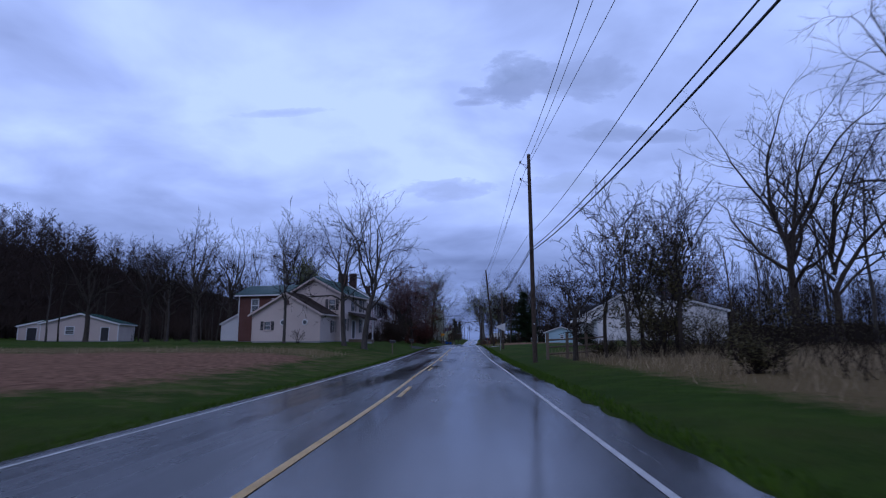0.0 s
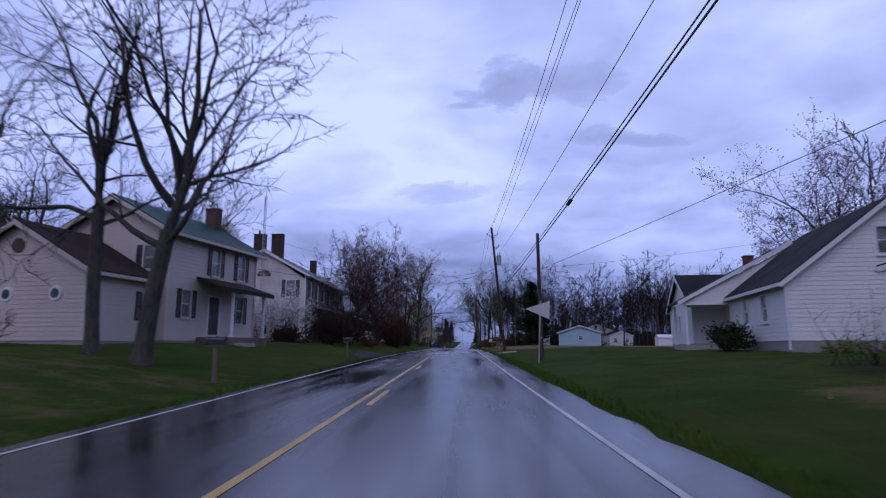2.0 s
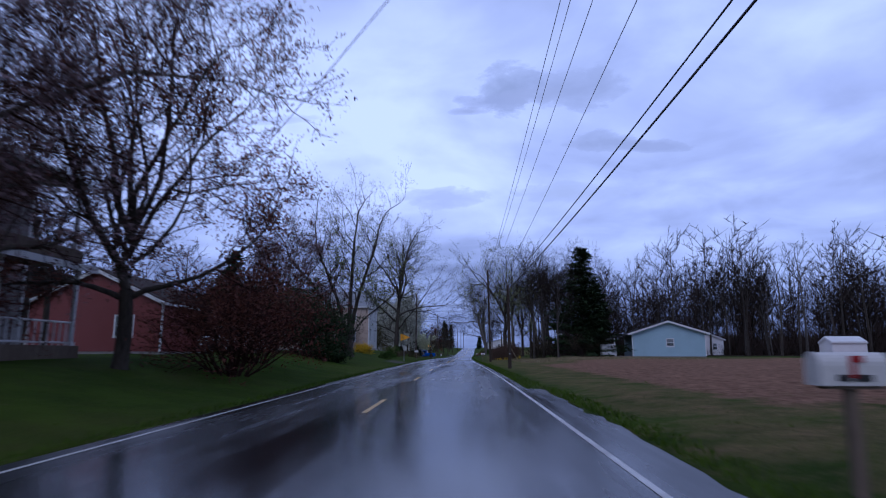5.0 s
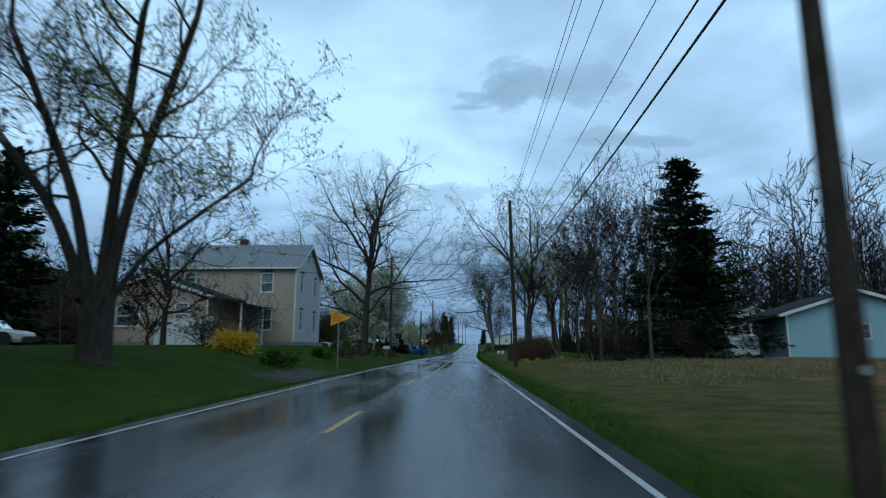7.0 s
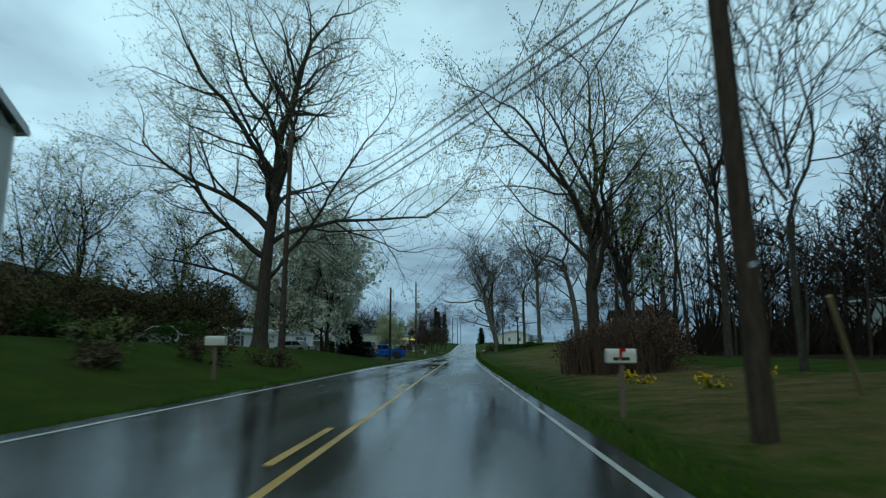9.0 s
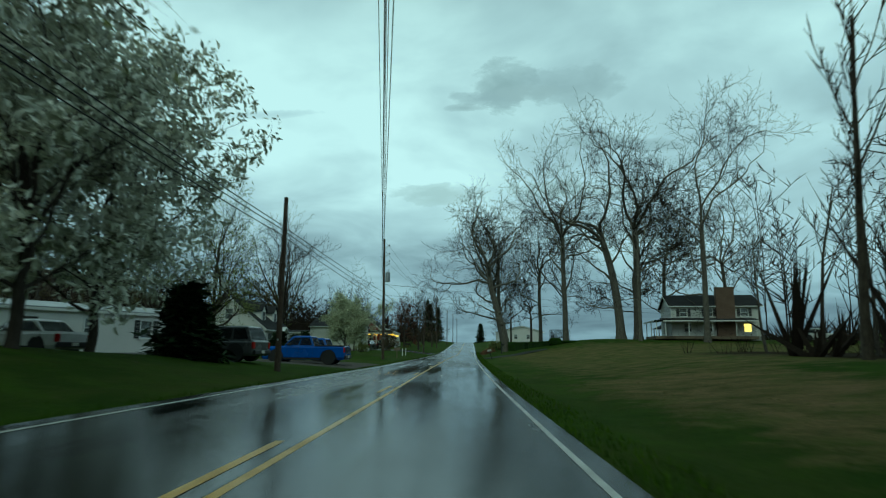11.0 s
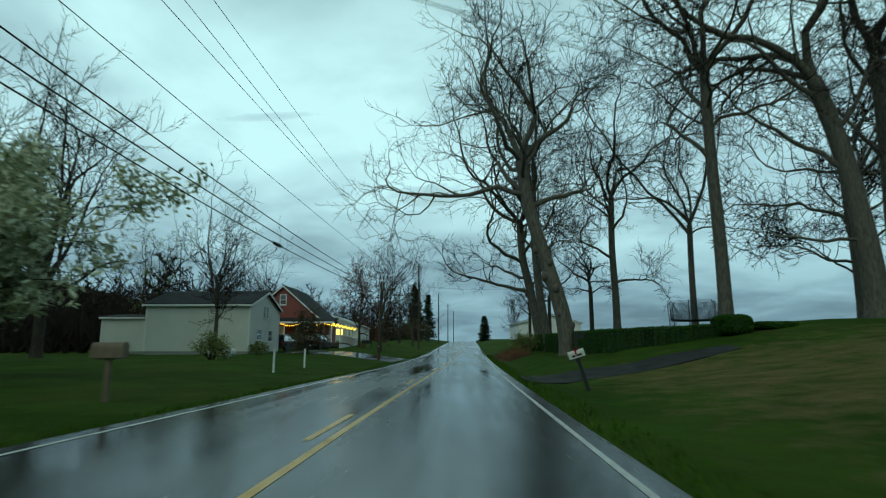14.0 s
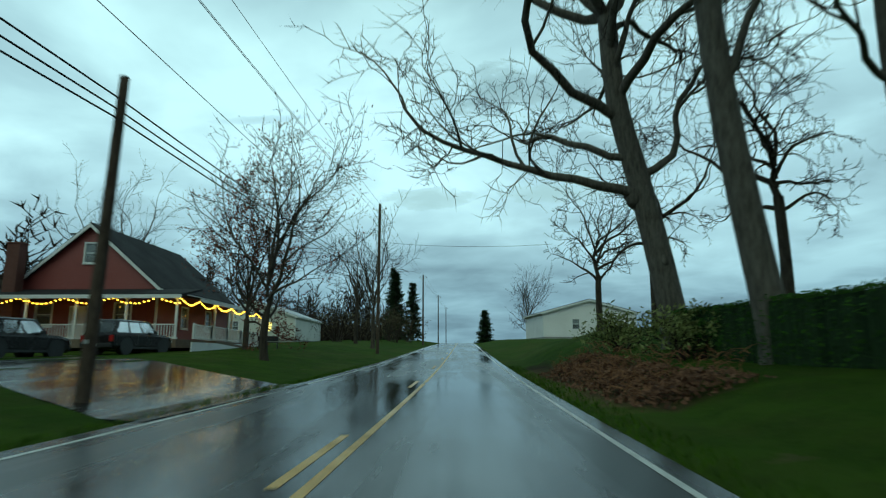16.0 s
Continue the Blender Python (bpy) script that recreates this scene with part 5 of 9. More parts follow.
def old_white_house():
    z = gz(-20, 108) + 0.35
    h = thing("old_house", pose(-21.55, 110.4, z, 0, 0, 0), "weathered white two-storey farmhouse with twin chimneys and long porch", "house")
    w, d = 8.9, 19.5
    wins = [("front", u, 4.15, 0.95, 1.75, SHB) for u in (-2.9, 2.9)] + [("front", u, 0.9, 0.95, 1.75, SHB) for u in (-2.9, 2.9)]
    wins += [("right", u, 4.2, 0.85, 1.6, SHB) for u in (7.6, 4.6, 1.6, -1.4, -4.4, -7.4)]
    wins += [("right", u, 0.9, 0.85, 1.7, {}) for u in (7.6, 4.6, -1.4, -4.4, -7.4)]
    # the long walls take a darker, patchier colour than the white gables
    block(h, w, d, 0.2, 6.6, 9.05, "y", "old_side_wall", "roof_grey", 0.5, wins, 3.0, 0.55, doors=[("right", 1.6, 1.0, 2.1, 0.0)], gable_wall="old_white")
    for dx in (-0.35, 1.6):
        chimney(h, dx - 0.55, -8.9, 7.0, 11.15, 1.2, 0.75, "chimney_brick", dx < 0)
    chimney(h, 1.0, 6.6, 8.2, 10.5, 0.75, 0.75, "chimney_brick")
    # fan light in the gable
    bm = bmesh.new()
    prism(bm, [(0.75 * math.cos(a), 6.55 + 0.65 * math.sin(a)) for a in [math.pi * i / 12 for i in range(13)]], "y", -d / 2 - 0.05, -d / 2 + 0.02)
    fan = part("fan_window", bm, M["brick"], h, "half-round brown attic window")
    for k in range(1, 6):
        a = math.pi * k / 6
        bm = bmesh.new()
        cyl(bm, (0, -d / 2 - 0.06, 6.57), (0.68 * math.cos(a), -d / 2 - 0.06, 6.57 + 0.58 * math.sin(a)), 0.02, 0.02, 5)
        part("glazing_bar", bm, M["trim"], fan)
    # eave brackets
    for k in range(9):
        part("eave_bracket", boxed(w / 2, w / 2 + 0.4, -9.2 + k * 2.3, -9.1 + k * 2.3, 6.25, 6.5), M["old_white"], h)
    # front porch, two storeys at the far end
    porch(h, w / 2, w / 2 + 2.6, -6.0, 9.4, 0.1, 2.9, [(w / 2 + 2.4, yy) for yy in (-5.8, -2.0, 1.8, 5.6, 9.2)], "roof_grey", "-x", 0.6, 0.2)
    porch(h, w / 2, w / 2 + 2.4, 4.6, 9.4, 3.6, 5.9, [(w / 2 + 2.2, 4.8), (w / 2 + 2.2, 9.2)], "roof_grey", "-x", 0.35, 3.6)
    railing(h, (w / 2 + 2.4, -5.8), (w / 2 + 2.4, 9.2), (0.2, 0.2), 0.8, "trim", 0.3)
    # service mast of lattice with an aerial
    an = thing("tv_aerial_mast", pose(-21.6, 100.1, z), "thin lattice mast with a television aerial against the gable", "aerial")
    top = 15.1
    for k in range(3):
        a = 2.094 * k
        bm = bmesh.new()
        cyl(bm, (0.16 * math.cos(a), 0.16 * math.sin(a), 0), (0.14 * math.cos(a), 0.14 * math.sin(a), top), 0.026, 0.026, 5)
        part("mast_leg", bm, M["steel"], an)
    zz = 0.4
    while zz < top:
        bm = bmesh.new()
        for k in range(3):
            a, b = 2.094 * k, 2.094 * (k + 1)
            cyl(bm, (0.15 * math.cos(a), 0.15 * math.sin(a), zz), (0.15 * math.cos(b), 0.15 * math.sin(b), zz), 0.018, 0.018, 4)
        part("rung", bm, M["steel"], an)
        zz += 0.40
    bm = bmesh.new()
    cyl(bm, (0, 0, top - 1), (0.15, 0, top + 2.3), 0.032, 0.032, 6)
    part("tip_tube", bm, M["steel"], an)
    for zt, half, n in ((top + 2.1, 1.3, 6), (top + 0.8, 1.1, 5)):
        bm = bmesh.new()
        cyl(bm, (-half * 0.6, 0.0, zt), (half + 0.2, 0.1, zt - 0.1), 0.026, 0.026, 5)
        boom = part("boom", bm, M["steel"], an)
        for k in range(n):
            x = -half * 0.5 + (half * 1.6) * k / (n - 1)
            bm = bmesh.new()
            cyl(bm, (x, -0.5 + 0.05 * k, zt), (x, 0.5 - 0.05 * k, zt), 0.008, 0.008, 4)
            part("element", bm, M["steel"], boom)
    bm = bmesh.new()
    for s in (-1, 1):
        cyl(bm, (-0.75, 0, top + 2.15), (-0.2, 0.1 * s, top + 2.15 + 0.5 * s), 0.022, 0.022, 4)
    part("reflector_rod", bm, M["steel"], an)


old_white_house()


def white_bungalow():
    """Local x runs along the front wall from its near corner, y along the side wall."""
    z = 1.66
    h = thing("bungalow", pose(13.9, 65.7, z, 0, 0, -9), "white sided bungalow with dark shutters and a side porch", "house")
    # main block, gable towards the near side
    block(h, 8.6, 8.7, 0.0, 2.68, 6.05, "y", "white_siding", "roof_dark", 0.3, [
        ("front", -2.2, 0.95, 0.95, 1.3, SH), ("front", 0.1, 3.75, 0.75, 1.2, {}),
        ("left", 1.5, 0.95, 0.8, 1.3, {}), ("left", -1.4, 0.95, 0.8, 1.3, {})], 0.2, footing=0.5, shift=(4.3, 4.35))
    # low extension beside it
    block(h, 9.2, 8.4, 0.0, 3.15, 4.5, "y", "white_siding", "roof_dark", 0.3, [("front", 2.3, 1.0, 1.1, 1.3, SH)], 0.2, footing=0.5, shift=(8.6, 4.4))
    # rear wing, ridge across
    block(h, 8.3, 7.5, -0.05, 2.6, 4.75, "x", "white_siding", "roof_dark", 0.3, [("left", 0.6, 0.8, 0.8, 1.2, {}), ("front", -2.6, 0.0, 0.9, 2.0, {}), ("front", -1.2, 0.8, 0.9, 1.2, {})], 0.2, shift=(2.85, 16.35))
    chimney(h, 3.7, 17.2, 4.0, 6.2, 0.6, 0.6)
    # side porch under a long sloping roof with a sided end
    bm = bmesh.new()
    prism(bm, [(-2.6, 2.2), (0.6, 2.2), (0.6, 5.55 - 2.8 * 0.55), (-2.6, 2.32)], "y", 8.78, 8.92)
    part("porch_end_wall", bm, M["white_siding"], h)
    bm = bmesh.new()
    prism(bm, [(0.6, 0.0), (3.4, 0.0), (3.4, 5.5), (0.6, 4.0)], "y", 8.78, 8.92)
    part("wall", bm, M["white_siding"], h)
    bm = bmesh.new()
    prism(bm, [(-2.9, 2.26), (3.6, 5.72), (3.6, 5.86), (-2.9, 2.40)], "y", 8.62, 12.9)
    part("porch_roof", bm, M["roof_dark"], h)
    bm = bmesh.new()
    prism(bm, [(-2.93, 2.18), (3.6, 5.66), (3.6, 5.9), (-2.93, 2.42)], "y", 8.58, 8.62)
    part("fascia", bm, M["trim"], h)
    part("wall", boxed(0.6, 0.75, 8.92, 12.58, 0.0, 3.6), M["white_siding"], h)
    part("porch_floor", boxed(-2.6, 0.6, 8.8, 12.58, -0.6, -0.12, bevel=0.01), M["concrete"], h)
    for px, py in ((-2.45, 8.9), (-2.45, 12.3)):
        bm = boxed(px - 0.06, px + 0.06, py - 0.06, py + 0.06, -0.12, 2.3, bevel=0.01)
        box(bm, px - 0.09, px + 0.09, py - 0.09, py + 0.09, -0.12, 0.0)
        part("porch_post", bm, M["trim"], h)
    part("downspout", boxed(-0.1, -0.02, -0.12, -0.04, -0.4, 2.6), M["trim"], h)


white_bungalow()


def small_outbuilding(name, x, y, turn, w, d, eave, ridge, wall, roof, label, axis="y", windows=(), doors=(), lap=0.2, sink=0.0, footing=0.1, over=0.3, seams=0.0, trim="trim", category="shed"):
    h = thing(name, pose(x, y, gz(x, y) + 0.12 - sink, 0, 0, turn), label, category)
    block(h, w, d, 0.0, eave, ridge, axis, wall, roof, over, windows, lap, seams, footing, doors=doors, trim=trim)
    return h


garage = small_outbuilding("garage", 28.0, 187.0, -8, 9.6, 9.0, 3.2, 4.75, "blue_siding", "roof_dark", "pale blue sided garage with white trim behind a tilled field", windows=[("front", -0.2, 1.35, 0.95, 1.0, {"lit": None})], over=0.55, category="garage")
porch(garage, -7.4, -4.8, -4.4, 4.4, 0.0, 2.45, ((-7.2, -4.2), (-7.2, 4.2)), "roof_dark", "x", 0.75, 0.0, floor_mat="concrete")
small_outbuilding("storage_box", 19.3, 183.5, 0, 1.9, 1.2, 1.25, 1.5, "trim", "trim", "low white storage box on the grass", axis="x", lap=3.0, over=0.05, category="storage box")
small_outbuilding("field_shed", 44.0, 171.5, 0, 3.9, 2.4, 1.7, 2.25, "white_siding", "trim", "small white shed at the edge of a tilled field", axis="x", over=0.1)
small_outbuilding("long_shed", -60.5, 91.5, 12, 11.0, 7.0, 2.6, 4.1, "pink_siding", "roof_green", "long low pale shed with a green roof beyond the field", axis="y", windows=[("front", 1.4, 1.0, 1.2, 1.1, {})], doors=[("front", -3.6, 1.1, 2.0, 0.0, "shutter_dark")], over=0.3, seams=0.6)
small_outbuilding("lean_shed", -68.5, 94.0, 12, 7.0, 6.0, 2.2, 3.0, "pink_siding", "roof_green", "low pale lean-to shed with a dark doorway", doors=[("front", 1.5, 1.4, 1.9, 0.0, "shutter_dark")], over=0.2, seams=0.6)
small_outbuilding("white_shed", -30.5, 78.0, 5, 4.2, 4.0, 2.2, 3.4, "white_siding", "roof_dark", "small white shed behind the farmhouse", over=0.15)


def tan_house():
    z = gz(-19, 190) + 0.15
    h = thing("tan_house", pose(-20.3, 190.6, z, 0, 0, 0), "tan two-storey house with a grey metal roof and lower front wing", "house")
    LT = {"lintel": "shutter_brown"}
    block(h, 10.6, 8.0, 0.1, 6.2, 8.55, "x", "tan_siding", "roof_grey", 0.3, [
        ("front", -2.9, 4.1, 0.95, 1.5, LT), ("front", -2.9, 1.0, 0.95, 1.6, LT), ("front", 3.6, 4.9, 0.9, 0.8, {}),
        ("right", 2.2, 4.2, 0.8, 1.5, LT), ("right", -2.2, 4.2, 0.8, 1.5, LT), ("right", 2.2, 1.0, 0.8, 1.6, LT), ("right", -2.2, 1.0, 0.8, 1.6, LT),
        ("right", 0.2, 6.9, 0.6, 0.8, {})], 3.0, 0.45, gable_wall="grey_siding")
    chimney(h, -1.0, 0.6, 8.0, 9.35, 0.6, 0.6)
    # lower wing before it
    block(h, 8.6, 7.2, 0.0, 3.4, 4.9, "y", "tan_siding", "roof_green", 0.35, [("front", -2.4, 1.3, 0.95, 1.5, {}), ("front", 1.6, 1.2, 1.7, 1.4, {})], 3.0, 0.5, shift=(-3.8, -6.0), trim="trim")
    porch(h, 0.5, 3.0, -9.2, -4.0, 0.0, 2.9, ((2.8, -9.0), (2.8, -4.4)), "roof_green", "-x", 0.5, 0.0, floor_mat="concrete")
    # white vinyl privacy fence along the front
    f = thing("vinyl_fence", pose(-18.5, 178.4, gz(-20, 178.4) - 0.05), "white vinyl privacy fence with flat caps before a house", "fence")
    n = 2
    for i in range(n + 1):
        part("post", boxed(-3.6 + i * 1.9 - 0.07, -3.6 + i * 1.9 + 0.07, -0.07, 0.07, 0, 1.95, bevel=0.01), M["white_vinyl"], f)
        part("cap", boxed(-3.6 + i * 1.9 - 0.09, -3.6 + i * 1.9 + 0.09, -0.09, 0.09, 1.95, 2.0), M["white_vinyl"], f)
        if i < n:
            x = -3.6 + i * 1.9 + 0.07
            for k in range(12):
                part("board", boxed(x + k * 0.147, x + k * 0.147 + 0.139, -0.02, 0.02, 0.1, 1.75), M["white_vinyl"], f)
            part("rail", boxed(x, x + 1.76, -0.03, 0.03, 1.75, 1.86), M["white_vinyl"], f)


tan_house()


def mobile_home():
    h = thing("mobile_home", pose(-27.6, 252.0, gz(-27, 252) + 0.1, 0, 0, 62), "long low white mobile home behind blossoming trees", "mobile home")
    block(h, 17.0, 5.0, 0.25, 2.6, 3.05, "x", "white_siding", "roof_grey", 0.15, [("front", u, 1.0, 0.85, 1.15, SH if abs(u) > 3 else {}) for u in (-6.2, -2.4, 4.4, 6.8)], 0.2, doors=[("front", 1.2, 0.9, 2.0, 0.1)])


mobile_home()


def cape_house():
    z = gz(-27, 294) + 0.3
    h = thing("cape_house", pose(-29.5, 294.8, z, 0, 0, 0), "white cape house with a dark roof and two dormers", "house")
    w, d = 9.0, 10.8
    rf = block(h, w, d, 0.0, 2.9, 6.6, "y", "white_siding", "roof_dark", 0.3, [("front", 0.2, 4.0, 0.95, 1.3, {}), ("front", 2.2, 0.9, 0.95, 1.3, {}), ("right", 3.4, 0.8, 1.7, 1.5, {}), ("right", -3.2, 0.8, 0.95, 1.4, SH)], 0.2, doors=[("right", 0.2, 1.0, 2.05, 0.0)])
    for yy in (-2.9, 1.9):
        # gabled dormer on the roadside slope
        bm = bmesh.new()
        prism(bm, [(yy - 0.85, 3.7), (yy + 0.85, 3.7), (yy + 0.85, 5.25), (yy, 6.0), (yy - 0.85, 5.25)], "x", 0.9, 3.35)
        dm = part("dormer", bm, M["white_siding"], h)
        bm = bmesh.new()
        for s in (-1, 1):
            prism(bm, [(yy, 6.02), (yy + s * 1.1, 5.05), (yy + s * 1.1, 5.17), (yy, 6.15)], "x", 0.5, 3.55)
        part("dormer_roof", bm, M["roof_dark"], dm)
        bm = bmesh.new()
        box(bm, 3.35, 3.41, yy - 0.50, yy + 0.50, 3.85, 5.15)
        part("dormer_window", bm, M["trim"], dm)
        for a, b in ((3.93, 4.48), (4.53, 5.07)):
            part("pane", boxed(3.405, 3.42, yy - 0.40, yy + 0.40, a, b), M["glass_dark"], dm)
    # little gabled hood above the door
    bm = bmesh.new()
    for s in (-1, 1):
        prism(bm, [(0.2 * -1, 3.1), (-0.2 + s * 1.0, 2.5), (-0.2 + s * 1.0, 2.6), (-0.2, 3.22)], "x", w / 2, w / 2 + 1.2)
    part("door_hood", bm, M["trim"], h)
    # low side wing with a flat-sloped roof
    porch(h, -4.0, 3.6, -d / 2 - 2.6, -d / 2, 0.0, 2.3, ((-3.8, -d / 2 - 2.4), (0.0, -d / 2 - 2.4), (3.4, -d / 2 - 2.4)), "roof_green", "y", 0.4, 0.0, floor_mat="concrete")
    return h


cape_house()


def white_outbuilding():
    z = gz(-26, 333) + 0.1
    h = thing("white_garage", pose(-25.2, 330.5, z, 0, 0, 0), "cream block garage building with a dark roof on the lawn", "garage")
    # main part, ridge across
    block(h, 9.4, 8.8, 0.0, 4.2, 5.65, "x", "cream_wall", "roof_dark", 0.3, [("right", 1.6, 1.1, 1.5, 0.9, {"curtain": False}), ("right", -1.7, 1.0, 1.3, 1.0, {"curtain": False}), ("right", -0.6, 3.2, 0.55, 1.1, {"curtain": False}), ("right", 0.3, 3.2, 0.55, 1.1, {"curtain": False})], 3.0, shift=(1.4, 0.3))
    block(h, 5.0, 5.6, 0.0, 3.1, 3.4, "x", "cream_wall", "roof_dark", 0.2, [], 3.0, shift=(-5.8, 0.4))


white_outbuilding()


def porch_house():
    z = gz(-22, 352) + 0.25
    h = thing("porch_house", pose(-23.0, 355.7, z, 0, 0, 0), "red gabled house with a wrap-around porch strung with warm lights", "house")
    w, d = 9.0, 12.0
    block(h, w, d, 0.3, 3.4, 7.3, "y", "red_siding", "roof_dark", 0.35, [("front", 0.0, 4.9, 0.75, 1.25, {}), ("front", -2.4, 0.9, 1.0, 1.4, {}), ("front", 2.6, 0.9, 1.0, 1.4, {}), ("right", 2.0, 0.9, 1.0, 1.4, {}), ("right", -2.0, 0.9, 1.0, 1.4, {})], 0.18, doors=[("front", 0.4, 0.95, 2.05, 0.0, "trim")])
    chimney(h, -w / 2 + 0.6, -d / 2 - 1.2, 0.0, 6.2, 0.8, 0.7)
    x0, x1, y0 = -w / 2 - 0.6, w / 2 + 2.6, -d / 2 - 2.6
    # front run
    posts = [(x0 + 0.15 + (x1 - x0 - 0.3) * i / 4, y0 + 0.15) for i in range(5)]
    porch(h, x0, x1, y0, -d / 2, 0.3, 2.75, posts, "roof_dark", "y", 0.6, 0.3)
    # roadside run
    side = [(x1 - 0.15, -d / 2 + 3.2 * i) for i in range(1, 5)]
    porch(h, w / 2, x1, -d / 2, d / 2 + 2.0, 0.3, 2.75, side, "roof_dark", "-x", 0.6, 0.3)
    for a, b in zip(posts[:-1], posts[1:]):
        railing(h, a, b, (0.3, 0.3), 0.85, "trim", 0.16)
    # access ramp with rails along the road side
    bm = bmesh.new()
    prism(bm, [(-d / 2 + 1.0, 0.28), (d / 2 + 0.6, -0.35), (d / 2 + 0.6, -0.5), (-d / 2 + 1.0, 0.12)], "x", x1 + 0.1, x1 + 0.95)
    part("ramp", bm, M["timber"], h)
    for k in range(5):
        ya = -d / 2 - 2.4 + k * 2.6
        za = 0.3 if k == 0 else 0.35 - 0.05 * k
        railing(h, (x1 + 0.9, ya), (x1 + 0.9, ya + 2.6), (za, za - 0.05), 0.85, "trim", 0.16)
    bm = bmesh.new()
    box(bm, x1 + 0.87, x1 + 0.93, y0, d / 2 + 0.6, -0.5, 0.12)
    part("skirt_board", bm, M["trim"], h)
    # strings of lights swagged under the eaves
    line = thing("string_lights", pose(-23.0, 355.7, z), "warm yellow light string swagged under the porch eaves", "string lights")
    rng = random.Random(8)
    corners = [(x0, y0 - 0.1), (x1 + 0.1, y0 - 0.1), (x1 + 0.1, d / 2 + 2.0)]
    shared = None
    for (ax, ay), (bx, by) in zip(corners[:-1], corners[1:]):
        ln = math.hypot(bx - ax, by - ay)
        n = int(ln / 0.26)
        pts = []
        for i in range(n + 1):
            t = i / n
            sw = abs(math.sin(t * ln / 2.2 * math.pi / 1.25))
            p = (ax + (bx - ax) * t, ay + (by - ay) * t, 2.70 - 0.34 * sw + rng.uniform(-0.03, 0.03))
            pts.append(p)
            if shared is None:
                bm = bmesh.new()
                bmesh.ops.create_icosphere(bm, subdivisions=1, radius=0.06)
                b = part("bulb", bm, M["bulb"], line, "glowing warm bulb")
                shared = b.data
            else:
                b = new("bulb", shared)
                b.parent = line
            b.location = p
        v, f = [], []
        tube(v, f, pts, [0.008] * len(pts), 4)
        raw("cord", v, f, M["wire"], line)


porch_house()

h_far = small_outbuilding("ranch_house", -24.0, 392.0, 0, 10.0, 14.0, 2.8, 4.6, "cream_wall", "roof_grey", "low cream ranch house with a lit window", windows=[("front", -1.5, 1.0, 1.3, 1.1, {"lit": True}), ("front", 2.5, 1.0, 1.1, 1.2, {})], category="house")
small_outbuilding("red_barn_house", -25.0, 141.0, 0, 9.0, 8.0, 3.2, 5.3, "red_siding", "roof_brown", "low red gabled house behind a hedge", windows=[("front", -2.0, 1.0, 1.2, 1.3, {})], category="house")


def hill_house():
    z = gz(36, 309) + 0.3
    h = thing("hill_house", pose(38.1, 309.2, z, 0, 0, -8) @ Matrix.Scale(0.86, 4), "grey two-storey house with brick chimney and white porch", "house")
    block(h, 14.5, 9.0, 0.2, 5.4, 7.4, "x", "grey_siding", "roof_dark", 0.5, [("front", u, 3.5, 1.2, 1.3, SH) for u in (5.2, 1.0, -4.8)] + [("front", u, 0.8, 1.2, 1.4, {"lit": u < -4} if u < -4 else {}) for u in (4.6, 1.0, -5.2)], 0.2)
    chimney(h, 1.6, -4.9, 0.0, 8.6, 3.0, 0.9, "brick_brown")
    porch(h, -9.0, 6.0, -7.2, -4.5, 0.2, 2.75, [(-8.8, -7.0), (-5.0, -7.0), (-1.2, -7.0), (2.6, -7.0), (5.8, -7.0)], "roof_dark", "y", 0.5, 0.2)
    porch(h, -10.5, -7.25, -7.2, 3.0, 0.2, 2.75, [(-10.3, -7.0), (-10.3, -2.0), (-10.3, 2.8)], "roof_dark", "x", 0.4, 0.2)


hill_house()
for nm, x, y, w_, d_, ev, rd, wl_, lb in (
        ("far_house", 41.0, 232.0, 10.0, 8.0, 4.8, 6.6, "grey_siding", "grey house with white trim among the trees"),
        ("far_shed", 46.0, 221.0, 7.0, 7.0, 3.0, 4.3, "white_siding", "small white outbuilding among the trees"),
        ("far_barn", 17.0, 392.0, 12.0, 9.0, 3.0, 4.6, "white_siding", "low white barn beyond the rise"),
        ("low_cabin", 38.0, 42.0, 7.0, 6.0, 2.4, 3.6, "white_siding", "weathered pale cabin among bare trees")):
    small_outbuilding(nm, x, y, 6, w_, d_, ev, rd, wl_, "roof_dark", lb, windows=[("front", -1.8, 1.0, 0.9, 1.2, {}), ("front", 1.8, 1.0, 0.9, 1.2, {})], category="house" if "house" in nm else "shed")

# ---- signs, mailboxes and garden things ----
def bar_text(parent, m, rows, mat):
    for x0, x1, z0, z1 in rows:
        bm = boxed(x0, x1, -0.002, 0.002, z0, z1)
        bm.transform(m)
        part("lettering_bar", bm, M[mat], parent)


def word(parent, text, m, size, mat):
    cu = bpy.data.curves.new("lettering", "FONT")
    cu.body, cu.size, cu.align_x, cu.align_y, cu.extrude = text, size, "CENTER", "CENTER", 0.002
    cu.materials.append(M[mat])
    ob = new("lettering", cu)
    ob.parent = parent
    ob.matrix_basis = m
    return ob


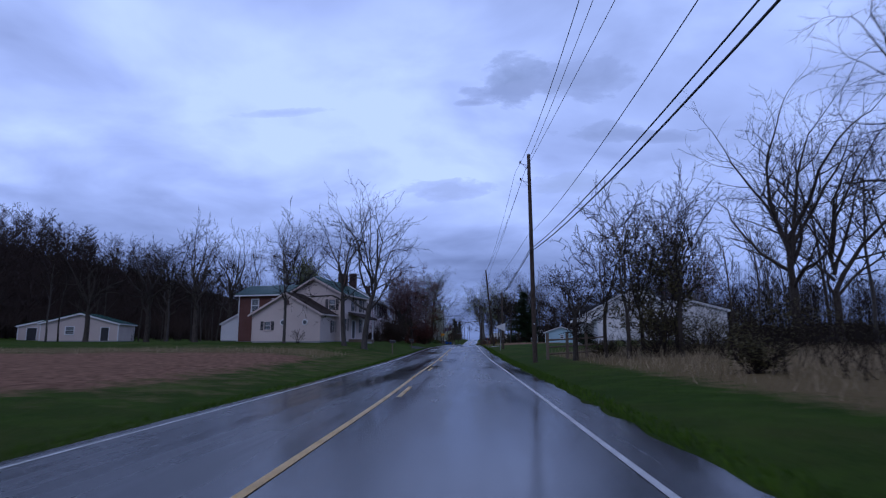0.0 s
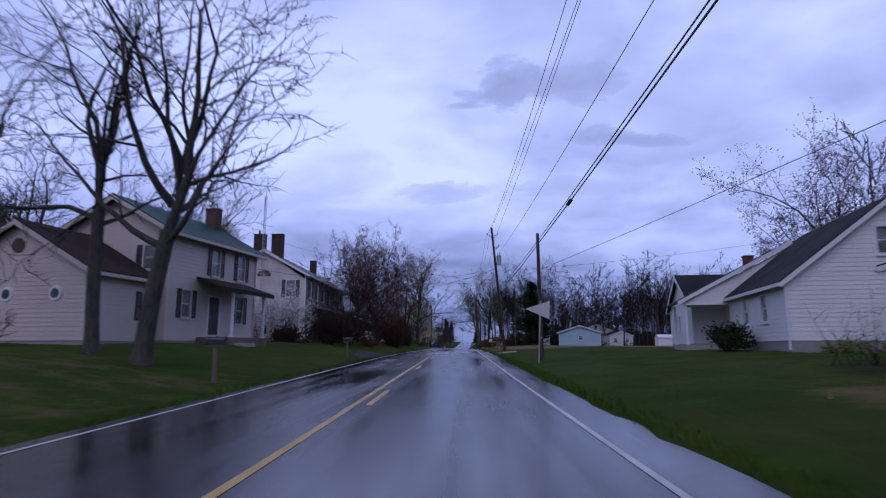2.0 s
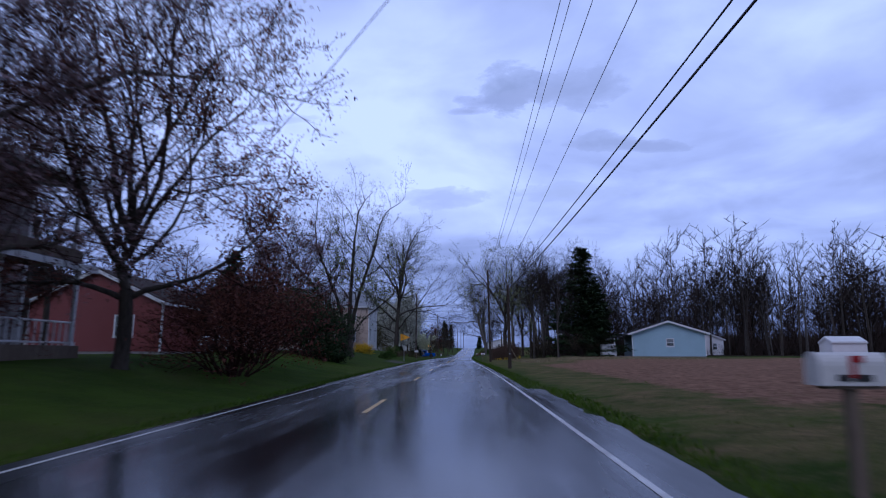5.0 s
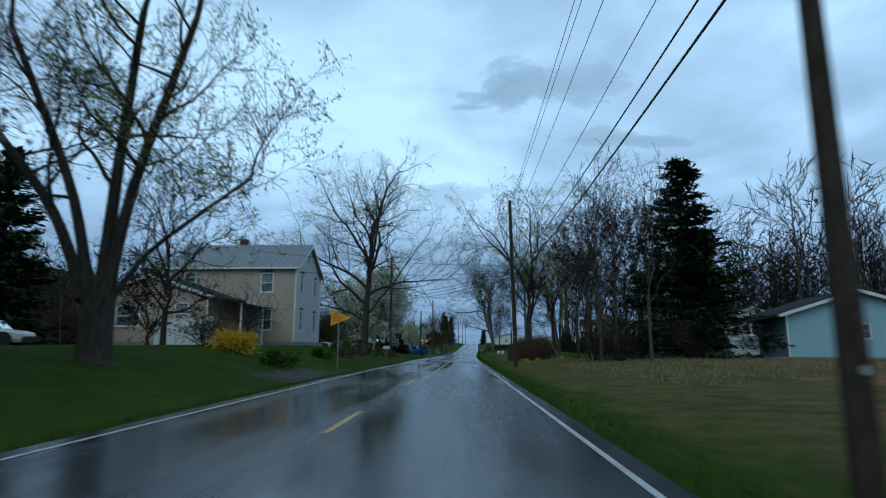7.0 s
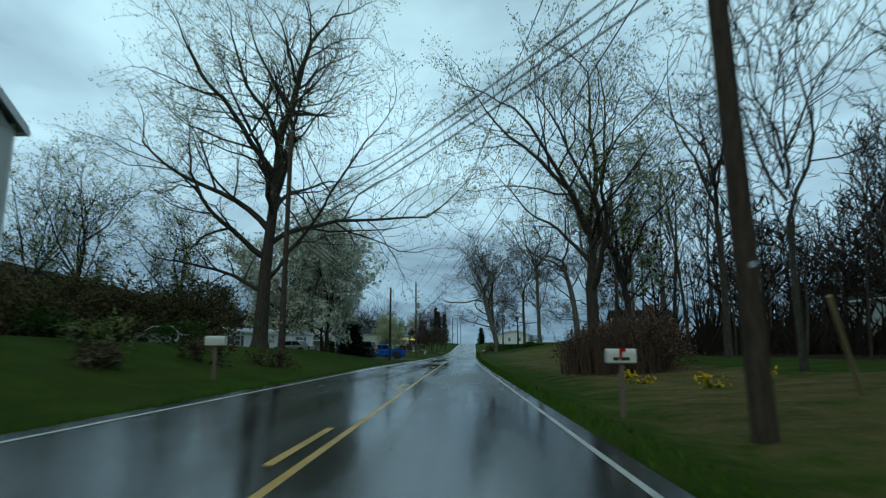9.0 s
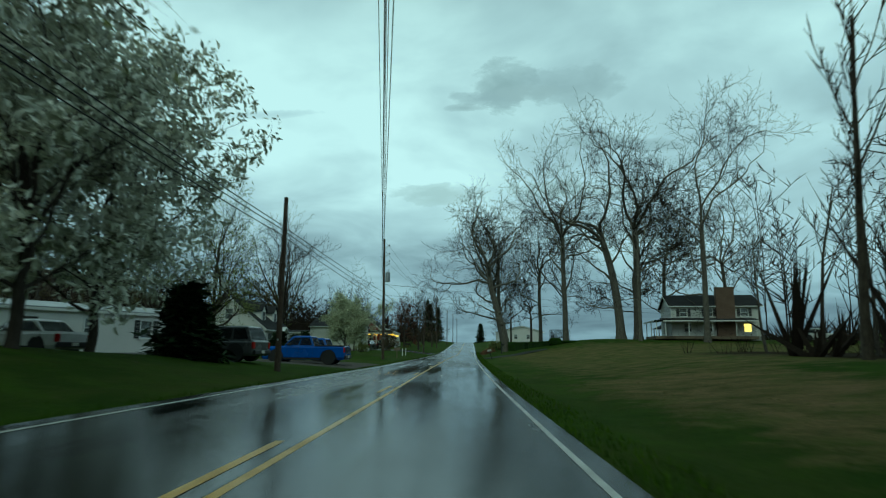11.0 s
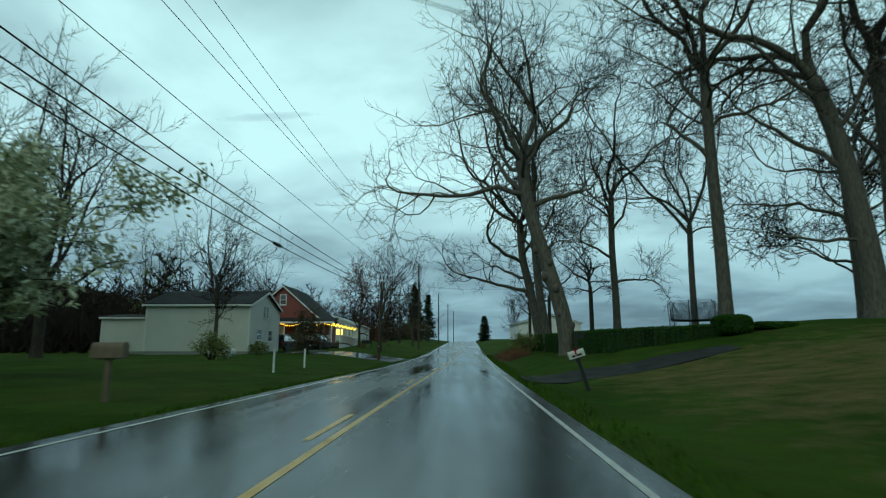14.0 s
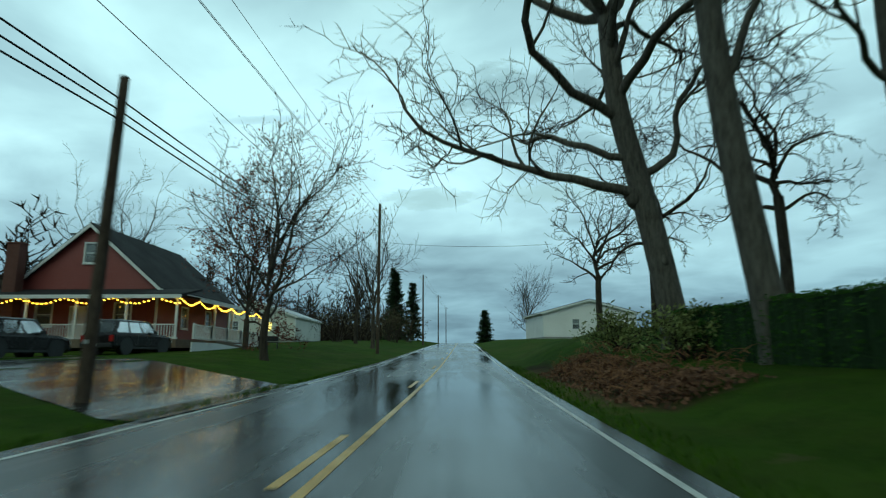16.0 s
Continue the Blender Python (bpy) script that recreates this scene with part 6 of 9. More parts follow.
def pennant(x, y, h, turn, face, label, words, lean=0.0, side=1):
    """A no-passing pennant on a post; side +1 points its tip to its own right."""
    top = thing("pennant_sign", pose(x, y, gz(x, y), 0, 0, turn), label, "road sign")
    bm = bmesh.new()
    for s in (-1, 1):
        box(bm, s * 0.028 - 0.006, s * 0.028 + 0.006, -0.02, 0.02, -0.2, h + 0.45)
    box(bm, -0.03, 0.03, 0.012, 0.02, -0.2, h + 0.45)
    part("post", bm, M["steel"], top)
    bm = bmesh.new()
    o = [(-side * 0.45, h - 0.46), (side * 0.75, h), (-side * 0.45, h + 0.46)]
    prism(bm, o, "y", -0.034, -0.026)
    plate = part("plate", bm, M[face], top)
    if words:
        for k, t in enumerate(words):
            word(plate, t, pose(-side * 0.14, -0.036, h + 0.16 - 0.16 * k, 90), 0.155, "sign_black")
    for zz in (h - 0.2, h + 0.2):
        bm = bmesh.new()
        cyl(bm, (0, -0.042, zz), (0, -0.03, zz), 0.018, 0.018, 6)
        part("bolt", bm, M["steel"], plate)
    top.rotation_euler = Euler((0, radians(lean), radians(turn)))
    return top


pennant(-8.25, 172.4, 2.85, 0, "sign_orange", "orange no-passing pennant sign on a steel post", ("NO", "PASSING", "ZONE"), 0, 1)
pennant(3.36, 69.2, 2.66, 0, "sign_back", "bare metal back of a pennant sign on a post", None, 3, -1)


def mailbox(x, y, turn, label, box_mat="mail_white", h=1.05, flag=True, reflector=False, post="timber", size=1.0, newspaper=False, tilt=0.0):
    top = thing("mailbox", pose(x, y, gz(x, y) - 0.05, 0, tilt, 0) @ pose(0, 0, 0, 0, 0, turn), label, "mailbox", "roadside mailboxes")
    part("post", boxed(-0.05, 0.05, -0.05, 0.05, 0, h, bevel=0.008), M[post], top)
    part("arm", boxed(-0.09, 0.09, -0.26, 0.26, h, h + 0.03), M[post], top)
    bm = bmesh.new()
    w, hh, ln = 0.10 * size, 0.15 * size, 0.26 * size
    o = [(-w, h + 0.03), (w, h + 0.03), (w, h + 0.03 + hh)] + [(w * math.cos(a), h + 0.03 + hh + w * math.sin(a)) for a in [math.pi * k / 10 for k in range(1, 10)]] + [(-w, h + 0.03 + hh)]
    prism(bm, o, "y", -ln, ln)
    b = part("box", bm, M[box_mat], top, smooth=False)
    bm = bmesh.new()
    prism(bm, [(u * 1.05, h + 0.03 + (v - h - 0.03) * 1.03) for u, v in o], "y", -ln - 0.012, -ln)
    part("door", bm, M[box_mat], b)
    if flag:
        bm = boxed(w, w + 0.012, -0.05, 0.0, h + 0.1, h + 0.3)
        box(bm, w, w + 0.012, 0.0, 0.07, h + 0.24, h + 0.3)
        part("flag", bm, M["lamp_red"], b)
    if reflector:
        bm = bmesh.new()
        cyl(bm, (0, -0.07, h * 0.72), (0, -0.052, h * 0.72), 0.045, 0.045, 12)
        part("reflector", bm, M["reflector"], top, "round red reflector")
    if newspaper:
        bm = bmesh.new()
        cyl(bm, (0.14, -0.24, h - 0.1), (0.14, 0.24, h - 0.1), 0.08, 0.08, 10)
        part("newspaper_tube", bm, M["plastic"], top)
    bar_text(b, Matrix.Translation((w + 0.006, 0, 0)) @ pose(0, 0, 0, 0, 0, 90), ((-0.17, -0.06, h + 0.07, h + 0.13), (-0.03, 0.14, h + 0.07, h + 0.13)), "sign_black")
    return top


mailbox(-7.4, 55.8, 90, "dark mailbox on a post at the lawn's edge", "mail_black", 1.05)
mailbox(-7.65, 76.2, 90, "dark mailbox on a thick post beside a drive", "mail_black", 1.0, newspaper=True)
mailbox(2.75, 104.8, -90, "white mailbox on a timber post on the verge", "mail_white", 1.0, size=1.2)
mailbox(2.45, 89.7, -90, "dark mailbox with a pale label on a post", "mail_black", 1.05, size=1.5)
mailbox(1.95, 189.3, -90, "large white mailbox on a timber post", "mail_white", 1.05, size=1.05)
mailbox(-8.6, 195.6, 90, "white mailbox at the edge of a garden", "mail_white", 1.05, size=1.15)
mailbox(-8.15, 286.5, 90, "tall pale timber mailbox on a broad post", "timber", 0.95, size=1.35, post="timber")
mailbox(3.42, 291.7, -90, "white and red mailbox on a leaning dark post", "mail_white", 1.05, size=0.9, post="plastic", tilt=-17)


def reflector_post(x, y):
    top = thing("reflector_post", pose(x, y, gz(x, y) - 0.05), "brown timber post with a round red reflector", "post")
    part("post", boxed(-0.065, 0.065, -0.065, 0.065, 0, 1.0, bevel=0.01), M["timber"], top)
    bm = bmesh.new()
    cyl(bm, (0, 0.0, 0.72), (-0.32, 0.55, 1.04), 0.04, 0.04, 6)
    part("brace", bm, M["timber"], top)
    bm = bmesh.new()
    cyl(bm, (0, -0.075, 0.9), (0, -0.06, 0.9), 0.05, 0.05, 14)
    part("reflector", bm, M["reflector"], top, "round red reflector")


reflector_post(2.75, 88.4)


def marker_post(x, y, h, label, mat="trim"):
    top = thing("marker_post", pose(x, y, gz(x, y) - 0.05), label, "marker post", "white drive markers")
    part("stake", boxed(-0.04, 0.04, -0.04, 0.04, 0, h, bevel=0.008), M[mat], top)
    part("cap", boxed(-0.05, 0.05, -0.05, 0.05, h, h + 0.03), M[mat], top)


marker_post(-8.8, 300.5, 1.1, "thin white marker stake on the lawn")
marker_post(-8.8, 306.0, 1.05, "thin white marker stake on the lawn")


def name_post(x, y):
    top = thing("sign_post", pose(x, y, gz(x, y) - 0.05), "dark timber post with a small hanging sign arm", "sign post")
    part("post", boxed(-0.06, 0.06, -0.06, 0.06, 0, 1.6, bevel=0.01), M["plastic"], top)
    bm = bmesh.new()
    cyl(bm, (0, 0, 1.46), (0.42, 0, 1.46), 0.025, 0.025, 6)
    arm = part("arm", bm, M["plastic"], top)
    part("plate", boxed(0.1, 0.42, -0.015, 0.015, 1.24, 1.43), M["plastic"], arm)


name_post(5.5, 303.8)


def trampoline(x, y):
    z = gz(x, y)
    top = thing("trampoline", pose(x, y, z), "round trampoline with a dark safety net on the rise", "trampoline")
    r, h = 1.5, 0.7
    for k in range(6):
        a = k * math.pi / 3
        bm = bmesh.new()
        cyl(bm, (r * math.cos(a), r * math.sin(a), 0), (r * math.cos(a), r * math.sin(a), h), 0.03, 0.03, 6)
        part("leg", bm, M["steel"], top)
        bm = bmesh.new()
        cyl(bm, (r * 1.08 * math.cos(a), r * 1.08 * math.sin(a), 0.2), (r * 1.16 * math.cos(a), r * 1.16 * math.sin(a), 1.75), 0.03, 0.03, 6)
        cyl(bm, (r * 1.16 * math.cos(a), r * 1.16 * math.sin(a), 1.75), (r * math.cos(a), r * math.sin(a), 2.05), 0.03, 0.03, 6)
        part("net_pole", bm, M["plastic"], top)
    bm = bmesh.new()
    bmesh.ops.create_cone(bm, cap_ends=True, segments=32, radius1=r, radius2=r, depth=0.05, matrix=Matrix.Translation((0, 0, h)))
    part("mat", bm, M["net"], top)
    n = 170
    v, f = [], []
    for k in range(n):
        a = 2 * math.pi * k / n
        p = (r * math.cos(a), r * math.sin(a))
        tube(v, f, [(p[0], p[1], h), (p[0], p[1], 2.02)], [0.008, 0.008], 3)
    for j in range(19):
        zz = h + 1.32 * j / 18
        pts = [(r * math.cos(2 * math.pi * k / 32), r * math.sin(2 * math.pi * k / 32), zz) for k in range(33)]
        tube(v, f, pts, [0.013] * 33, 3)
    raw("net", v, f, M["net"], top)


trampoline(16.0, 315.2)


def pavilion(x, y):
    top = thing("garden_shelter", pose(x, y, gz(x, y)), "small open garden shelter with a dark roof", "garden shelter")
    for sx in (-1, 1):
        for sy in (-1, 1):
            part("post", boxed(sx * 1.3 - 0.06, sx * 1.3 + 0.06, sy * 1.3 - 0.06, sy * 1.3 + 0.06, 0, 2.2), M["timber"], top)
    bm = bmesh.new()
    bmesh.ops.create_cone(bm, cap_ends=True, segments=4, radius1=2.3, radius2=0.1, depth=0.9, matrix=Matrix.Translation((0, 0, 2.6)) @ pose(0, 0, 0, 0, 0, 45))
    part("roof", bm, M["roof_dark"], top)


pavilion(35.4, 321.5)


def wood_fence(x0, y0, x1, y1, label, h=1.5, n=4):
    f = thing("rail_fence", pose(0, 0, 0), label, "fence")
    for i in range(n + 1):
        t = i / n
        x, y = x0 + (x1 - x0) * t, y0 + (y1 - y0) * t
        z = gz(x, y)
        part("post", boxed(x - 0.09, x + 0.09, y - 0.09, y + 0.09, z - 0.3, z + h, bevel=0.015), M["timber"], f)
        if i < n:
            xb, yb = x0 + (x1 - x0) * (i + 1) / n, y0 + (y1 - y0) * (i + 1) / n
            for zz in (0.35, 0.8, 1.25):
                bm = bmesh.new()
                cyl(bm, (x, y, z + zz), (xb, yb, gz(xb, yb) + zz), 0.06, 0.05, 6)
                part("rail", bm, M["timber"], f)


wood_fence(4.95, 39.0, 9.0, 40.6, "dark weathered rail fence overgrown with brush", 1.7, 3)


def planter(x, y):
    top = thing("picnic_bench", at_ground(x, y, 20), "dark timber garden bench on the lawn", "bench")
    part("seat", boxed(-0.7, 0.7, -0.2, 0.2, 0.40, 0.46, bevel=0.01), M["plastic"], top)
    part("backrest", boxed(-0.7, 0.7, 0.18, 0.24, 0.5, 0.85, bevel=0.01), M["plastic"], top)
    for sx in (-0.6, 0.6):
        part("leg", boxed(sx - 0.04, sx + 0.04, -0.18, 0.22, 0, 0.40), M["plastic"], top)


planter(-12.5, 353.5)
planter(-24.0, 246.0)


def propane_tank(x, y):
    top = thing("propane_tank", at_ground(x, y, 10), "white horizontal propane tank on the lawn", "tank")
    bm = bmesh.new()
    cyl(bm, (-0.8, 0, 0.42), (0.8, 0, 0.42), 0.3, 0.3, 16)
    for s in (-1, 1):
        cyl(bm, (s * 0.8, 0, 0.42), (s * 1.0, 0, 0.42), 0.3, 0.14, 16)
    part("tank", bm, M["white_vinyl"], top, smooth=True)
    for s in (-0.5, 0.5):
        part("foot", boxed(s - 0.08, s + 0.08, -0.2, 0.2, 0, 0.16), M["concrete"], top)


propane_tank(-16.5, 313.7)


# drives
def slab(name, pts, material, label, lift=0.02, thick=0.15, cut=6):
    """A paved drive from four corners, laid over the ground."""
    a, b, c, d = [Vector((*p, 0)) for p in pts]
    verts, faces = [], []
    for i in range(cut + 1):
        for j in range(cut + 1):
            p = a.lerp(b, i / cut).lerp(d.lerp(c, i / cut), j / cut)
            verts.append((p.x, p.y, gz(p.x, p.y) + lift))
    k = cut + 1
    for i in range(cut):
        for j in range(cut):
            q = i * k + j
            faces.append((q, q + k, q + k + 1, q + 1))
    n = len(verts)
    rim = [i for i in range(k)] + [i * k + cut for i in range(1, k)] + [cut * k + j for j in range(cut - 1, -1, -1)] + [i * k for i in range(cut - 1, 0, -1)]
    for i in rim:
        x, y, z = verts[i]
        verts.append((x, y, z - thick))
    m = len(rim)
    for i in range(m):
        faces.append((rim[i], rim[(i + 1) % m], n + (i + 1) % m, n + i))
    ob = raw(name, verts, faces, material)
    return tagged(ob, label, "driveway", "driveways", "structure")


slab("driveway", ((-4.75, 322.2), (-4.3, 331.0), (-19.0, 341.5), (-19.0, 332.5)), M["asphalt"], "wet asphalt driveway to the red house", cut=12)
slab("driveway", ((2.05, 294.6), (2.15, 299.9), (11.5, 300.4), (11.5, 299.0)), M["drive_dark"], "dark wet driveway climbing the bank", 0.03, cut=12)
slab("driveway", ((1.6, 91.6), (1.7, 94.6), (4.6, 95.0), (4.2, 92.2)), M["concrete"], "pale concrete drive across the verge", 0.03, cut=10)
slab("driveway", ((-6.1, 76.0), (-6.15, 91.6), (-9.6, 91.0), (-7.9, 79.6)), M["drive_dark"], "wet dark pull-off beside a lawn", 0.02, cut=12)


def hedge():
    """Clipped hedge along the top of the bank."""
    rng = random.Random(21)
    v, f = [], []
    path = [(8.0, 332.5), (8.0, 322.0), (8.0, 309.0), (8.3, 305.6), (9.4, 304.4), (12.8, 304.2)]
    total = []
    for (ax, ay), (bx, by) in zip(path[:-1], path[1:]):
        n = max(1, int(math.hypot(bx - ax, by - ay) / 0.05))
        total += [(ax + (bx - ax) * i / n, ay + (by - ay) * i / n) for i in range(n)]
    half = 0.85
    core_v, core_f = [], []

    def crest(px, py):
        """Height of the clipped top."""
        return 3.34 + 0.0148 * max(0.0, py - 304.4) + 0.05 * max(0.0, px - 8.4) + 0.025 * math.sin(px * 2.1 + py * 1.3)

    for px, py in total:
        z, t = crest(px, py), gz(px - 0.5, py)
        for _ in range(50):
            ang = rng.uniform(0, 6.28)
            if rng.random() < 0.4:
                rr, zz = half * math.sqrt(rng.random()), z + rng.gauss(0, 0.03)
            else:
                rr, zz = half * rng.uniform(0.86, 1.06), rng.uniform(t, z)
                rr -= 0.12 * max(0.0, (zz - z + 0.2) / 0.2)
            c = Vector((px + rr * math.cos(ang), py + rr * math.sin(ang), zz))
            d = Vector((rng.gauss(0, 1), rng.gauss(0, 1), rng.gauss(0, 1))).normalized()
            o = d.orthogonal().normalized()
            s = rng.uniform(0.035, 0.065)
            k = len(v)
            v += [tuple(c - d * s), tuple(c + o * s * 0.6), tuple(c + d * s), tuple(c - o * s * 0.6)]
            f += [(k, k + 1, k + 2, k + 3)]
    # solid core; its darker green stands in for the hedge's shaded inside
    for px, py in total:
        k = len(core_v)
        for a in range(8):
            an = a * math.pi / 4
            for zz in (gz(px - 0.5, py) - 0.5, crest(px, py) - 0.08):
                core_v.append((px + 0.62 * math.cos(an), py + 0.62 * math.sin(an), zz))
        for a in range(8):
            b = (a + 1) % 8
            core_f.append((k + 2 * a, k + 2 * b, k + 2 * b + 1, k + 2 * a + 1))
        core_f.append(tuple(k + 2 * a + 1 for a in range(8)))
    top = thing("hedge", Matrix.Identity(4), "long clipped dark green hedge on the bank", "hedge")
    raw("dark_core", core_v, core_f, M["evergreen"], top)
    tagged(raw("leaves", v, f, M["hedge"], top), kind="stuff")


hedge()


def clipped_bush(x, y, w, d, top_z, seed):
    """A rounded clipped evergreen bush: a dense skin of leaves over a dark core."""
    rng = random.Random(seed)
    z0 = gz(x, y) - 0.1
    h = top_z - z0
    top = thing("clipped_bush", pose(x, y, z0), "rounded clipped evergreen bush at the hedge's end", "bush", "clipped bushes")

    def skin(az, el, k):
        c = [math.copysign(abs(q) ** 0.55, q) for q in (math.cos(az) * math.cos(el), math.sin(az) * math.cos(el), math.sin(el))]
        return Vector((c[0] * w / 2 * k, c[1] * d / 2 * k, h / 2 + c[2] * h / 2 * k))

    v, f = [], []
    for _ in range(5200):
        p = skin(rng.uniform(0, 6.283), math.asin(rng.uniform(-0.95, 1.0)), rng.uniform(0.95, 1.03))
        a = Vector((rng.gauss(0, 1), rng.gauss(0, 1), rng.gauss(0, 1))).normalized()
        b = a.orthogonal() * 0.6
        q, k = rng.uniform(0.04, 0.075), len(v)
        v += [tuple(p - a * q), tuple(p + b * q), tuple(p + a * q), tuple(p - b * q)]
        f.append((k, k + 1, k + 2, k + 3))
    tagged(raw("leaves", v, f, M["hedge"], top), kind="stuff")
    # solid shell whose dark colour gives the leaf gaps their shade
    bm = bmesh.new()
    bmesh.ops.create_icosphere(bm, subdivisions=3, radius=1.0)
    for q in bm.verts:
        q.co = skin(math.atan2(q.co.y, q.co.x), math.asin(max(-1.0, min(1.0, q.co.z))), 0.94)
    part("dark_core", bm, M["evergreen"], top)


clipped_bush(13.4, 303.9, 1.7, 1.6, 4.05, 31)
clipped_bush(15.5, 304.1, 2.2, 1.7, 3.7, 32)


def root_pile():
    """Tangle of dug-out roots, dry stems and earth at the foot of the bank."""
    rng = random.Random(5)
    top = thing("brush_pile", at_ground(4.6, 331.0), "reddish-brown heap of dead brush and roots on the bank", "brush pile")
    v, f = [], []
    for _ in range(700):
        y = rng.uniform(-6.5, 5.5)
        x = rng.uniform(-0.9, 1.3)
        zb = gz(4.6 + x, 331 + y) - gz(4.6, 331.0)
        a = Vector((rng.gauss(0, 1), rng.gauss(0, 1), rng.uniform(-0.1, 0.9))).normalized()
        ln = rng.uniform(0.15, 0.5)
        p = Vector((x, y, zb + rng.uniform(0, 0.6)))
        q = p + a * ln
        mid = p.lerp(q, 0.5) + Vector((rng.gauss(0, 0.06), rng.gauss(0, 0.06), 0.05))
        r = rng.choice((0.006, 0.008, 0.012, 0.018))
        tube(v, f, [tuple(p), tuple(mid), tuple(q)], [r, r * 0.8, r * 0.4], 3)
    tagged(raw("dry_growth", v, f, M["straw_red"], top), kind="stuff")
    v, f = [], []
    for _ in range(6000):
        y = rng.uniform(-7.0, 6.0)
        x = max(-1.1, min(1.4, rng.gauss(0.15, 0.55)))
        zb = gz(4.6 + x, 331 + y) - gz(4.6, 331.0)
        k = max(0.0, 1 - (x / 1.3) ** 2) * (0.6 + 0.4 * math.sin(y * 1.7))
        c = Vector((x, y, zb + rng.uniform(0.0, 1.0) * 0.5 * k + 0.02))
        a = Vector((rng.gauss(0, 1), rng.gauss(0, 1), rng.gauss(0, 0.5))).normalized()
        b = a.orthogonal().normalized()
        q = rng.uniform(0.03, 0.08)
        n = len(v)
        v += [tuple(c - a * q), tuple(c + b * q * 0.7), tuple(c + a * q), tuple(c - b * q * 0.7 + Vector((0, 0, 0.02)))]
        f += [(n, n + 1, n + 2), (n, n + 2, n + 3)]
    tagged(raw("leaf_litter_heap", v, f, M["leaf_litter"], top), kind="stuff")


root_pile()

# ---- parked vehicles ----
def wheel(parent, x, y, r, w, side):
    bm = bmesh.new()
    prof = [(0.62, -0.5), (0.9, -0.5), (0.985, -0.42), (1.0, -0.2), (1.0, 0.2), (0.985, 0.42), (0.9, 0.5), (0.62, 0.5)]
    n = 24
    rings = []
    for i in range(n):
        a = 2 * math.pi * i / n
        rings.append([bm.verts.new((r * k * math.cos(a), v * w, r * k * math.sin(a))) for k, v in prof])
    for i in range(n):
        p, q = rings[i], rings[(i + 1) % n]
        for j in range(len(prof) - 1):
            bm.faces.new((p[j], p[j + 1], q[j + 1], q[j]))
    bm.transform(Matrix.Translation((x, y, r)))
    tyre = part("wheel", bm, M["rubber"], parent, "black rubber tyre", True)
    bm = bmesh.new()
    face = side * w * 0.36
    cyl(bm, (x, y, r), (x, y + face, r), r * 0.62, r * 0.60, 24)
    cyl(bm, (x, y + face, r), (x, y + face * 1.25, r), r * 0.16, r * 0.12, 12)
    part("rim_dish", bm, M["plastic"], tyre)
    bm = bmesh.new()
    for k in range(6):
        a = 2 * math.pi * k / 6
        d = Vector((math.cos(a), 0, math.sin(a)))
        c = Vector((x, y + face * 1.04, r))
        cyl(bm, c + d * r * 0.1, c + d * r * 0.60, r * 0.075, r * 0.10, 6)
    part("spokes", bm, M["alloy"], tyre)


def loft(bm, sections):
    """Closed shell through equal cross-sections, each a list of points."""
    rows = [[bm.verts.new(p) for p in s] for s in sections]
    n = len(rows[0])
    for a, b in zip(rows[:-1], rows[1:]):
        for i in range(n):
            bm.faces.new((a[i], a[(i + 1) % n], b[(i + 1) % n], b[i]))
    bm.faces.new(rows[0][::-1])
    bm.faces.new(rows[-1])
    bmesh.ops.recalc_face_normals(bm, faces=bm.faces)


def car_section(x, half, z0, z1, round_=0.12, tuck=0.9):
    """A rounded cross-section of the lower body at x along the car."""
    c = round_
    return [(x, -half * tuck, z0), (x, half * tuck, z0), (x, half, z0 + c * 1.4), (x, half, z1 - c), (x, half - c * 0.8, z1), (x, -half + c * 0.8, z1), (x, -half, z1 - c), (x, -half, z0 + c * 1.4)]


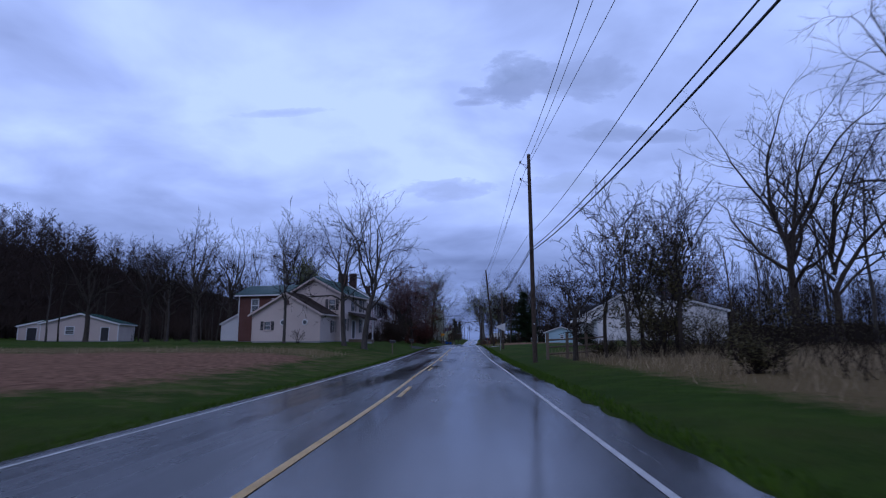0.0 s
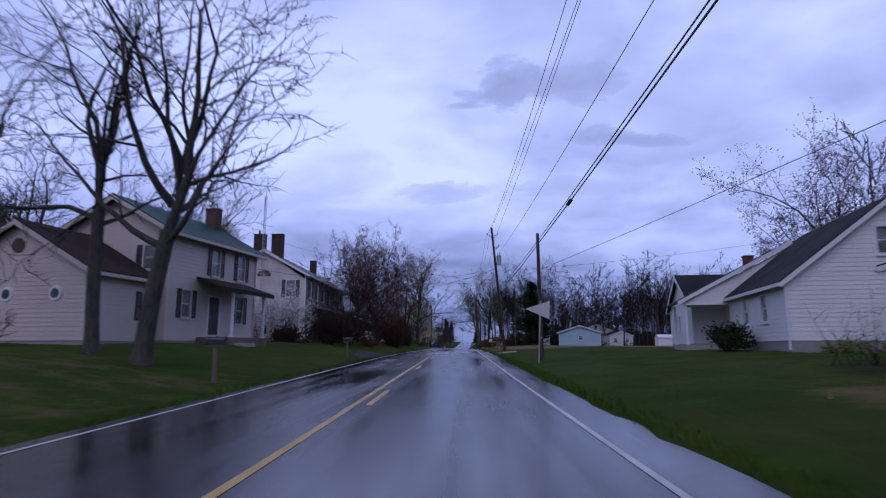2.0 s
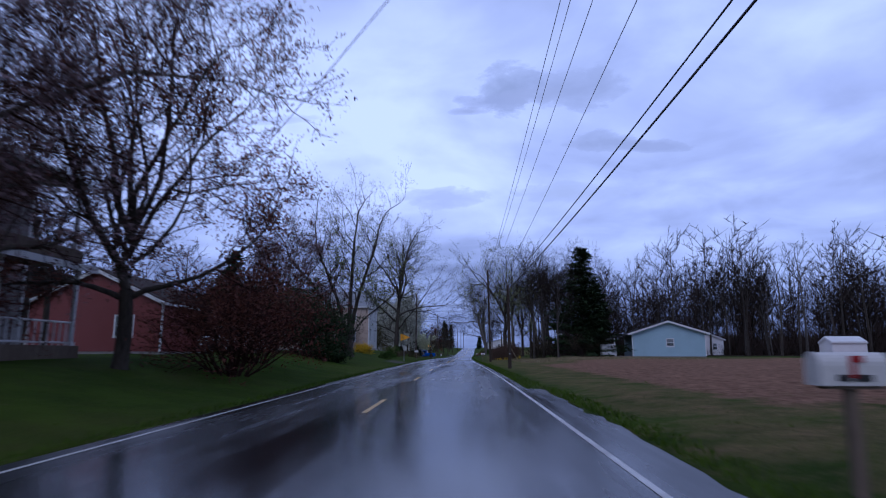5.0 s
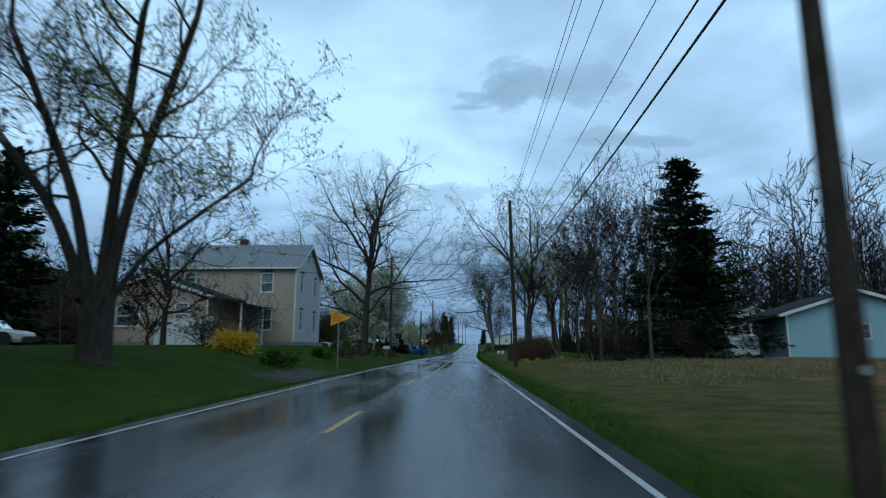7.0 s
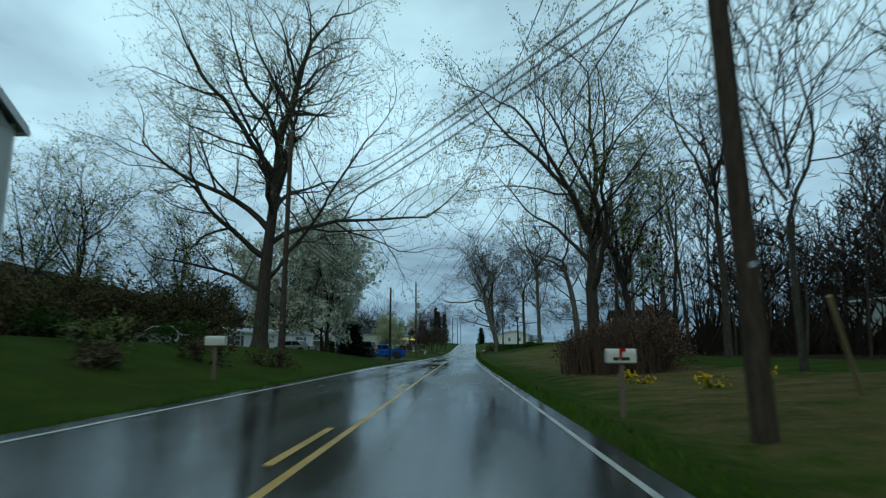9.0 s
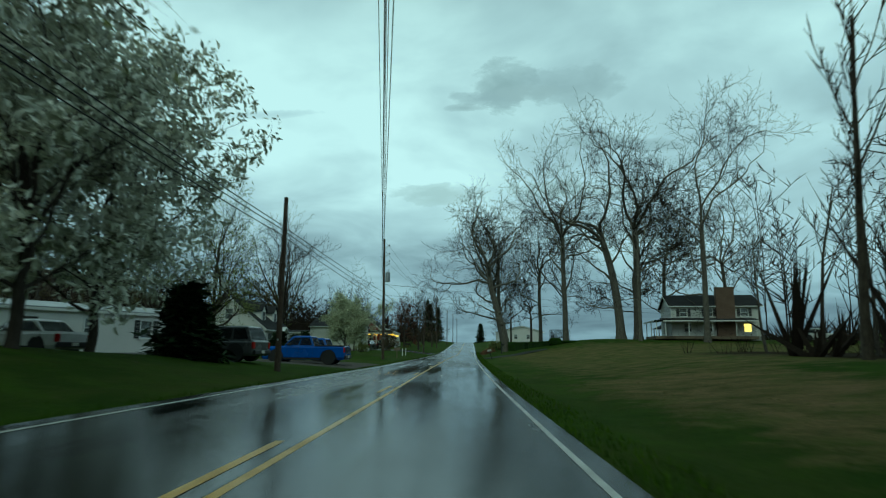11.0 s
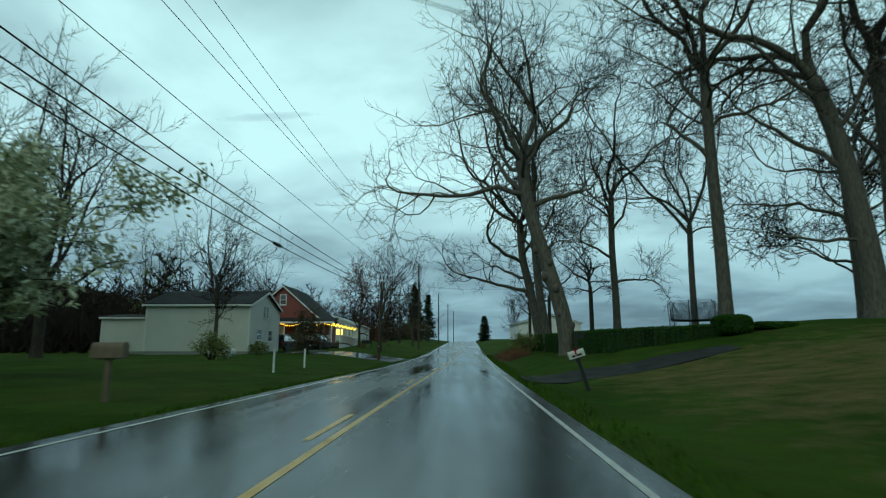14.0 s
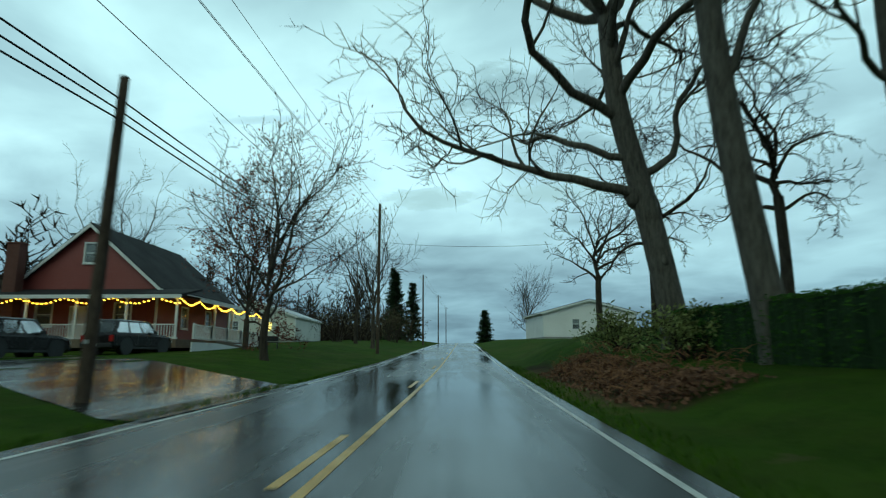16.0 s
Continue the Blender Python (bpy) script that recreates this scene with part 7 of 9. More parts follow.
def vehicle(name, x, y, turn, kind, paint, label):
    """A vehicle that points along its own +x. kind: pickup, suv or sedan."""
    top = thing(name, at_ground(x, y, turn, 0.02), label, "car" if kind != "pickup" else "pickup truck")
    if kind == "pickup":
        L, W, r = 5.7, 1.95, 0.40
        deck, cab_h, cab = 1.16, 1.84, (-0.75, 1.35, -0.62, 0.62)
        hood = 1.16
        axles = (1.82, -1.75)
    elif kind == "suv":
        L, W, r = 4.7, 1.88, 0.37
        deck, cab_h, cab = 1.02, 1.72, (-2.2, 1.05, -1.9, 0.2)
        hood = 1.02
        axles = (1.45, -1.38)
    else:
        L, W, r = 4.5, 1.8, 0.32
        deck, cab_h, cab = 0.92, 1.44, (-1.55, 1.1, -0.9, 0.35)
        hood = 0.88
        axles = (1.35, -1.32)
    hw = W / 2
    body = bmesh.new()
    z0 = r * 0.62
    xs = [-L / 2, -L / 2 + 0.10, -L / 2 + 0.45, -0.6, cab[1] - 0.1, L / 2 - 0.55, L / 2 - 0.12, L / 2]
    tops = [deck - 0.10, deck, deck, deck, deck, hood - 0.04, hood - 0.14, hood - 0.32]
    wid = [0.93, 0.98, 1.0, 1.0, 1.0, 0.98, 0.93, 0.84]
    loft(body, [car_section(a, hw * k, z0 + (0.08 if i in (0, 7) else 0), t) for i, (a, t, k) in enumerate(zip(xs, tops, wid))])
    shell = part("body", body, M[paint], top, smooth=False)
    # cabin
    cb = bmesh.new()
    a0, a1 = cab[0], cab[1]
    b0, b1 = a0 + (0.28 if kind != "sedan" else 0.62), a1 - 0.62
    zt = cab_h
    loft(cb, [
        [(a0, -hw * 0.94, deck - 0.05), (a1, -hw * 0.94, deck - 0.05), (a1, hw * 0.94, deck - 0.05), (a0, hw * 0.94, deck - 0.05)],
        [(b0 - 0.02, -hw * 0.80, zt - 0.06), (b1 + 0.05, -hw * 0.80, zt - 0.06), (b1 + 0.05, hw * 0.80, zt - 0.06), (b0 - 0.02, hw * 0.80, zt - 0.06)],
        [(b0 + 0.10, -hw * 0.68, zt), (b1 - 0.12, -hw * 0.68, zt), (b1 - 0.12, hw * 0.68, zt), (b0 + 0.10, hw * 0.68, zt)],
    ])
    part("cabin", cb, M[paint], top)
    # glass a little proud of the cabin skin
    for s in (-1, 1):
        def on(xx, f):
            return (xx, s * (hw * 0.94 + (hw * 0.80 - hw * 0.94) * f + 0.008), deck - 0.05 + (zt - 0.01 - deck) * f)
        spans = ((0.06, 0.48), (0.52, 0.94)) if kind != "suv" else ((0.05, 0.30), (0.34, 0.62), (0.66, 0.95))
        for p0, p1 in spans:
            bm = bmesh.new()
            lo, hi = a0 + (a1 - a0) * p0, a0 + (a1 - a0) * p1
            tl, th = b0 + (b1 - b0) * p0, b0 + (b1 - b0) * p1
            q = [bm.verts.new(on(lo, 0.14)), bm.verts.new(on(hi, 0.14)), bm.verts.new(on(th, 0.90)), bm.verts.new(on(tl, 0.90))]
            bm.faces.new(q)
            bmesh.ops.solidify(bm, geom=bm.faces, thickness=0.006)
            part("side_window", bm, M["glass_dark"], top)
        bm = boxed(a1 - 0.55, a1 - 0.35, s * (hw + 0.02) if s > 0 else s * (hw + 0.17), s * (hw + 0.17) if s > 0 else s * (hw + 0.02), deck + 0.02, deck + 0.18, bevel=0.03)
        part("wing_mirror", bm, M["plastic"], top)
        # door seams and handles
        for xx in ((a0 + a1) / 2, a1 - 0.3, a0 + 0.1):
            part("door_seam", boxed(xx - 0.006, xx + 0.006, s * hw - 0.004, s * hw + 0.004, z0 + 0.2, deck - 0.06), M["plastic"], shell)
        for xx in ((a0 + a1) / 2 - 0.16, a0 + 0.28):
            part("door_handle", boxed(xx - 0.09, xx + 0.09, s * hw - 0.02, s * hw + 0.025, deck - 0.24, deck - 0.20), M[paint], shell)
        part("sill_strip", boxed(-L / 2 + 0.5, L / 2 - 0.5, s * hw * 0.97 - 0.02, s * hw * 0.97 + 0.02, z0 + 0.02, z0 + 0.14), M["plastic"], top)
    for (xa, za), (xb, zb), nm in (((a1, deck - 0.05), (b1 + 0.05, zt - 0.06), "windscreen"), ((a0, deck - 0.05), (b0 - 0.02, zt - 0.06), "rear_window")):
        bm = bmesh.new()
        o = 0.012 if nm == "windscreen" else -0.012

        def at(f, s):
            return (xa + (xb - xa) * f + o, s * (hw * 0.92 + (hw * 0.78 - hw * 0.92) * f - 0.08), za + (zb - za) * f)
        q = [bm.verts.new(at(0.12, -1)), bm.verts.new(at(0.12, 1)), bm.verts.new(at(0.92, 1)), bm.verts.new(at(0.92, -1))]
        bm.faces.new(q)
        bmesh.ops.solidify(bm, geom=bm.faces, thickness=0.006)
        part(nm, bm, M["glass_dark"], top)
    if kind == "pickup":
        # the rear face's shade is put into a darker tailgate colour
        part("tailgate", boxed(-L / 2 - 0.03, -L / 2 + 0.02, -hw + 0.3, hw - 0.3, deck - 0.52, deck - 0.04, bevel=0.02), M["paint_tail_shade"], top, "dark tailgate")
        # cargo bed sunk into the deck
        bm = bmesh.new()
        box(bm, -L / 2 + 0.10, a0 - 0.08, -hw + 0.16, hw - 0.16, deck - 0.02, deck + 0.012)
        part("bed_cover", bm, M["plastic"], top)
        for s in (-1, 1):
            part("bed_rail", boxed(-L / 2 + 0.05, a0 - 0.05, s * (hw - 0.10) - 0.07, s * (hw - 0.10) + 0.07, deck - 0.02, deck + 0.05, bevel=0.01), M["plastic"], top)
    for s in (-1, 1):
        part("taillight", boxed(-L / 2 - 0.015, -L / 2 + 0.16, s * (hw - 0.13) - 0.10, s * (hw - 0.13) + 0.105, deck - 0.42, deck - 0.10, bevel=0.02), M["lamp_red"], top, "red tail lamp")
        part("headlight", boxed(L / 2 - 0.20, L / 2 - 0.02, s * (hw - 0.30) - 0.20, s * (hw - 0.30) + 0.16, hood - 0.42, hood - 0.26, bevel=0.02), M["lamp_clear"], top, "clear head lamp")
        for ax_ in axles:
            wheel(top, ax_, s * (hw - 0.12), r, 0.24, s)
            bm = bmesh.new()
            n = 16
            for k in range(n):
                a, b = math.pi * k / n, math.pi * (k + 1) / n
                for rr, rw in ((r * 1.18, r * 1.32),):
                    q = [bm.verts.new((ax_ + rr * math.cos(t) * 1.0, s * (hw + 0.012), r + rr * math.sin(t))) for t in (a, b)]
                    w = [bm.verts.new((ax_ + rw * math.cos(t), s * (hw + 0.012), r + rw * math.sin(t))) for t in (b, a)]
                    bm.faces.new(q + w)
            bmesh.ops.solidify(bm, geom=bm.faces, thickness=0.03)
            part("wheel_arch", bm, M["plastic"], top)
            bm = bmesh.new()
            cyl(bm, (ax_, s * (hw + 0.008), r), (ax_, s * (hw - 0.3), r), r * 1.18, r * 1.18, 24)
            part("wheel_well", bm, M["plastic"], top)
    part("rear_bumper", boxed(-L / 2 - 0.09, -L / 2 + 0.06, -hw * 0.93, hw * 0.93, z0 + 0.08, z0 + 0.30, bevel=0.03), M["plastic"], top)
    part("front_bumper", boxed(L / 2 - 0.08, L / 2 + 0.07, -hw * 0.84, hw * 0.84, z0 + 0.06, z0 + 0.30, bevel=0.03), M["plastic"], top)
    part("number_plate", boxed(-L / 2 - 0.1, -L / 2 - 0.088, -0.16, 0.16, z0 + 0.14, z0 + 0.28), M["mail_white"], top)
    part("grille", boxed(L / 2 - 0.02, L / 2 + 0.02, -hw * 0.55, hw * 0.55, z0 + 0.32, hood - 0.34), M["plastic"], top)
    return top


vehicle("pickup_truck", -11.3, 256.6, 178, "pickup", "paint_blue", "bright blue pickup truck parked on a gravel drive")
vehicle("parked_car", -12.9, 261.6, 176, "suv", "paint_blue", "bright blue hatchback parked beside a pickup")
vehicle("parked_suv", -13.2, 246.2, 172, "suv", "paint_grey", "dark grey sport utility car parked on gravel")
vehicle("parked_car", -19.0, 240.5, 168, "sedan", "paint_white", "pale silver car parked under blossom")
vehicle("parked_suv", -17.0, 344.2, 80, "suv", "paint_black", "black sport utility car parked before the porch")
vehicle("parked_suv", -19.2, 338.6, 78, "suv", "paint_black", "black sport utility car parked on the wet drive")
vehicle("pickup_truck", -16.6, 139.0, -95, "pickup", "paint_white", "white pickup truck parked before a red house")
vehicle("parked_car", -26.8, 169.5, 15, "sedan", "paint_white", "white car parked on the grass")
vehicle("parked_car", -31.8, 168.4, 15, "sedan", "paint_grey", "grey car parked behind a white car")
vehicle("pickup_truck", 51.5, 304.5, 10, "pickup", "paint_white", "white pickup truck parked on the rise")
vehicle("parked_suv", 37.5, 228.0, 5, "suv", "paint_white", "white car parked among the trees")
vehicle("parked_car", -26.5, 214.0, 5, "suv", "paint_black", "dark car parked beyond the garden")
vehicle("parked_car", -21.0, 217.5, 5, "sedan", "paint_white", "pale car parked beyond the garden bushes")

# ---- trees by the road ----
GREEN = (4, 0.075, 0.16, 0.8, "bud_green", "foliage")
DULL = (3, 0.06, 0.14, 0.7, "bud_dull", "foliage")
REDB = (4, 0.065, 0.14, 0.8, "bud_red", "foliage")

# before the farmhouse
broad_tree("bare_tree", -10.4, 57.4, 14.6, 6.4, 0.30, 11, "tall bare forking tree on the lawn before the house", "bark_grey", fork_at=0.30, lean=(1.6, 0.4), steep=(14, 58), limbs=9)
broad_tree("bare_tree", -12.5, 58.2, 13.2, 4.6, 0.24, 12, "bare slender tree on the lawn before the house", "bark_grey", fork_at=0.38, lean=(-0.8, 0.3), steep=(14, 50), limbs=7, counts=(9, 5, 5, 3))
broad_tree("bare_tree", -19.3, 60.6, 13.6, 3.0, 0.16, 13, "thin upright bare tree beside the pink gable", "bark_grey", fork_at=0.36, steep=(10, 38), limbs=7, counts=(9, 5, 4, 3))
shrub("garden_shrub", -17.8, 60.3, 1.6, 2.2, 14, "thin bare shrub against a pink wall", stems=8)

# near right at the start: bare trees, brush and vines
broad_tree("bare_tree", 27.0, 50.5, 21.5, 8.0, 0.42, 21, "tall spreading bare tree behind a brush thicket", "bark_dark", fork_at=0.26, steep=(12, 55), limbs=9)
broad_tree("bare_tree", 31.0, 51.5, 22.0, 6.0, 0.36, 22, "tall forked bare tree behind a brush thicket", "bark_dark", fork_at=0.22, steep=(8, 42), limbs=9)
broad_tree("bare_tree", 25.5, 31.0, 21.0, 7.0, 0.30, 23, "tall bare tree with drooping outer twigs", "bark_dark", fork_at=0.3, steep=(15, 65), limbs=9, up=-0.02, twig_r=0.012, counts=(9, 7, 6, 4))
broad_tree("bare_tree", 6.25, 36.1, 5.6, 3.2, 0.17, 24, "crooked bare tree with a broken top in brush", "bark_dark", fork_at=0.45, steep=(30, 78), limbs=8, crook=0.2, up=0.0, counts=(9, 6, 5, 3))
for i, (x, y, h, s) in enumerate(((8.3, 37.2, 11.3, 2.4), (8.9, 34.2, 11.6, 2.4), (10.4, 36.8, 10.4, 2.6), (11.6, 33.4, 11.0, 2.6), (12.8, 37.6, 9.6, 2.6))):
    broad_tree("bare_tree", x, y, h, s, 0.13, 30 + i, "thin bare tree in a roadside thicket", "bark_dark", fork_at=0.25, steep=(8, 40), limbs=7, counts=(9, 5, 4, 3), group="thicket trees")
for i, (x, y, w, h) in enumerate(((10.6, 33.6, 3.6, 2.4), (13.0, 34.5, 4.5, 3.0), (15.6, 32.0, 5.0, 3.0), (22.5, 40.5, 6.0, 3.6), (12.4, 29.4, 3.4, 1.8), (24.0, 36.0, 6.0, 3.0), (8.6, 38.6, 2.0, 1.0), (8.9, 19.5, 1.8, 1.2), (18.0, 36.0, 5.0, 3.4))):
    shrub("brush_thicket", x, y, w, h * 1.2, 40 + i, "tangled dark bare brush before a white house", "twig", "bud_brown", 1, 0.05, 0.12, stems=22, counts=(5, 4, 4), category="brush", group="roadside brush")

broad_tree("leafy_tree", 11.0, 34.6, 7.6, 2.4, 0.14, 49, "dark dense tree hung with dead brown leaves", "bark_dark", fork_at=0.1, leaf=(3, 0.06, 0.16, 0.9, "bud_brown", "foliage"), steep=(12, 60), limbs=10, counts=(0, 6, 5, 3))
shrub("round_shrub", 13.3, 70.6, 2.2, 1.5, 305, "dark rounded evergreen shrub beside the bungalow porch", "twig", "evergreen", 6, 0.07, 0.14, stems=18)
for i, (x, y) in enumerate(((15.6, 64.7), (17.4, 64.4), (19.2, 64.1), (21.0, 63.9))):
    shrub("flower_bed", x, y, 1.6, 0.45, 306 + i, "low clump of pale spring flowers under a white wall", "grass_blade", "bud_green", 4, 0.05, 0.1, stems=10, counts=(3, 3, 2), group="front flower beds", category="flowers")

# behind the houses
broad_tree("budding_tree", 31.0, 89.0, 17.4, 5.8, 0.3, 51, "budding broad tree behind the bungalow", "bark_dark", fork_at=0.22, leaf=(4, 0.07, 0.18, 0.9, "bud_mauve", "foliage"), steep=(12, 65), limbs=11, counts=(0, 7, 6, 4))
broad_tree("budding_tree", -33.0, 114.0, 14.5, 5.5, 0.3, 52, "tree in fresh green leaf behind the old house", "bark_dark", fork_at=0.25, leaf=(9, 0.09, 0.25, 0.9, "bud_green", "foliage"), steep=(15, 70), limbs=11)
broad_tree("bare_tree", -32.5, 105.0, 20.0, 6.8, 0.36, 53, "broad bare tree behind the farmhouse", "bark_dark", fork_at=0.2, steep=(12, 62), limbs=11, counts=(0, 9, 7, 4), twig_r=0.02)
broad_tree("bare_tree", -37.0, 100.0, 17.0, 6.0, 0.3, 54, "bare tree behind the old house", "bark_dark", fork_at=0.25, steep=(12, 60), counts=(0, 5, 4, 3))
for i, (x, y, h, sp) in enumerate(((-32.2, 68.0, 14.2, 3.8), (-34.0, 82.0, 15.0, 4.6), (-40.5, 72.5, 13.8, 4.4), (-50.0, 75.0, 13.6, 4.4), (-44.0, 84.0, 15.0, 4.4))):
    broad_tree("bare_tree", x, y, h, sp, 0.34, 340 + i, "slender round-crowned bare tree at the field edge", "bark_dark", fork_at=0.3, steep=(12, 58), limbs=9, counts=(0, 6, 5, 3), twig_r=0.018, group="field edge trees")
broad_tree("bare_tree", -20.0, 124.0, 14.0, 2.8, 0.18, 55, "slender bare tree behind the old roof", "bark_dark", fork_at=0.3, steep=(8, 40), counts=(9, 5, 4, 3))
broad_tree("bare_tree", -24.0, 131.0, 13.0, 2.6, 0.18, 56, "slender bare tree behind the old roof", "bark_dark", fork_at=0.3, steep=(8, 40), counts=(9, 5, 4, 3))

# before the old white house
shrub("magnolia", -17.6, 89.6, 8.2, 4.5, 61, "spreading shrub in pale pink blossom", "twig", "blossom_pink", 11, 0.065, 0.17, stems=34, counts=(5, 5, 4), category="flowering shrub", leaf_name="blossom")
for i, (x, y, w, h) in enumerate(((-13.4, 96.0, 5.2, 4.2), (-13.2, 100.5, 5.0, 4.4), (-13.0, 104.5, 4.0, 3.6), (-20.5, 92.0, 4.5, 2.6), (-14.5, 85.5, 3.4, 0.9), (-12.6, 92.0, 4.0, 3.4))):
    shrub("dark_shrub", x, y, w, h, 70 + i, "dense dark shrub before the old house", "twig_red", "bud_dark", 6, 0.052, 0.15, stems=26, counts=(5, 5, 4), group="dark shrubs")
shrub("flower_bed", -11.0, 103.5, 3.4, 0.7, 78, "low orange flowering bed beside the lawn", "twig", "bud_red", 5, 0.05, 0.1, stems=14, counts=(3, 3, 2))
broad_tree("budding_tree", -13.2, 110.8, 12.4, 5.6, 0.24, 81, "small tree with reddish buds beside the old house", "bark_dark", "twig_red", fork_at=0.22, leaf=(7, 0.042, 0.13, 0.9, "bud_mauve", "foliage"), steep=(15, 68), limbs=11, counts=(0, 8, 7, 4))
broad_tree("budding_tree", -11.9, 118.0, 13.4, 6.2, 0.26, 82, "small tree with dark red buds by the lawn", "bark_dark", "twig_red", fork_at=0.2, leaf=(8, 0.042, 0.13, 0.9, "bud_red", "foliage"), steep=(15, 70), limbs=12, counts=(0, 8, 7, 4))
shrub("red_shrub", -9.8, 122.0, 6.5, 5.2, 83, "large rounded dark red shrub", "twig_red", "bud_red", 7, 0.045, 0.14, stems=40, counts=(5, 5, 5))
shrub("red_shrub", -11.5, 129.0, 6.5, 5.5, 84, "large rounded dark red shrub", "twig_red", "bud_red", 7, 0.045, 0.14, stems=34, counts=(5, 5, 4))

# second stretch, left
broad_tree("purple_tree", -17.6, 151.5, 11.8, 4.6, 0.25, 91, "dark purple budding tree at the lawn's edge", "bark_dark", "twig_red", fork_at=0.2, leaf=(7, 0.055, 0.15, 0.9, "bud_mauve", "foliage"), steep=(14, 72), limbs=12, counts=(0, 7, 6, 4))
for i, (x, y, w, h) in enumerate(((-14.0, 146.5, 7.0, 5.6), (-17.5, 148.5, 6.5, 6.6), (-21.5, 150.0, 6.0, 6.2), (-12.4, 143.0, 6.4, 5.4), (-11.0, 142.6, 3.0, 1.8))):
    shrub("dark_shrub", x, y, w, h, 95 + i, "large dense dark evergreen shrub on the lawn", "twig", "evergreen", 6, 0.09, 0.18, stems=22, counts=(5, 5, 4), group="dark shrubs")
conifer("conifer", -31.2, 175.4, 13.4, 3.8, 101, "dark narrow evergreen beside the house")
conifer("conifer", -26.0, 160.0, 8.5, 3.4, 102, "dark evergreen beside the house")


def maple_cluster():
    """A many-stemmed maple: three leaders rise from one butt."""
    g = Growth(111, 0.13, 0.04, 0.009, counts=(0, 7, 5, 3), levels=4, segs=(9, 9, 6, 4, 1), inner=0.3)
    trunk_path(g, [(0, 0, 0), (0, 0, 1.2), (0.0, 0, 2.6)], 0.52, 0.46)
    for px, py, h, r, n in ((-6.2, 0.6, 15.5, 0.20, 8), (-3.2, -0.8, 17.0, 0.19, 5), (0.3, 0.4, 18.8, 0.23, 7), (2.6, -0.5, 17.5, 0.21, 8), (4.2, 0.6, 9.5, 0.10, 7)):
        top = Vector((px, py, h * 0.62))
        pts = [(0.08 * px, 0.08 * py, 2.0)] + [(px * f, py * f, 2.0 + (top.z - 2.0) * f ** 0.85) for f in (0.3, 0.65)] + [tuple(top)]
        out, radii = trunk_path(g, pts, r, r * 0.5)
        rng = g.rng
        for k in range(n):
            i = int(len(out) * (0.35 + 0.6 * k / n))
            az, tilt = rng.uniform(0, 6.28), radians(rng.uniform(28, 62))
            d = Vector((math.cos(az) * math.sin(tilt), math.sin(az) * math.sin(tilt), math.cos(tilt)))
            g.branch(out[i], d, rng.uniform(3.0, 4.8), radii[i] * 0.45, 1, 0.15)
        g.branch(top, Vector((px * 0.04, py * 0.04, 1)).normalized(), h * 0.36, r * 0.45, 1, 0.1)
    lv = g.leaves(2, 0.045, 0.08, 0.9)
    plant("maple_tree", g, at_ground(-12.0, 156.0, 0, 0.15), "large many-stemmed maple with opening buds", "tree", "bark_dark", "twig", lv, "bud_green", "foliage")


maple_cluster()
broad_tree("small_tree", -19.2, 172.0, 4.6, 2.2, 0.12, 124, "dark budding tree before the tan house", "bark_dark", fork_at=0.15, steep=(20, 70), leaf=(5, 0.07, 0.16, 0.9, "bud_dark", "foliage"), counts=(8, 6, 4, 3), levels=3)
shrub("forsythia", -12.7, 168.2, 2.1, 1.0, 121, "yellow flowering forsythia bush on the lawn", "twig", "forsythia", 7, 0.045, 0.12, stems=20, counts=(4, 4, 3), leaf_name="blossom")
shrub("garden_shrub", -15.2, 170.5, 2.2, 2.2, 122, "dull green garden shrub by the fence", "twig", "bud_dull", 3, 0.05, 0.1, stems=14)
broad_tree("small_tree", -16.8, 181.2, 5.2, 2.6, 0.10, 123, "small bare twisted garden tree before a tan wall", "bark_dark", fork_at=0.16, steep=(25, 70), crook=0.2, counts=(8, 5, 4, 3), levels=3)
for i, (x, y, w, h, lm) in enumerate(((-9.6, 166.5, 1.8, 0.9, "hedge"), (-10.5, 178.0, 1.6, 0.7, "hedge"), (-10.2, 184.5, 1.8, 1.0, "bud_dull"), (-11.5, 188.5, 2.2, 0.9, "hedge"), (-10.5, 193.0, 1.6, 0.7, "bud_dull"), (-13.0, 197.0, 2.6, 1.0, "bud_green"), (-10.6, 199.5, 2.4, 0.9, "bud_dull"), (-13.5, 203.0, 2.8, 1.1, "hedge"), (-16.5, 199.0, 2.5, 1.2, "hedge"), (-9.4, 204.0, 2.2, 0.8, "bud_dull"), (-15.0, 208.0, 3.0, 1.3, "bud_dull"))):
    shrub("garden_shrub", x, y, w, h, 130 + i, "low rounded garden shrub in an overgrown bed", "twig", lm, 5, 0.05, 0.10, stems=10, counts=(3, 3, 3), group="garden shrubs")
for i, (x, y) in enumerate(((-20.0, 218.5), (-24.0, 214.0), (-28.0, 212.0), (-32.5, 211.0), (-37.0, 209.5), (-26.0, 205.5), (-31.0, 203.5), (-41.5, 208.0), (-22.0, 222.5))):
    shrub("tall_hedge_bush", x, y, 6.4, 5.2, 145 + i, "tall brownish green bush behind the garden", "twig", "bud_brown", 5, 0.095, 0.22, stems=24, counts=(5, 5, 4), group="tall bushes")


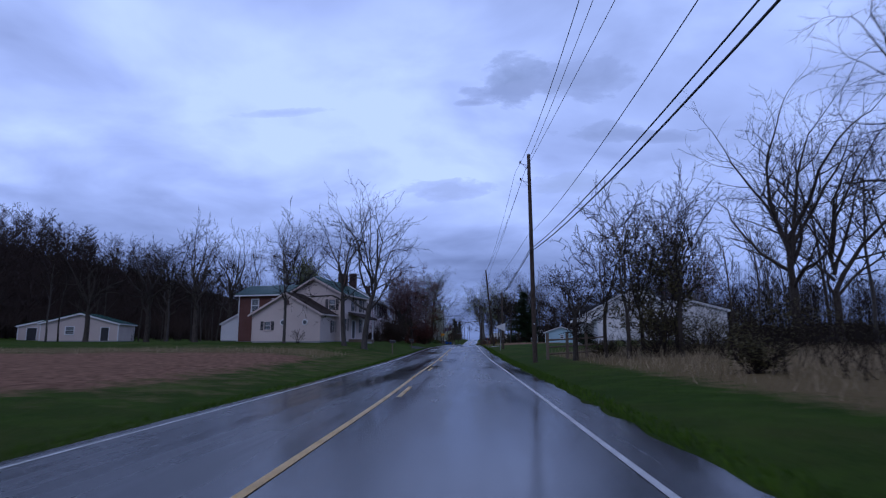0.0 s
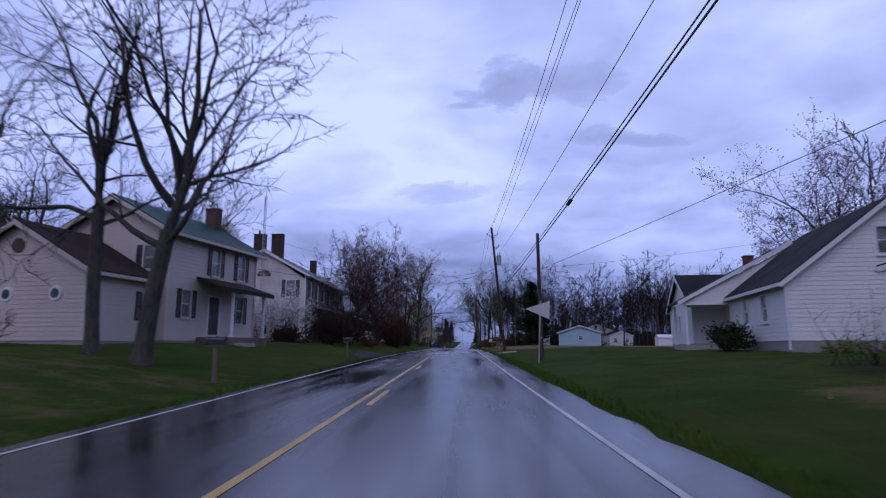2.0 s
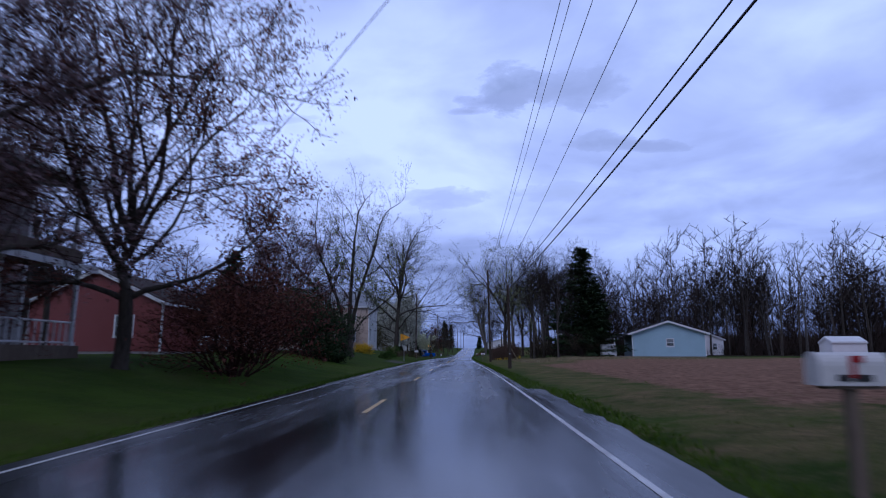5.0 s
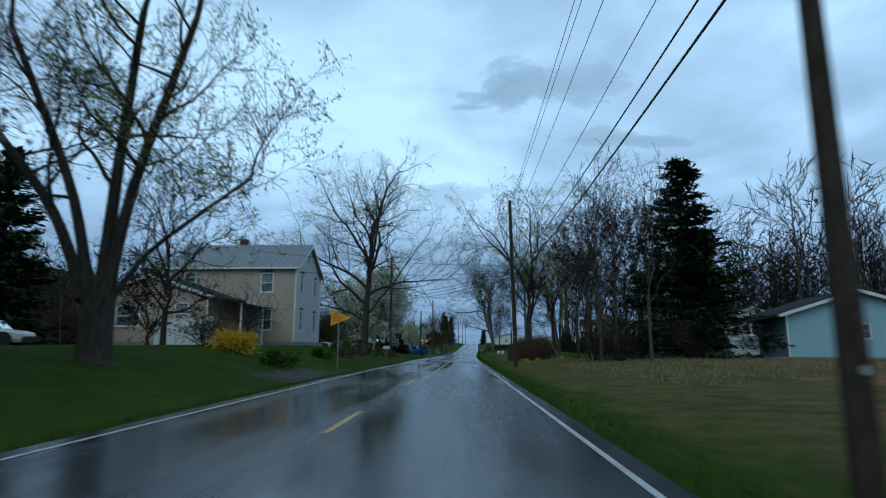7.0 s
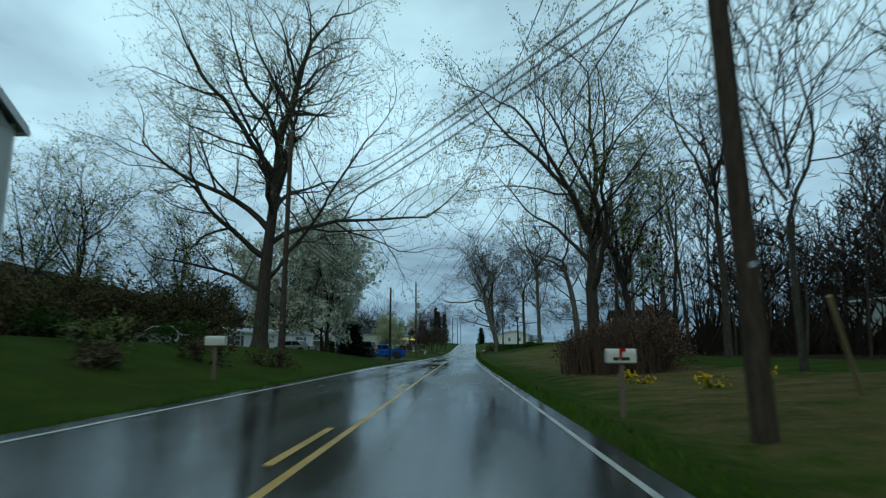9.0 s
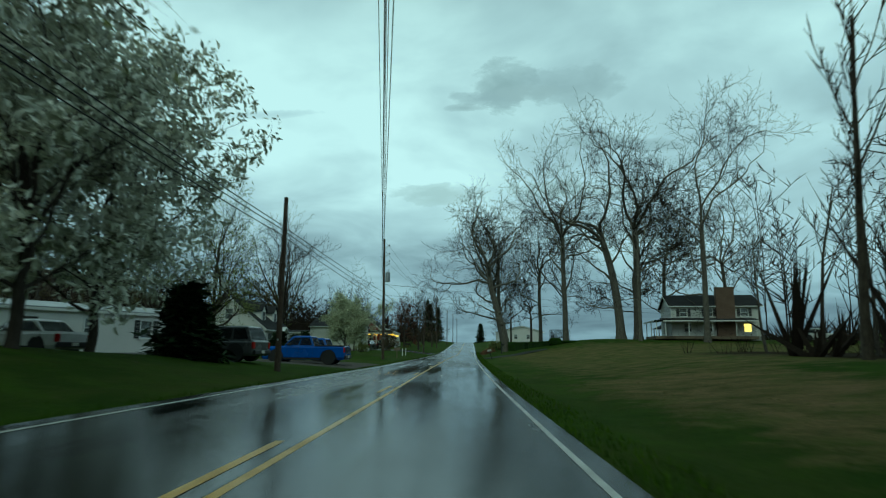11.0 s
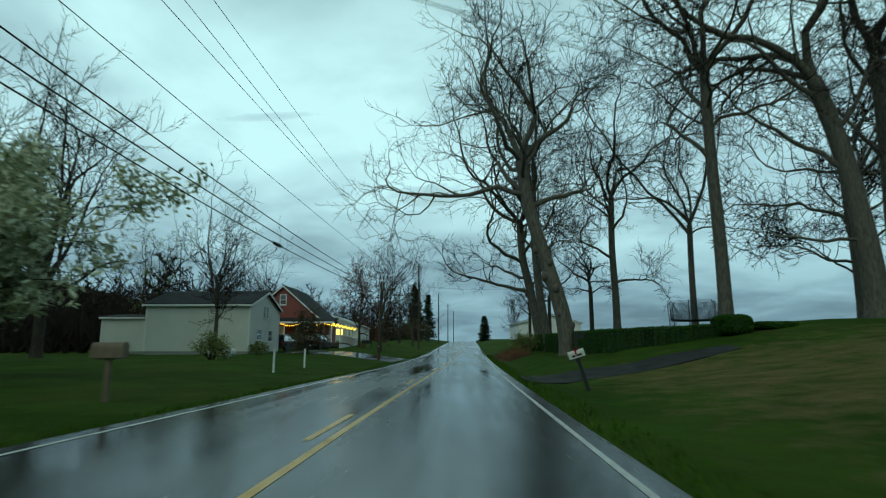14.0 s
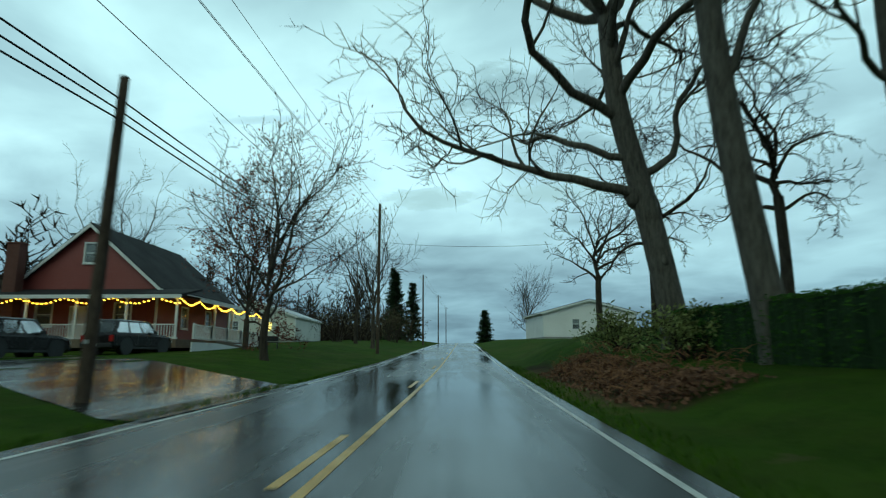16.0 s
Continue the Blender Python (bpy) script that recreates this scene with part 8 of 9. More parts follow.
def silver_maple():
    g = Growth(151, 0.13, 0.04, 0.011, counts=(0, 10, 7, 5), levels=4, ratio=(0.6, 0.66, 0.6, 0.55), segs=(9, 10, 6, 4, 1), inner=0.3)
    rng = g.rng
    out, radii = trunk_path(g, [(0, 0, 0), (0.1, 0, 3.0), (0.2, 0, 6.0), (0.5, 0, 10.0), (0.7, 0.2, 15.0)], 0.52, 0.26)
    spec = ((4.6, 0.12, 62, 13.0, 0.16), (5.6, 3.25, 55, 9.5, 0.22), (4.0, 3.0, 72, 7.5, 0.16), (6.6, 0.35, 48, 13.5, 0.19), (7.4, 2.7, 42, 11.5, 0.24), (8.4, -1.2, 45, 8.5, 0.22), (8.8, 1.7, 44, 8.5, 0.22), (10.0, -0.2, 34, 10.5, 0.24), (10.8, 3.5, 32, 10.5, 0.24), (12.0, 1.2, 28, 9.5, 0.2), (12.6, 4.6, 28, 9.5, 0.2), (14.0, 0.3, 20, 9.0, 0.18), (14.5, 2.8, 18, 9.0, 0.18))
    for z, az, tilt, ln, r in spec:
        i = min(len(out) - 1, min(range(len(out)), key=lambda k: abs(out[k].z - z)))
        t = radians(tilt)
        d = Vector((math.cos(az) * math.sin(t), math.sin(az) * math.sin(t), math.cos(t)))
        g.branch(out[i], d, ln * 1.0, r, 1, 0.2)
    g.branch(out[-1], Vector((0.05, 0, 1)).normalized(), 10.0, 0.3, 1, 0.1)
    lv = g.leaves(3, 0.05, 0.11, 0.95)
    plant("maple_tree", g, at_ground(-14.3, 216.2, 0, 0.15), "huge spreading maple with opening buds by the road", "tree", "bark_dark", "twig", lv, "bud_green", "foliage")


silver_maple()
for i, (x, y, h, s) in enumerate(((-13.6, 232.4, 12.8, 4.9), (-17.8, 233.2, 11.6, 4.6), (-15.8, 239.5, 12.0, 4.4))):
    broad_tree("flowering_tree", x, y, h, s, 0.2, 160 + i, "pear tree in full white blossom before a mobile home", "bark_dark", fork_at=0.16, steep=(12, 62), limbs=10, counts=(9, 6, 5, 3), leaf=(7, 0.12, 0.22, 0.9, "blossom", "blossom"), category="flowering tree", group="white blossom trees")
conifer("conifer", -13.0, 241.8, 3.4, 1.7, 165, "low dark evergreen under the blossom")
for i, (x, y, h, sp) in enumerate(((-33.5, 226.0, 16.5, 5.5), (-39.5, 229.0, 16.5, 6.0), (-26.5, 230.0, 12.5, 4.6), (-45.0, 222.0, 15.0, 5.5))):
    broad_tree("budding_tree", x, y, h, sp, 0.24, 166 + 10 * i, "spreading tree in pale green bud behind the garden", "bark_dark", fork_at=0.22, steep=(15, 66), limbs=10, counts=(0, 6, 5, 4), leaf=(4, 0.06, 0.16, 0.9, "bud_green", "foliage"), group="trees behind the garden")
broad_tree("budding_tree", -47.0, 231.0, 15.0, 6.5, 0.26, 167, "greenish tree beyond the garden", "bark_dark", fork_at=0.25, leaf=GREEN, steep=(15, 70), counts=(0, 5, 4, 3))
broad_tree("budding_tree", -56.0, 224.0, 14.0, 6.0, 0.26, 168, "greenish tree beyond the garden", "bark_dark", fork_at=0.25, leaf=GREEN, steep=(15, 70), counts=(9, 6, 4, 3))

# second stretch, right
conifer("spruce_tree", 16.2, 185.3, 16.4, 6.6, 171, "tall dark spruce at the wood's edge")
conifer("conifer", 19.5, 191.0, 11.5, 3.4, 172, "dark evergreen at the wood's edge")
for i, (x, y, h, s) in enumerate(((8.8, 182.2, 15.5, 3.2), (10.3, 183.4, 16.5, 3.4), (11.9, 180.6, 15.5, 3.2), (19.5, 196.0, 19.0, 3.6), (10.0, 197.5, 17.0, 3.2), (13.4, 188.5, 17.0, 3.0))):
    broad_tree("bare_tree", x, y, h, s, 0.13, 180 + i, "tall thin bare tree beside the spruce", "bark_grey", fork_at=0.3, steep=(6, 36), limbs=8, counts=(9, 7, 5, 3), group="wood edge trees")
for i, (x, y, w, h) in enumerate(((12.0, 184.0, 5.5, 4.6), (9.5, 188.0, 5.0, 3.6), (15.5, 181.0, 6.0, 3.6), (19.0, 184.5, 6.0, 3.4), (10.2, 182.6, 4.0, 3.4))):
    shrub("brush_thicket", x, y, w, h, 190 + i, "tangled bare brush below the spruce", "twig", "bud_dull", 1, 0.05, 0.1, stems=20, counts=(5, 5, 3), category="brush", group="wood edge brush")
broad_tree("budding_tree", 7.0, 214.5, 22.0, 7.0, 0.42, 201, "tall many-limbed tree in young green leaf", "bark_dark", fork_at=0.24, leaf=(6, 0.06, 0.16, 0.9, "bud_green", "foliage"), steep=(10, 46), limbs=7, counts=(0, 8, 6, 4), twig_r=0.0095)
broad_tree("budding_tree", 11.0, 221.0, 16.5, 4.8, 0.28, 202, "tree in young green leaf at the wood's edge", "bark_dark", fork_at=0.28, leaf=GREEN, steep=(10, 55))
broad_tree("bare_tree", 14.0, 212.0, 19.0, 4.0, 0.22, 203, "tall bare forked tree above a brush thicket", "bark_dark", fork_at=0.42, steep=(10, 48), limbs=8)


def dead_stems(name, x, y, w, d, h, n, seed, label, mat="twig_tan"):
    """A stand of upright dry stems."""
    rng = random.Random(seed)
    top = thing(name, at_ground(x, y), label, "brush")
    v, f = [], []
    for _ in range(n):
        ra, rr = rng.uniform(0, 6.28), rng.random() ** 0.6
        px, py = rr * math.cos(ra) * w / 2, rr * math.sin(ra) * d / 2
        k = max(0.3, 1 - (px / (w * 0.62)) ** 2 - (py / (d * 0.62)) ** 2)
        hh = h * rng.uniform(0.55, 1.05) * (0.5 + 0.5 * k)
        z = gz(x + px, y + py) - gz(x, y)
        lx, ly = rng.gauss(0, 0.16) * hh, rng.gauss(0, 0.16) * hh
        tube(v, f, [(px, py, z), (px + lx * 0.35, py + ly * 0.35, z + hh * 0.55), (px + lx, py + ly, z + hh)], [0.02, 0.014, 0.006], 3)
        for _k in range(2):
            t = rng.uniform(0.4, 0.95)
            a, q = (px + lx * t, py + ly * t, z + hh * t), rng.uniform(0.25, 0.6)
            tube(v, f, [a, (a[0] + rng.gauss(0, 0.3) * q, a[1] + rng.gauss(0, 0.3) * q, a[2] + q * 0.8)], [0.007, 0.004], 3)
    tagged(raw("dry_growth", v, f, M[mat], top), kind="stuff")


dead_stems("brush_stand", 6.6, 205.5, 3.4, 7.0, 2.9, 520, 211, "dense reddish-brown stand of dry stems", "twig_brown")
dead_stems("brush_stand", 5.4, 206.5, 3.4, 7.0, 2.7, 450, 212, "dense brown stand of dry stems", "twig_brown")
for i, (x, y, w, h) in enumerate(((7.2, 203.4, 3.2, 2.9), (6.6, 205.0, 3.4, 3.0), (7.8, 206.5, 3.2, 3.2), (5.6, 206.6, 3.0, 2.7), (7.6, 208.6, 3.2, 3.1), (5.2, 209.5, 2.8, 2.6), (6.6, 211.5, 3.0, 2.4))):
    shrub("brush_bush", x, y, w, h, 300 + i, "dense reddish-brown leafless bush by the road", "twig_brown", "bud_rust", 4, 0.05, 0.16, stems=18, counts=(5, 5, 3), category="brush", group="brush by the road")
for i, (x, y) in enumerate(((4.6, 197.5), (5.8, 194.5), (8.0, 196.2), (5.2, 201.0))):
    shrub("daffodil_clump", x, y, 0.9, 0.4, 215 + i, "clump of yellow daffodils in the grass", "grass_blade", "forsythia", 2, 0.05, 0.06, stems=10, counts=(2, 2), levels=2, category="flowers", group="daffodils", leaf_name="blossom")

# third stretch, left
broad_tree("budding_tree", -26.5, 277.0, 16.0, 7.0, 0.34, 221, "large spreading tree beside the cape house", "bark_dark", fork_at=0.22, leaf=(4, 0.055, 0.12, 0.9, "bud_green", "foliage"), steep=(20, 75), limbs=10, counts=(0, 8, 6, 4), twig_r=0.013)
broad_tree("budding_tree", -36.0, 283.0, 15.0, 6.5, 0.3, 222, "spreading tree behind the cape house", "bark_dark", fork_at=0.22, leaf=DULL, steep=(20, 70), counts=(0, 5, 4, 3))
broad_tree("bare_tree", -30.8, 316.0, 21.5, 7.6, 0.42, 223, "large bare vase-shaped tree behind the lawn", "bark_dark", fork_at=0.16, steep=(8, 46), limbs=13, counts=(0, 8, 6, 5), twig_r=0.02)
broad_tree("flowering_tree", -15.0, 289.7, 8.9, 2.0, 0.14, 224, "narrow tree in pale greenish-white blossom", "bark_pale", fork_at=0.09, steep=(8, 32), limbs=16, counts=(9, 5, 5, 3), leaf=(13, 0.085, 0.18, 0.9, "blossom_green", "blossom"), category="flowering tree")
broad_tree("bare_tree", -18.9, 318.6, 15.4, 2.9, 0.17, 225, "slender bare upright tree on the lawn", "bark_grey", fork_at=0.22, steep=(25, 62), limbs=18, counts=(0, 7, 5, 3), up=0.1)
shrub("round_shrub", -16.6, 312.5, 2.0, 1.9, 226, "rounded pale budding shrub on the lawn", "twig", "bud_green", 4, 0.06, 0.12, stems=18)
shrub("round_shrub", -18.2, 326.5, 1.6, 1.2, 227, "rounded shrub before a white garage", "twig", "bud_green", 4, 0.06, 0.12, stems=14)
shrub("low_shrub", -23.0, 327.5, 2.4, 0.9, 228, "low dark shrub before a white wall", "twig", "hedge", 6, 0.06, 0.12, stems=14)
for i, (x, y, w, h) in enumerate(((-23.2, 289.5, 2.6, 2.9), (-22.4, 293.5, 2.2, 2.4), (-22.2, 298.0, 2.4, 3.0), (-25.2, 286.2, 3.2, 2.6))):
    conifer("dark_evergreen", x, y, h, w / 2, 230 + i, "dense dark clipped evergreen beside a white house")
broad_tree("small_tree", -13.4, 325.2, 4.0, 1.7, 0.09, 236, "small budding ornamental tree beside the garage", "bark_dark", fork_at=0.14, leaf=(9, 0.07, 0.16, 0.9, "bud_dull", "foliage"), steep=(20, 70), counts=(8, 5, 4, 3), levels=3)
broad_tree("bare_tree", -9.3, 342.6, 12.6, 4.6, 0.22, 237, "bare spreading tree with red buds on the lawn", "bark_dark", fork_at=0.2, steep=(14, 58), limbs=9, leaf=(1, 0.05, 0.1, 0.6, "bud_red", "foliage"))
broad_tree("bare_tree", -13.2, 351.0, 10.5, 4.6, 0.2, 238, "small reddish budding tree beside the porch", "bark_dark", "twig_red", fork_at=0.2, steep=(18, 66), limbs=9, leaf=REDB)
broad_tree("bare_tree", -7.8, 372.0, 14.0, 4.4, 0.22, 239, "bare tree beside the road", "bark_dark", fork_at=0.22, steep=(12, 55))
broad_tree("bare_tree", -10.6, 379.0, 13.5, 4.4, 0.22, 240, "bare tree beside the road", "bark_dark", fork_at=0.22, steep=(12, 55), counts=(9, 6, 4, 3))
broad_tree("bare_tree", -32.0, 369.0, 15.5, 6.5, 0.3, 241, "round-crowned bare tree behind the red house", "bark_dark", fork_at=0.2, steep=(15, 65), limbs=11)
broad_tree("budding_tree", -42.0, 352.0, 16.0, 5.0, 0.3, 242, "pale green willow behind the red house", "bark_dark", fork_at=0.25, leaf=GREEN, steep=(15, 60), counts=(0, 5, 4, 3))

# third stretch, right: old oaks on the bank
def oak(x, y, trunk, r0, r1, limbs, seed, label, crown, bark="bark_pale", counts=(0, 8, 7, 5), crook=0.205, twig_r=0.0165, knots=()):
    """trunk: points from the base; limbs: (share up the trunk, bearing, tilt, length, radius); crown: length of the leader."""
    g = Growth(seed, crook, 0.045, twig_r, (32, 66), 4, counts, (0.6, 0.62, 0.60, 0.52), segs=(9, 11, 7, 4, 1), inner=0.34)
    out, radii = trunk_path(g, trunk, r0, r1)
    rng = g.rng
    for f, az, tilt, ln, r in limbs:
        i = min(len(out) - 1, int(f * (len(out) - 1)))
        a, t = radians(az), radians(tilt)
        d = Vector((math.cos(a) * math.sin(t), math.sin(a) * math.sin(t), math.cos(t)))
        g.branch(out[i], d, ln * 1.12, r * 0.9, 1, 0.36)
    for k in range(2):
        i = int(len(out) * rng.uniform(0.75, 0.98))
        a, t = rng.uniform(0, 6.28), radians(rng.uniform(30, 65))
        d = Vector((math.cos(a) * math.sin(t), math.sin(a) * math.sin(t), math.cos(t)))
        g.branch(out[i], d, crown * rng.uniform(0.5, 0.75), r1 * 0.42, 1, 0.35)
    for f, az, size in knots:
        i = min(len(out) - 1, int(f * (len(out) - 1)))
        c = out[i] + Vector((math.cos(radians(az)), math.sin(radians(az)), 0)) * radii[i] * 0.85
        bm = bmesh.new()
        bmesh.ops.create_icosphere(bm, subdivisions=2, radius=size)
        base = len(g.wood_v)
        for q in bm.verts:
            k = 1 + rng.uniform(-0.12, 0.12)
            g.wood_v.append((c.x + q.co.x * k, c.y + q.co.y * k, c.z + q.co.z * 1.3 * k))
        g.wood_f.extend(tuple(q.index + base for q in fc.verts) for fc in bm.faces)
        bm.free()
    d = (out[-1] - out[-3]).normalized()
    for k in range(3):
        g.branch(out[-1], g.bend(d, 0.36), crown * 1.05, r1 * 0.62, 1, 0.22)
    return plant("oak_tree", g, at_ground(x, y, 0, 0.2), label, "tree", bark, "twig", group="old oaks")


oak(7.1, 314.2, [(0, 0, 0), (-0.35, 0, 3.0), (-1.3, 0.1, 6.5), (-2.4, 0.3, 10.5), (-2.9, 0.4, 14.0)], 0.62, 0.40, (
    (0.86, 185, 66, 10.5, 0.24), (0.78, 20, 54, 10.0, 0.24), (0.86, 150, 44, 9.0, 0.22), (0.90, 260, 48, 8.0, 0.2), (0.95, 60, 38, 9.0, 0.22), (1.0, 200, 42, 9.5, 0.22)), 251, "huge leaning old oak with a knotted trunk on the bank", 12.0, knots=((0.46, 200, 0.30), (0.42, 260, 0.26), (0.5, 290, 0.24), (0.30, 230, 0.2), (0.62, 180, 0.28), (0.2, 330, 0.22)))
oak(8.1, 334.0, [(0, 0, 0), (-0.5, 0, 3.2), (-1.1, 0.1, 6.4), (-1.7, 0.2, 9.5), (-1.9, 0.2, 13.0)], 0.52, 0.36, (
    (0.44, 186, 66, 8.6, 0.24), (0.50, 30, 62, 7.5, 0.18), (0.70, 187, 60, 11.0, 0.24), (0.62, 172, 74, 8.5, 0.18), (0.78, 330, 48, 9.0, 0.22), (0.86, 100, 42, 9.0, 0.2), (0.92, 240, 44, 9.0, 0.2), (1.0, 170, 30, 11.0, 0.22), (1.0, 10, 34, 11.0, 0.22)), 252, "old oak with crooked limbs over the road", 13.0, knots=((0.45, 190, 0.28), (0.5, 20, 0.2), (0.3, 270, 0.16)))
oak(7.8, 327.0, [(0, 0, 0), (-0.5, 0, 3.5), (-0.9, 0, 7.0), (-1.1, 0, 11.0), (-1.1, 0, 15.0)], 0.42, 0.30, (
    (0.55, 330, 55, 6.0, 0.14), (0.68, 200, 48, 7.5, 0.15), (0.80, 20, 45, 7.5, 0.15), (0.9, 140, 40, 8.0, 0.15)), 253, "slender old oak on the bank", 11.0, counts=(9, 6, 5, 4))
oak(15.1, 331.5, [(0, 0, 0), (0, 0, 4.0), (-0.1, 0.1, 9.0), (0.1, 0.2, 14.0)], 0.40, 0.28, (
    (0.45, 10, 62, 7.0, 0.16), (0.62, 180, 55, 8.0, 0.17), (0.75, 300, 50, 8.0, 0.17), (0.86, 60, 42, 9.0, 0.17), (0.95, 200, 36, 10.0, 0.18)), 254, "straight tall oak behind the hedge", 13.0)
oak(16.2, 310.6, [(0, 0, 0), (0, 0, 5.0), (-0.1, 0.1, 11.0), (-0.1, 0.1, 17.0)], 0.46, 0.32, (
    (0.68, 185, 52, 9.0, 0.19), (0.75, 20, 52, 8.0, 0.18), (0.86, 120, 42, 9.0, 0.18), (0.93, 270, 40, 9.0, 0.18), (1.0, 190, 32, 11.0, 0.2)), 255, "straight thick-trunked oak behind the hedge", 14.0)
oak(17.3, 318.2, [(0, 0, 0), (0, 0, 4.0), (0.1, 0, 8.2)], 0.26, 0.20, (
    (0.98, 170, 22, 15.0, 0.16), (1.0, 10, 14, 16.0, 0.16)), 256, "slim forked oak beside a trampoline", 9.0, counts=(9, 6, 5, 4))
oak(24.5, 309.0, [(0, 0, 0), (-0.3, 0, 5.0), (-1.0, 0.1, 10.5), (-2.2, 0.2, 15.5)], 0.76, 0.48, (
    (0.35, 185, 70, 7.0, 0.15), (0.62, 195, 55, 10.0, 0.22), (0.75, 340, 52, 9.0, 0.2), (0.85, 180, 44, 11.0, 0.22), (0.95, 60, 38, 10.0, 0.2)), 257, "great spreading oak on the rise", 16.0, counts=(0, 8, 7, 4), twig_r=0.019)
oak(27.9, 311.6, [(0, 0, 0), (0.1, 0, 5.5), (0.3, 0, 12.0), (0.3, 0, 18.0)], 0.72, 0.46, (
    (0.5, 0, 60, 8.0, 0.18), (0.66, 185, 52, 9.0, 0.2), (0.74, 20, 44, 12.0, 0.22), (0.85, 150, 40, 11.0, 0.2), (0.95, 330, 36, 12.0, 0.2)), 258, "great spreading oak on the rise", 17.0, counts=(0, 8, 7, 4), twig_r=0.019)
oak(25.3, 301.8, [(0, 0, 0), (0, 0, 6.0), (0.1, 0, 13.0)], 0.24, 0.17, (
    (0.6, 190, 50, 5.0, 0.1), (0.75, 10, 50, 5.5, 0.1), (0.9, 100, 40, 6.0, 0.1)), 259, "slim oak on the rise", 11.0, counts=(9, 6, 5, 3))
oak(34.2, 300.5, [(0, 0, 0), (0.1, 0, 5.5), (0.2, 0, 11.0), (0.2, 0, 17.0)], 0.46, 0.3, (
    (0.45, 180, 66, 7.5, 0.16), (0.62, 200, 52, 9.0, 0.18), (0.72, 10, 52, 9.0, 0.18), (0.88, 120, 40, 10.0, 0.18)), 260, "tall oak before the house on the rise", 15.0, counts=(0, 9, 8, 5), twig_r=0.021)
oak(29.7, 318.2, [(0, 0, 0), (0, 0, 5.0), (-0.2, 0, 11.0)], 0.40, 0.28, (
    (0.5, 200, 70, 7.0, 0.15), (0.7, 20, 60, 8.0, 0.16), (0.85, 160, 45, 10.0, 0.18), (1.0, 330, 40, 10.0, 0.18)), 261, "spreading oak beside a garden shelter", 13.0, counts=(0, 8, 7, 5), twig_r=0.027)
oak(39.0, 331.0, [(0, 0, 0), (0.2, 0, 5.0), (0.1, 0, 10.0), (0.4, 0, 15.0)], 0.44, 0.3, (
    (0.4, 190, 66, 8.0, 0.17), (0.6, 10, 60, 9.0, 0.18), (0.8, 160, 45, 10.0, 0.18), (1.0, 340, 40, 10.0, 0.18)), 269, "tall oak behind the house on the rise", 14.0, counts=(0, 8, 7, 5), twig_r=0.03)
oak(50.0, 329.0, [(0, 0, 0), (-0.2, 0, 5.0), (0.0, 0, 10.0), (-0.3, 0, 15.0)], 0.44, 0.3, (
    (0.4, 190, 66, 8.0, 0.17), (0.6, 10, 60, 9.0, 0.18), (0.8, 160, 45, 10.0, 0.18), (1.0, 340, 40, 10.0, 0.18)), 270, "tall oak behind the house on the rise", 14.0, counts=(0, 8, 7, 5), twig_r=0.03)
broad_tree("bare_tree", 14.0, 337.4, 13.5, 4.2, 0.26, 268, "dark crooked bare tree behind the hedge", "bark_dark", fork_at=0.4, steep=(30, 85), limbs=10, crook=0.22, up=0.0)
broad_tree("bare_tree", 8.6, 347.0, 9.5, 3.6, 0.2, 262, "small crooked bare tree on the bank", "bark_dark", fork_at=0.35, steep=(25, 75), limbs=8, crook=0.2)
broad_tree("bare_tree", 10.4, 343.0, 12.5, 3.4, 0.22, 263, "vine-hung bare tree on the bank", "bark_dark", fork_at=0.4, steep=(20, 70), limbs=9, crook=0.18, up=0.0)
broad_tree("bare_tree", 13.7, 418.0, 11.5, 5.0, 0.24, 264, "round-crowned bare tree beyond the rise", "bark_dark", fork_at=0.15, steep=(10, 62), limbs=12)
conifer("conifer", 8.0, 452.0, 7.5, 2.4, 265, "lone dark evergreen on the far rise")
shrub("bank_shrub", 7.0, 330.5, 3.2, 1.7, 266, "low green shrub on the bank below the oaks", "twig", "bud_green", 3, 0.06, 0.14, stems=20)
shrub("bank_shrub", 6.6, 336.0, 3.0, 1.6, 267, "low green shrub on the bank below the oaks", "twig", "bud_green", 3, 0.06, 0.14, stems=18)
for i, (x, y, h) in enumerate(((-8.5, 404.0, 12.0), (-10.0, 412.0, 13.0), (-7.5, 420.0, 12.0), (-12.5, 398.0, 11.0), (-14.0, 386.0, 11.0))):
    shrub("roadside_thicket", x, y, 6.5, h * 0.55, 270 + i, "tall dull brush along the far verge", "twig", "bud_dull", 2, 0.08, 0.2, stems=12, counts=(5, 4, 3), category="brush", group="far verge brush")
for i, (x, y, h) in enumerate(((-11.0, 430.0, 14.0), (-12.5, 441.0, 16.0), (-9.0, 452.0, 14.0))):
    conifer("spruce_tree", x, y, h, 3.0, 280 + i, "dark spruce along the far road")
for i, (x, y, h) in enumerate(((-38.0, 296.0, 12.0), (-45.0, 292.0, 11.0), (-52.0, 296.0, 12.5), (-33.0, 303.0, 10.0), (-59.0, 288.0, 12.0), (-41.0, 306.0, 11.0))):
    broad_tree("budding_tree", x, y, h, 4.8, 0.2, 290 + i, "brownish green budding tree behind the cape house", "bark_dark", fork_at=0.15, limbs=9, counts=(0, 5, 4, 3), leaf=(12, 0.11, 0.32, 0.9, "bud_brown", "foliage"), steep=(15, 75), group="trees behind the cape house", levels=3, twig_r=0.03)
broad_tree("budding_tree", -17.2, 170.0, 9.6, 3.6, 0.18, 299, "small reddish budding tree before a tan house", "bark_dark", fork_at=0.22, limbs=9, counts=(0, 6, 5, 4), leaf=(1, 0.05, 0.1, 0.8, "bud_red", "foliage"), steep=(14, 62))

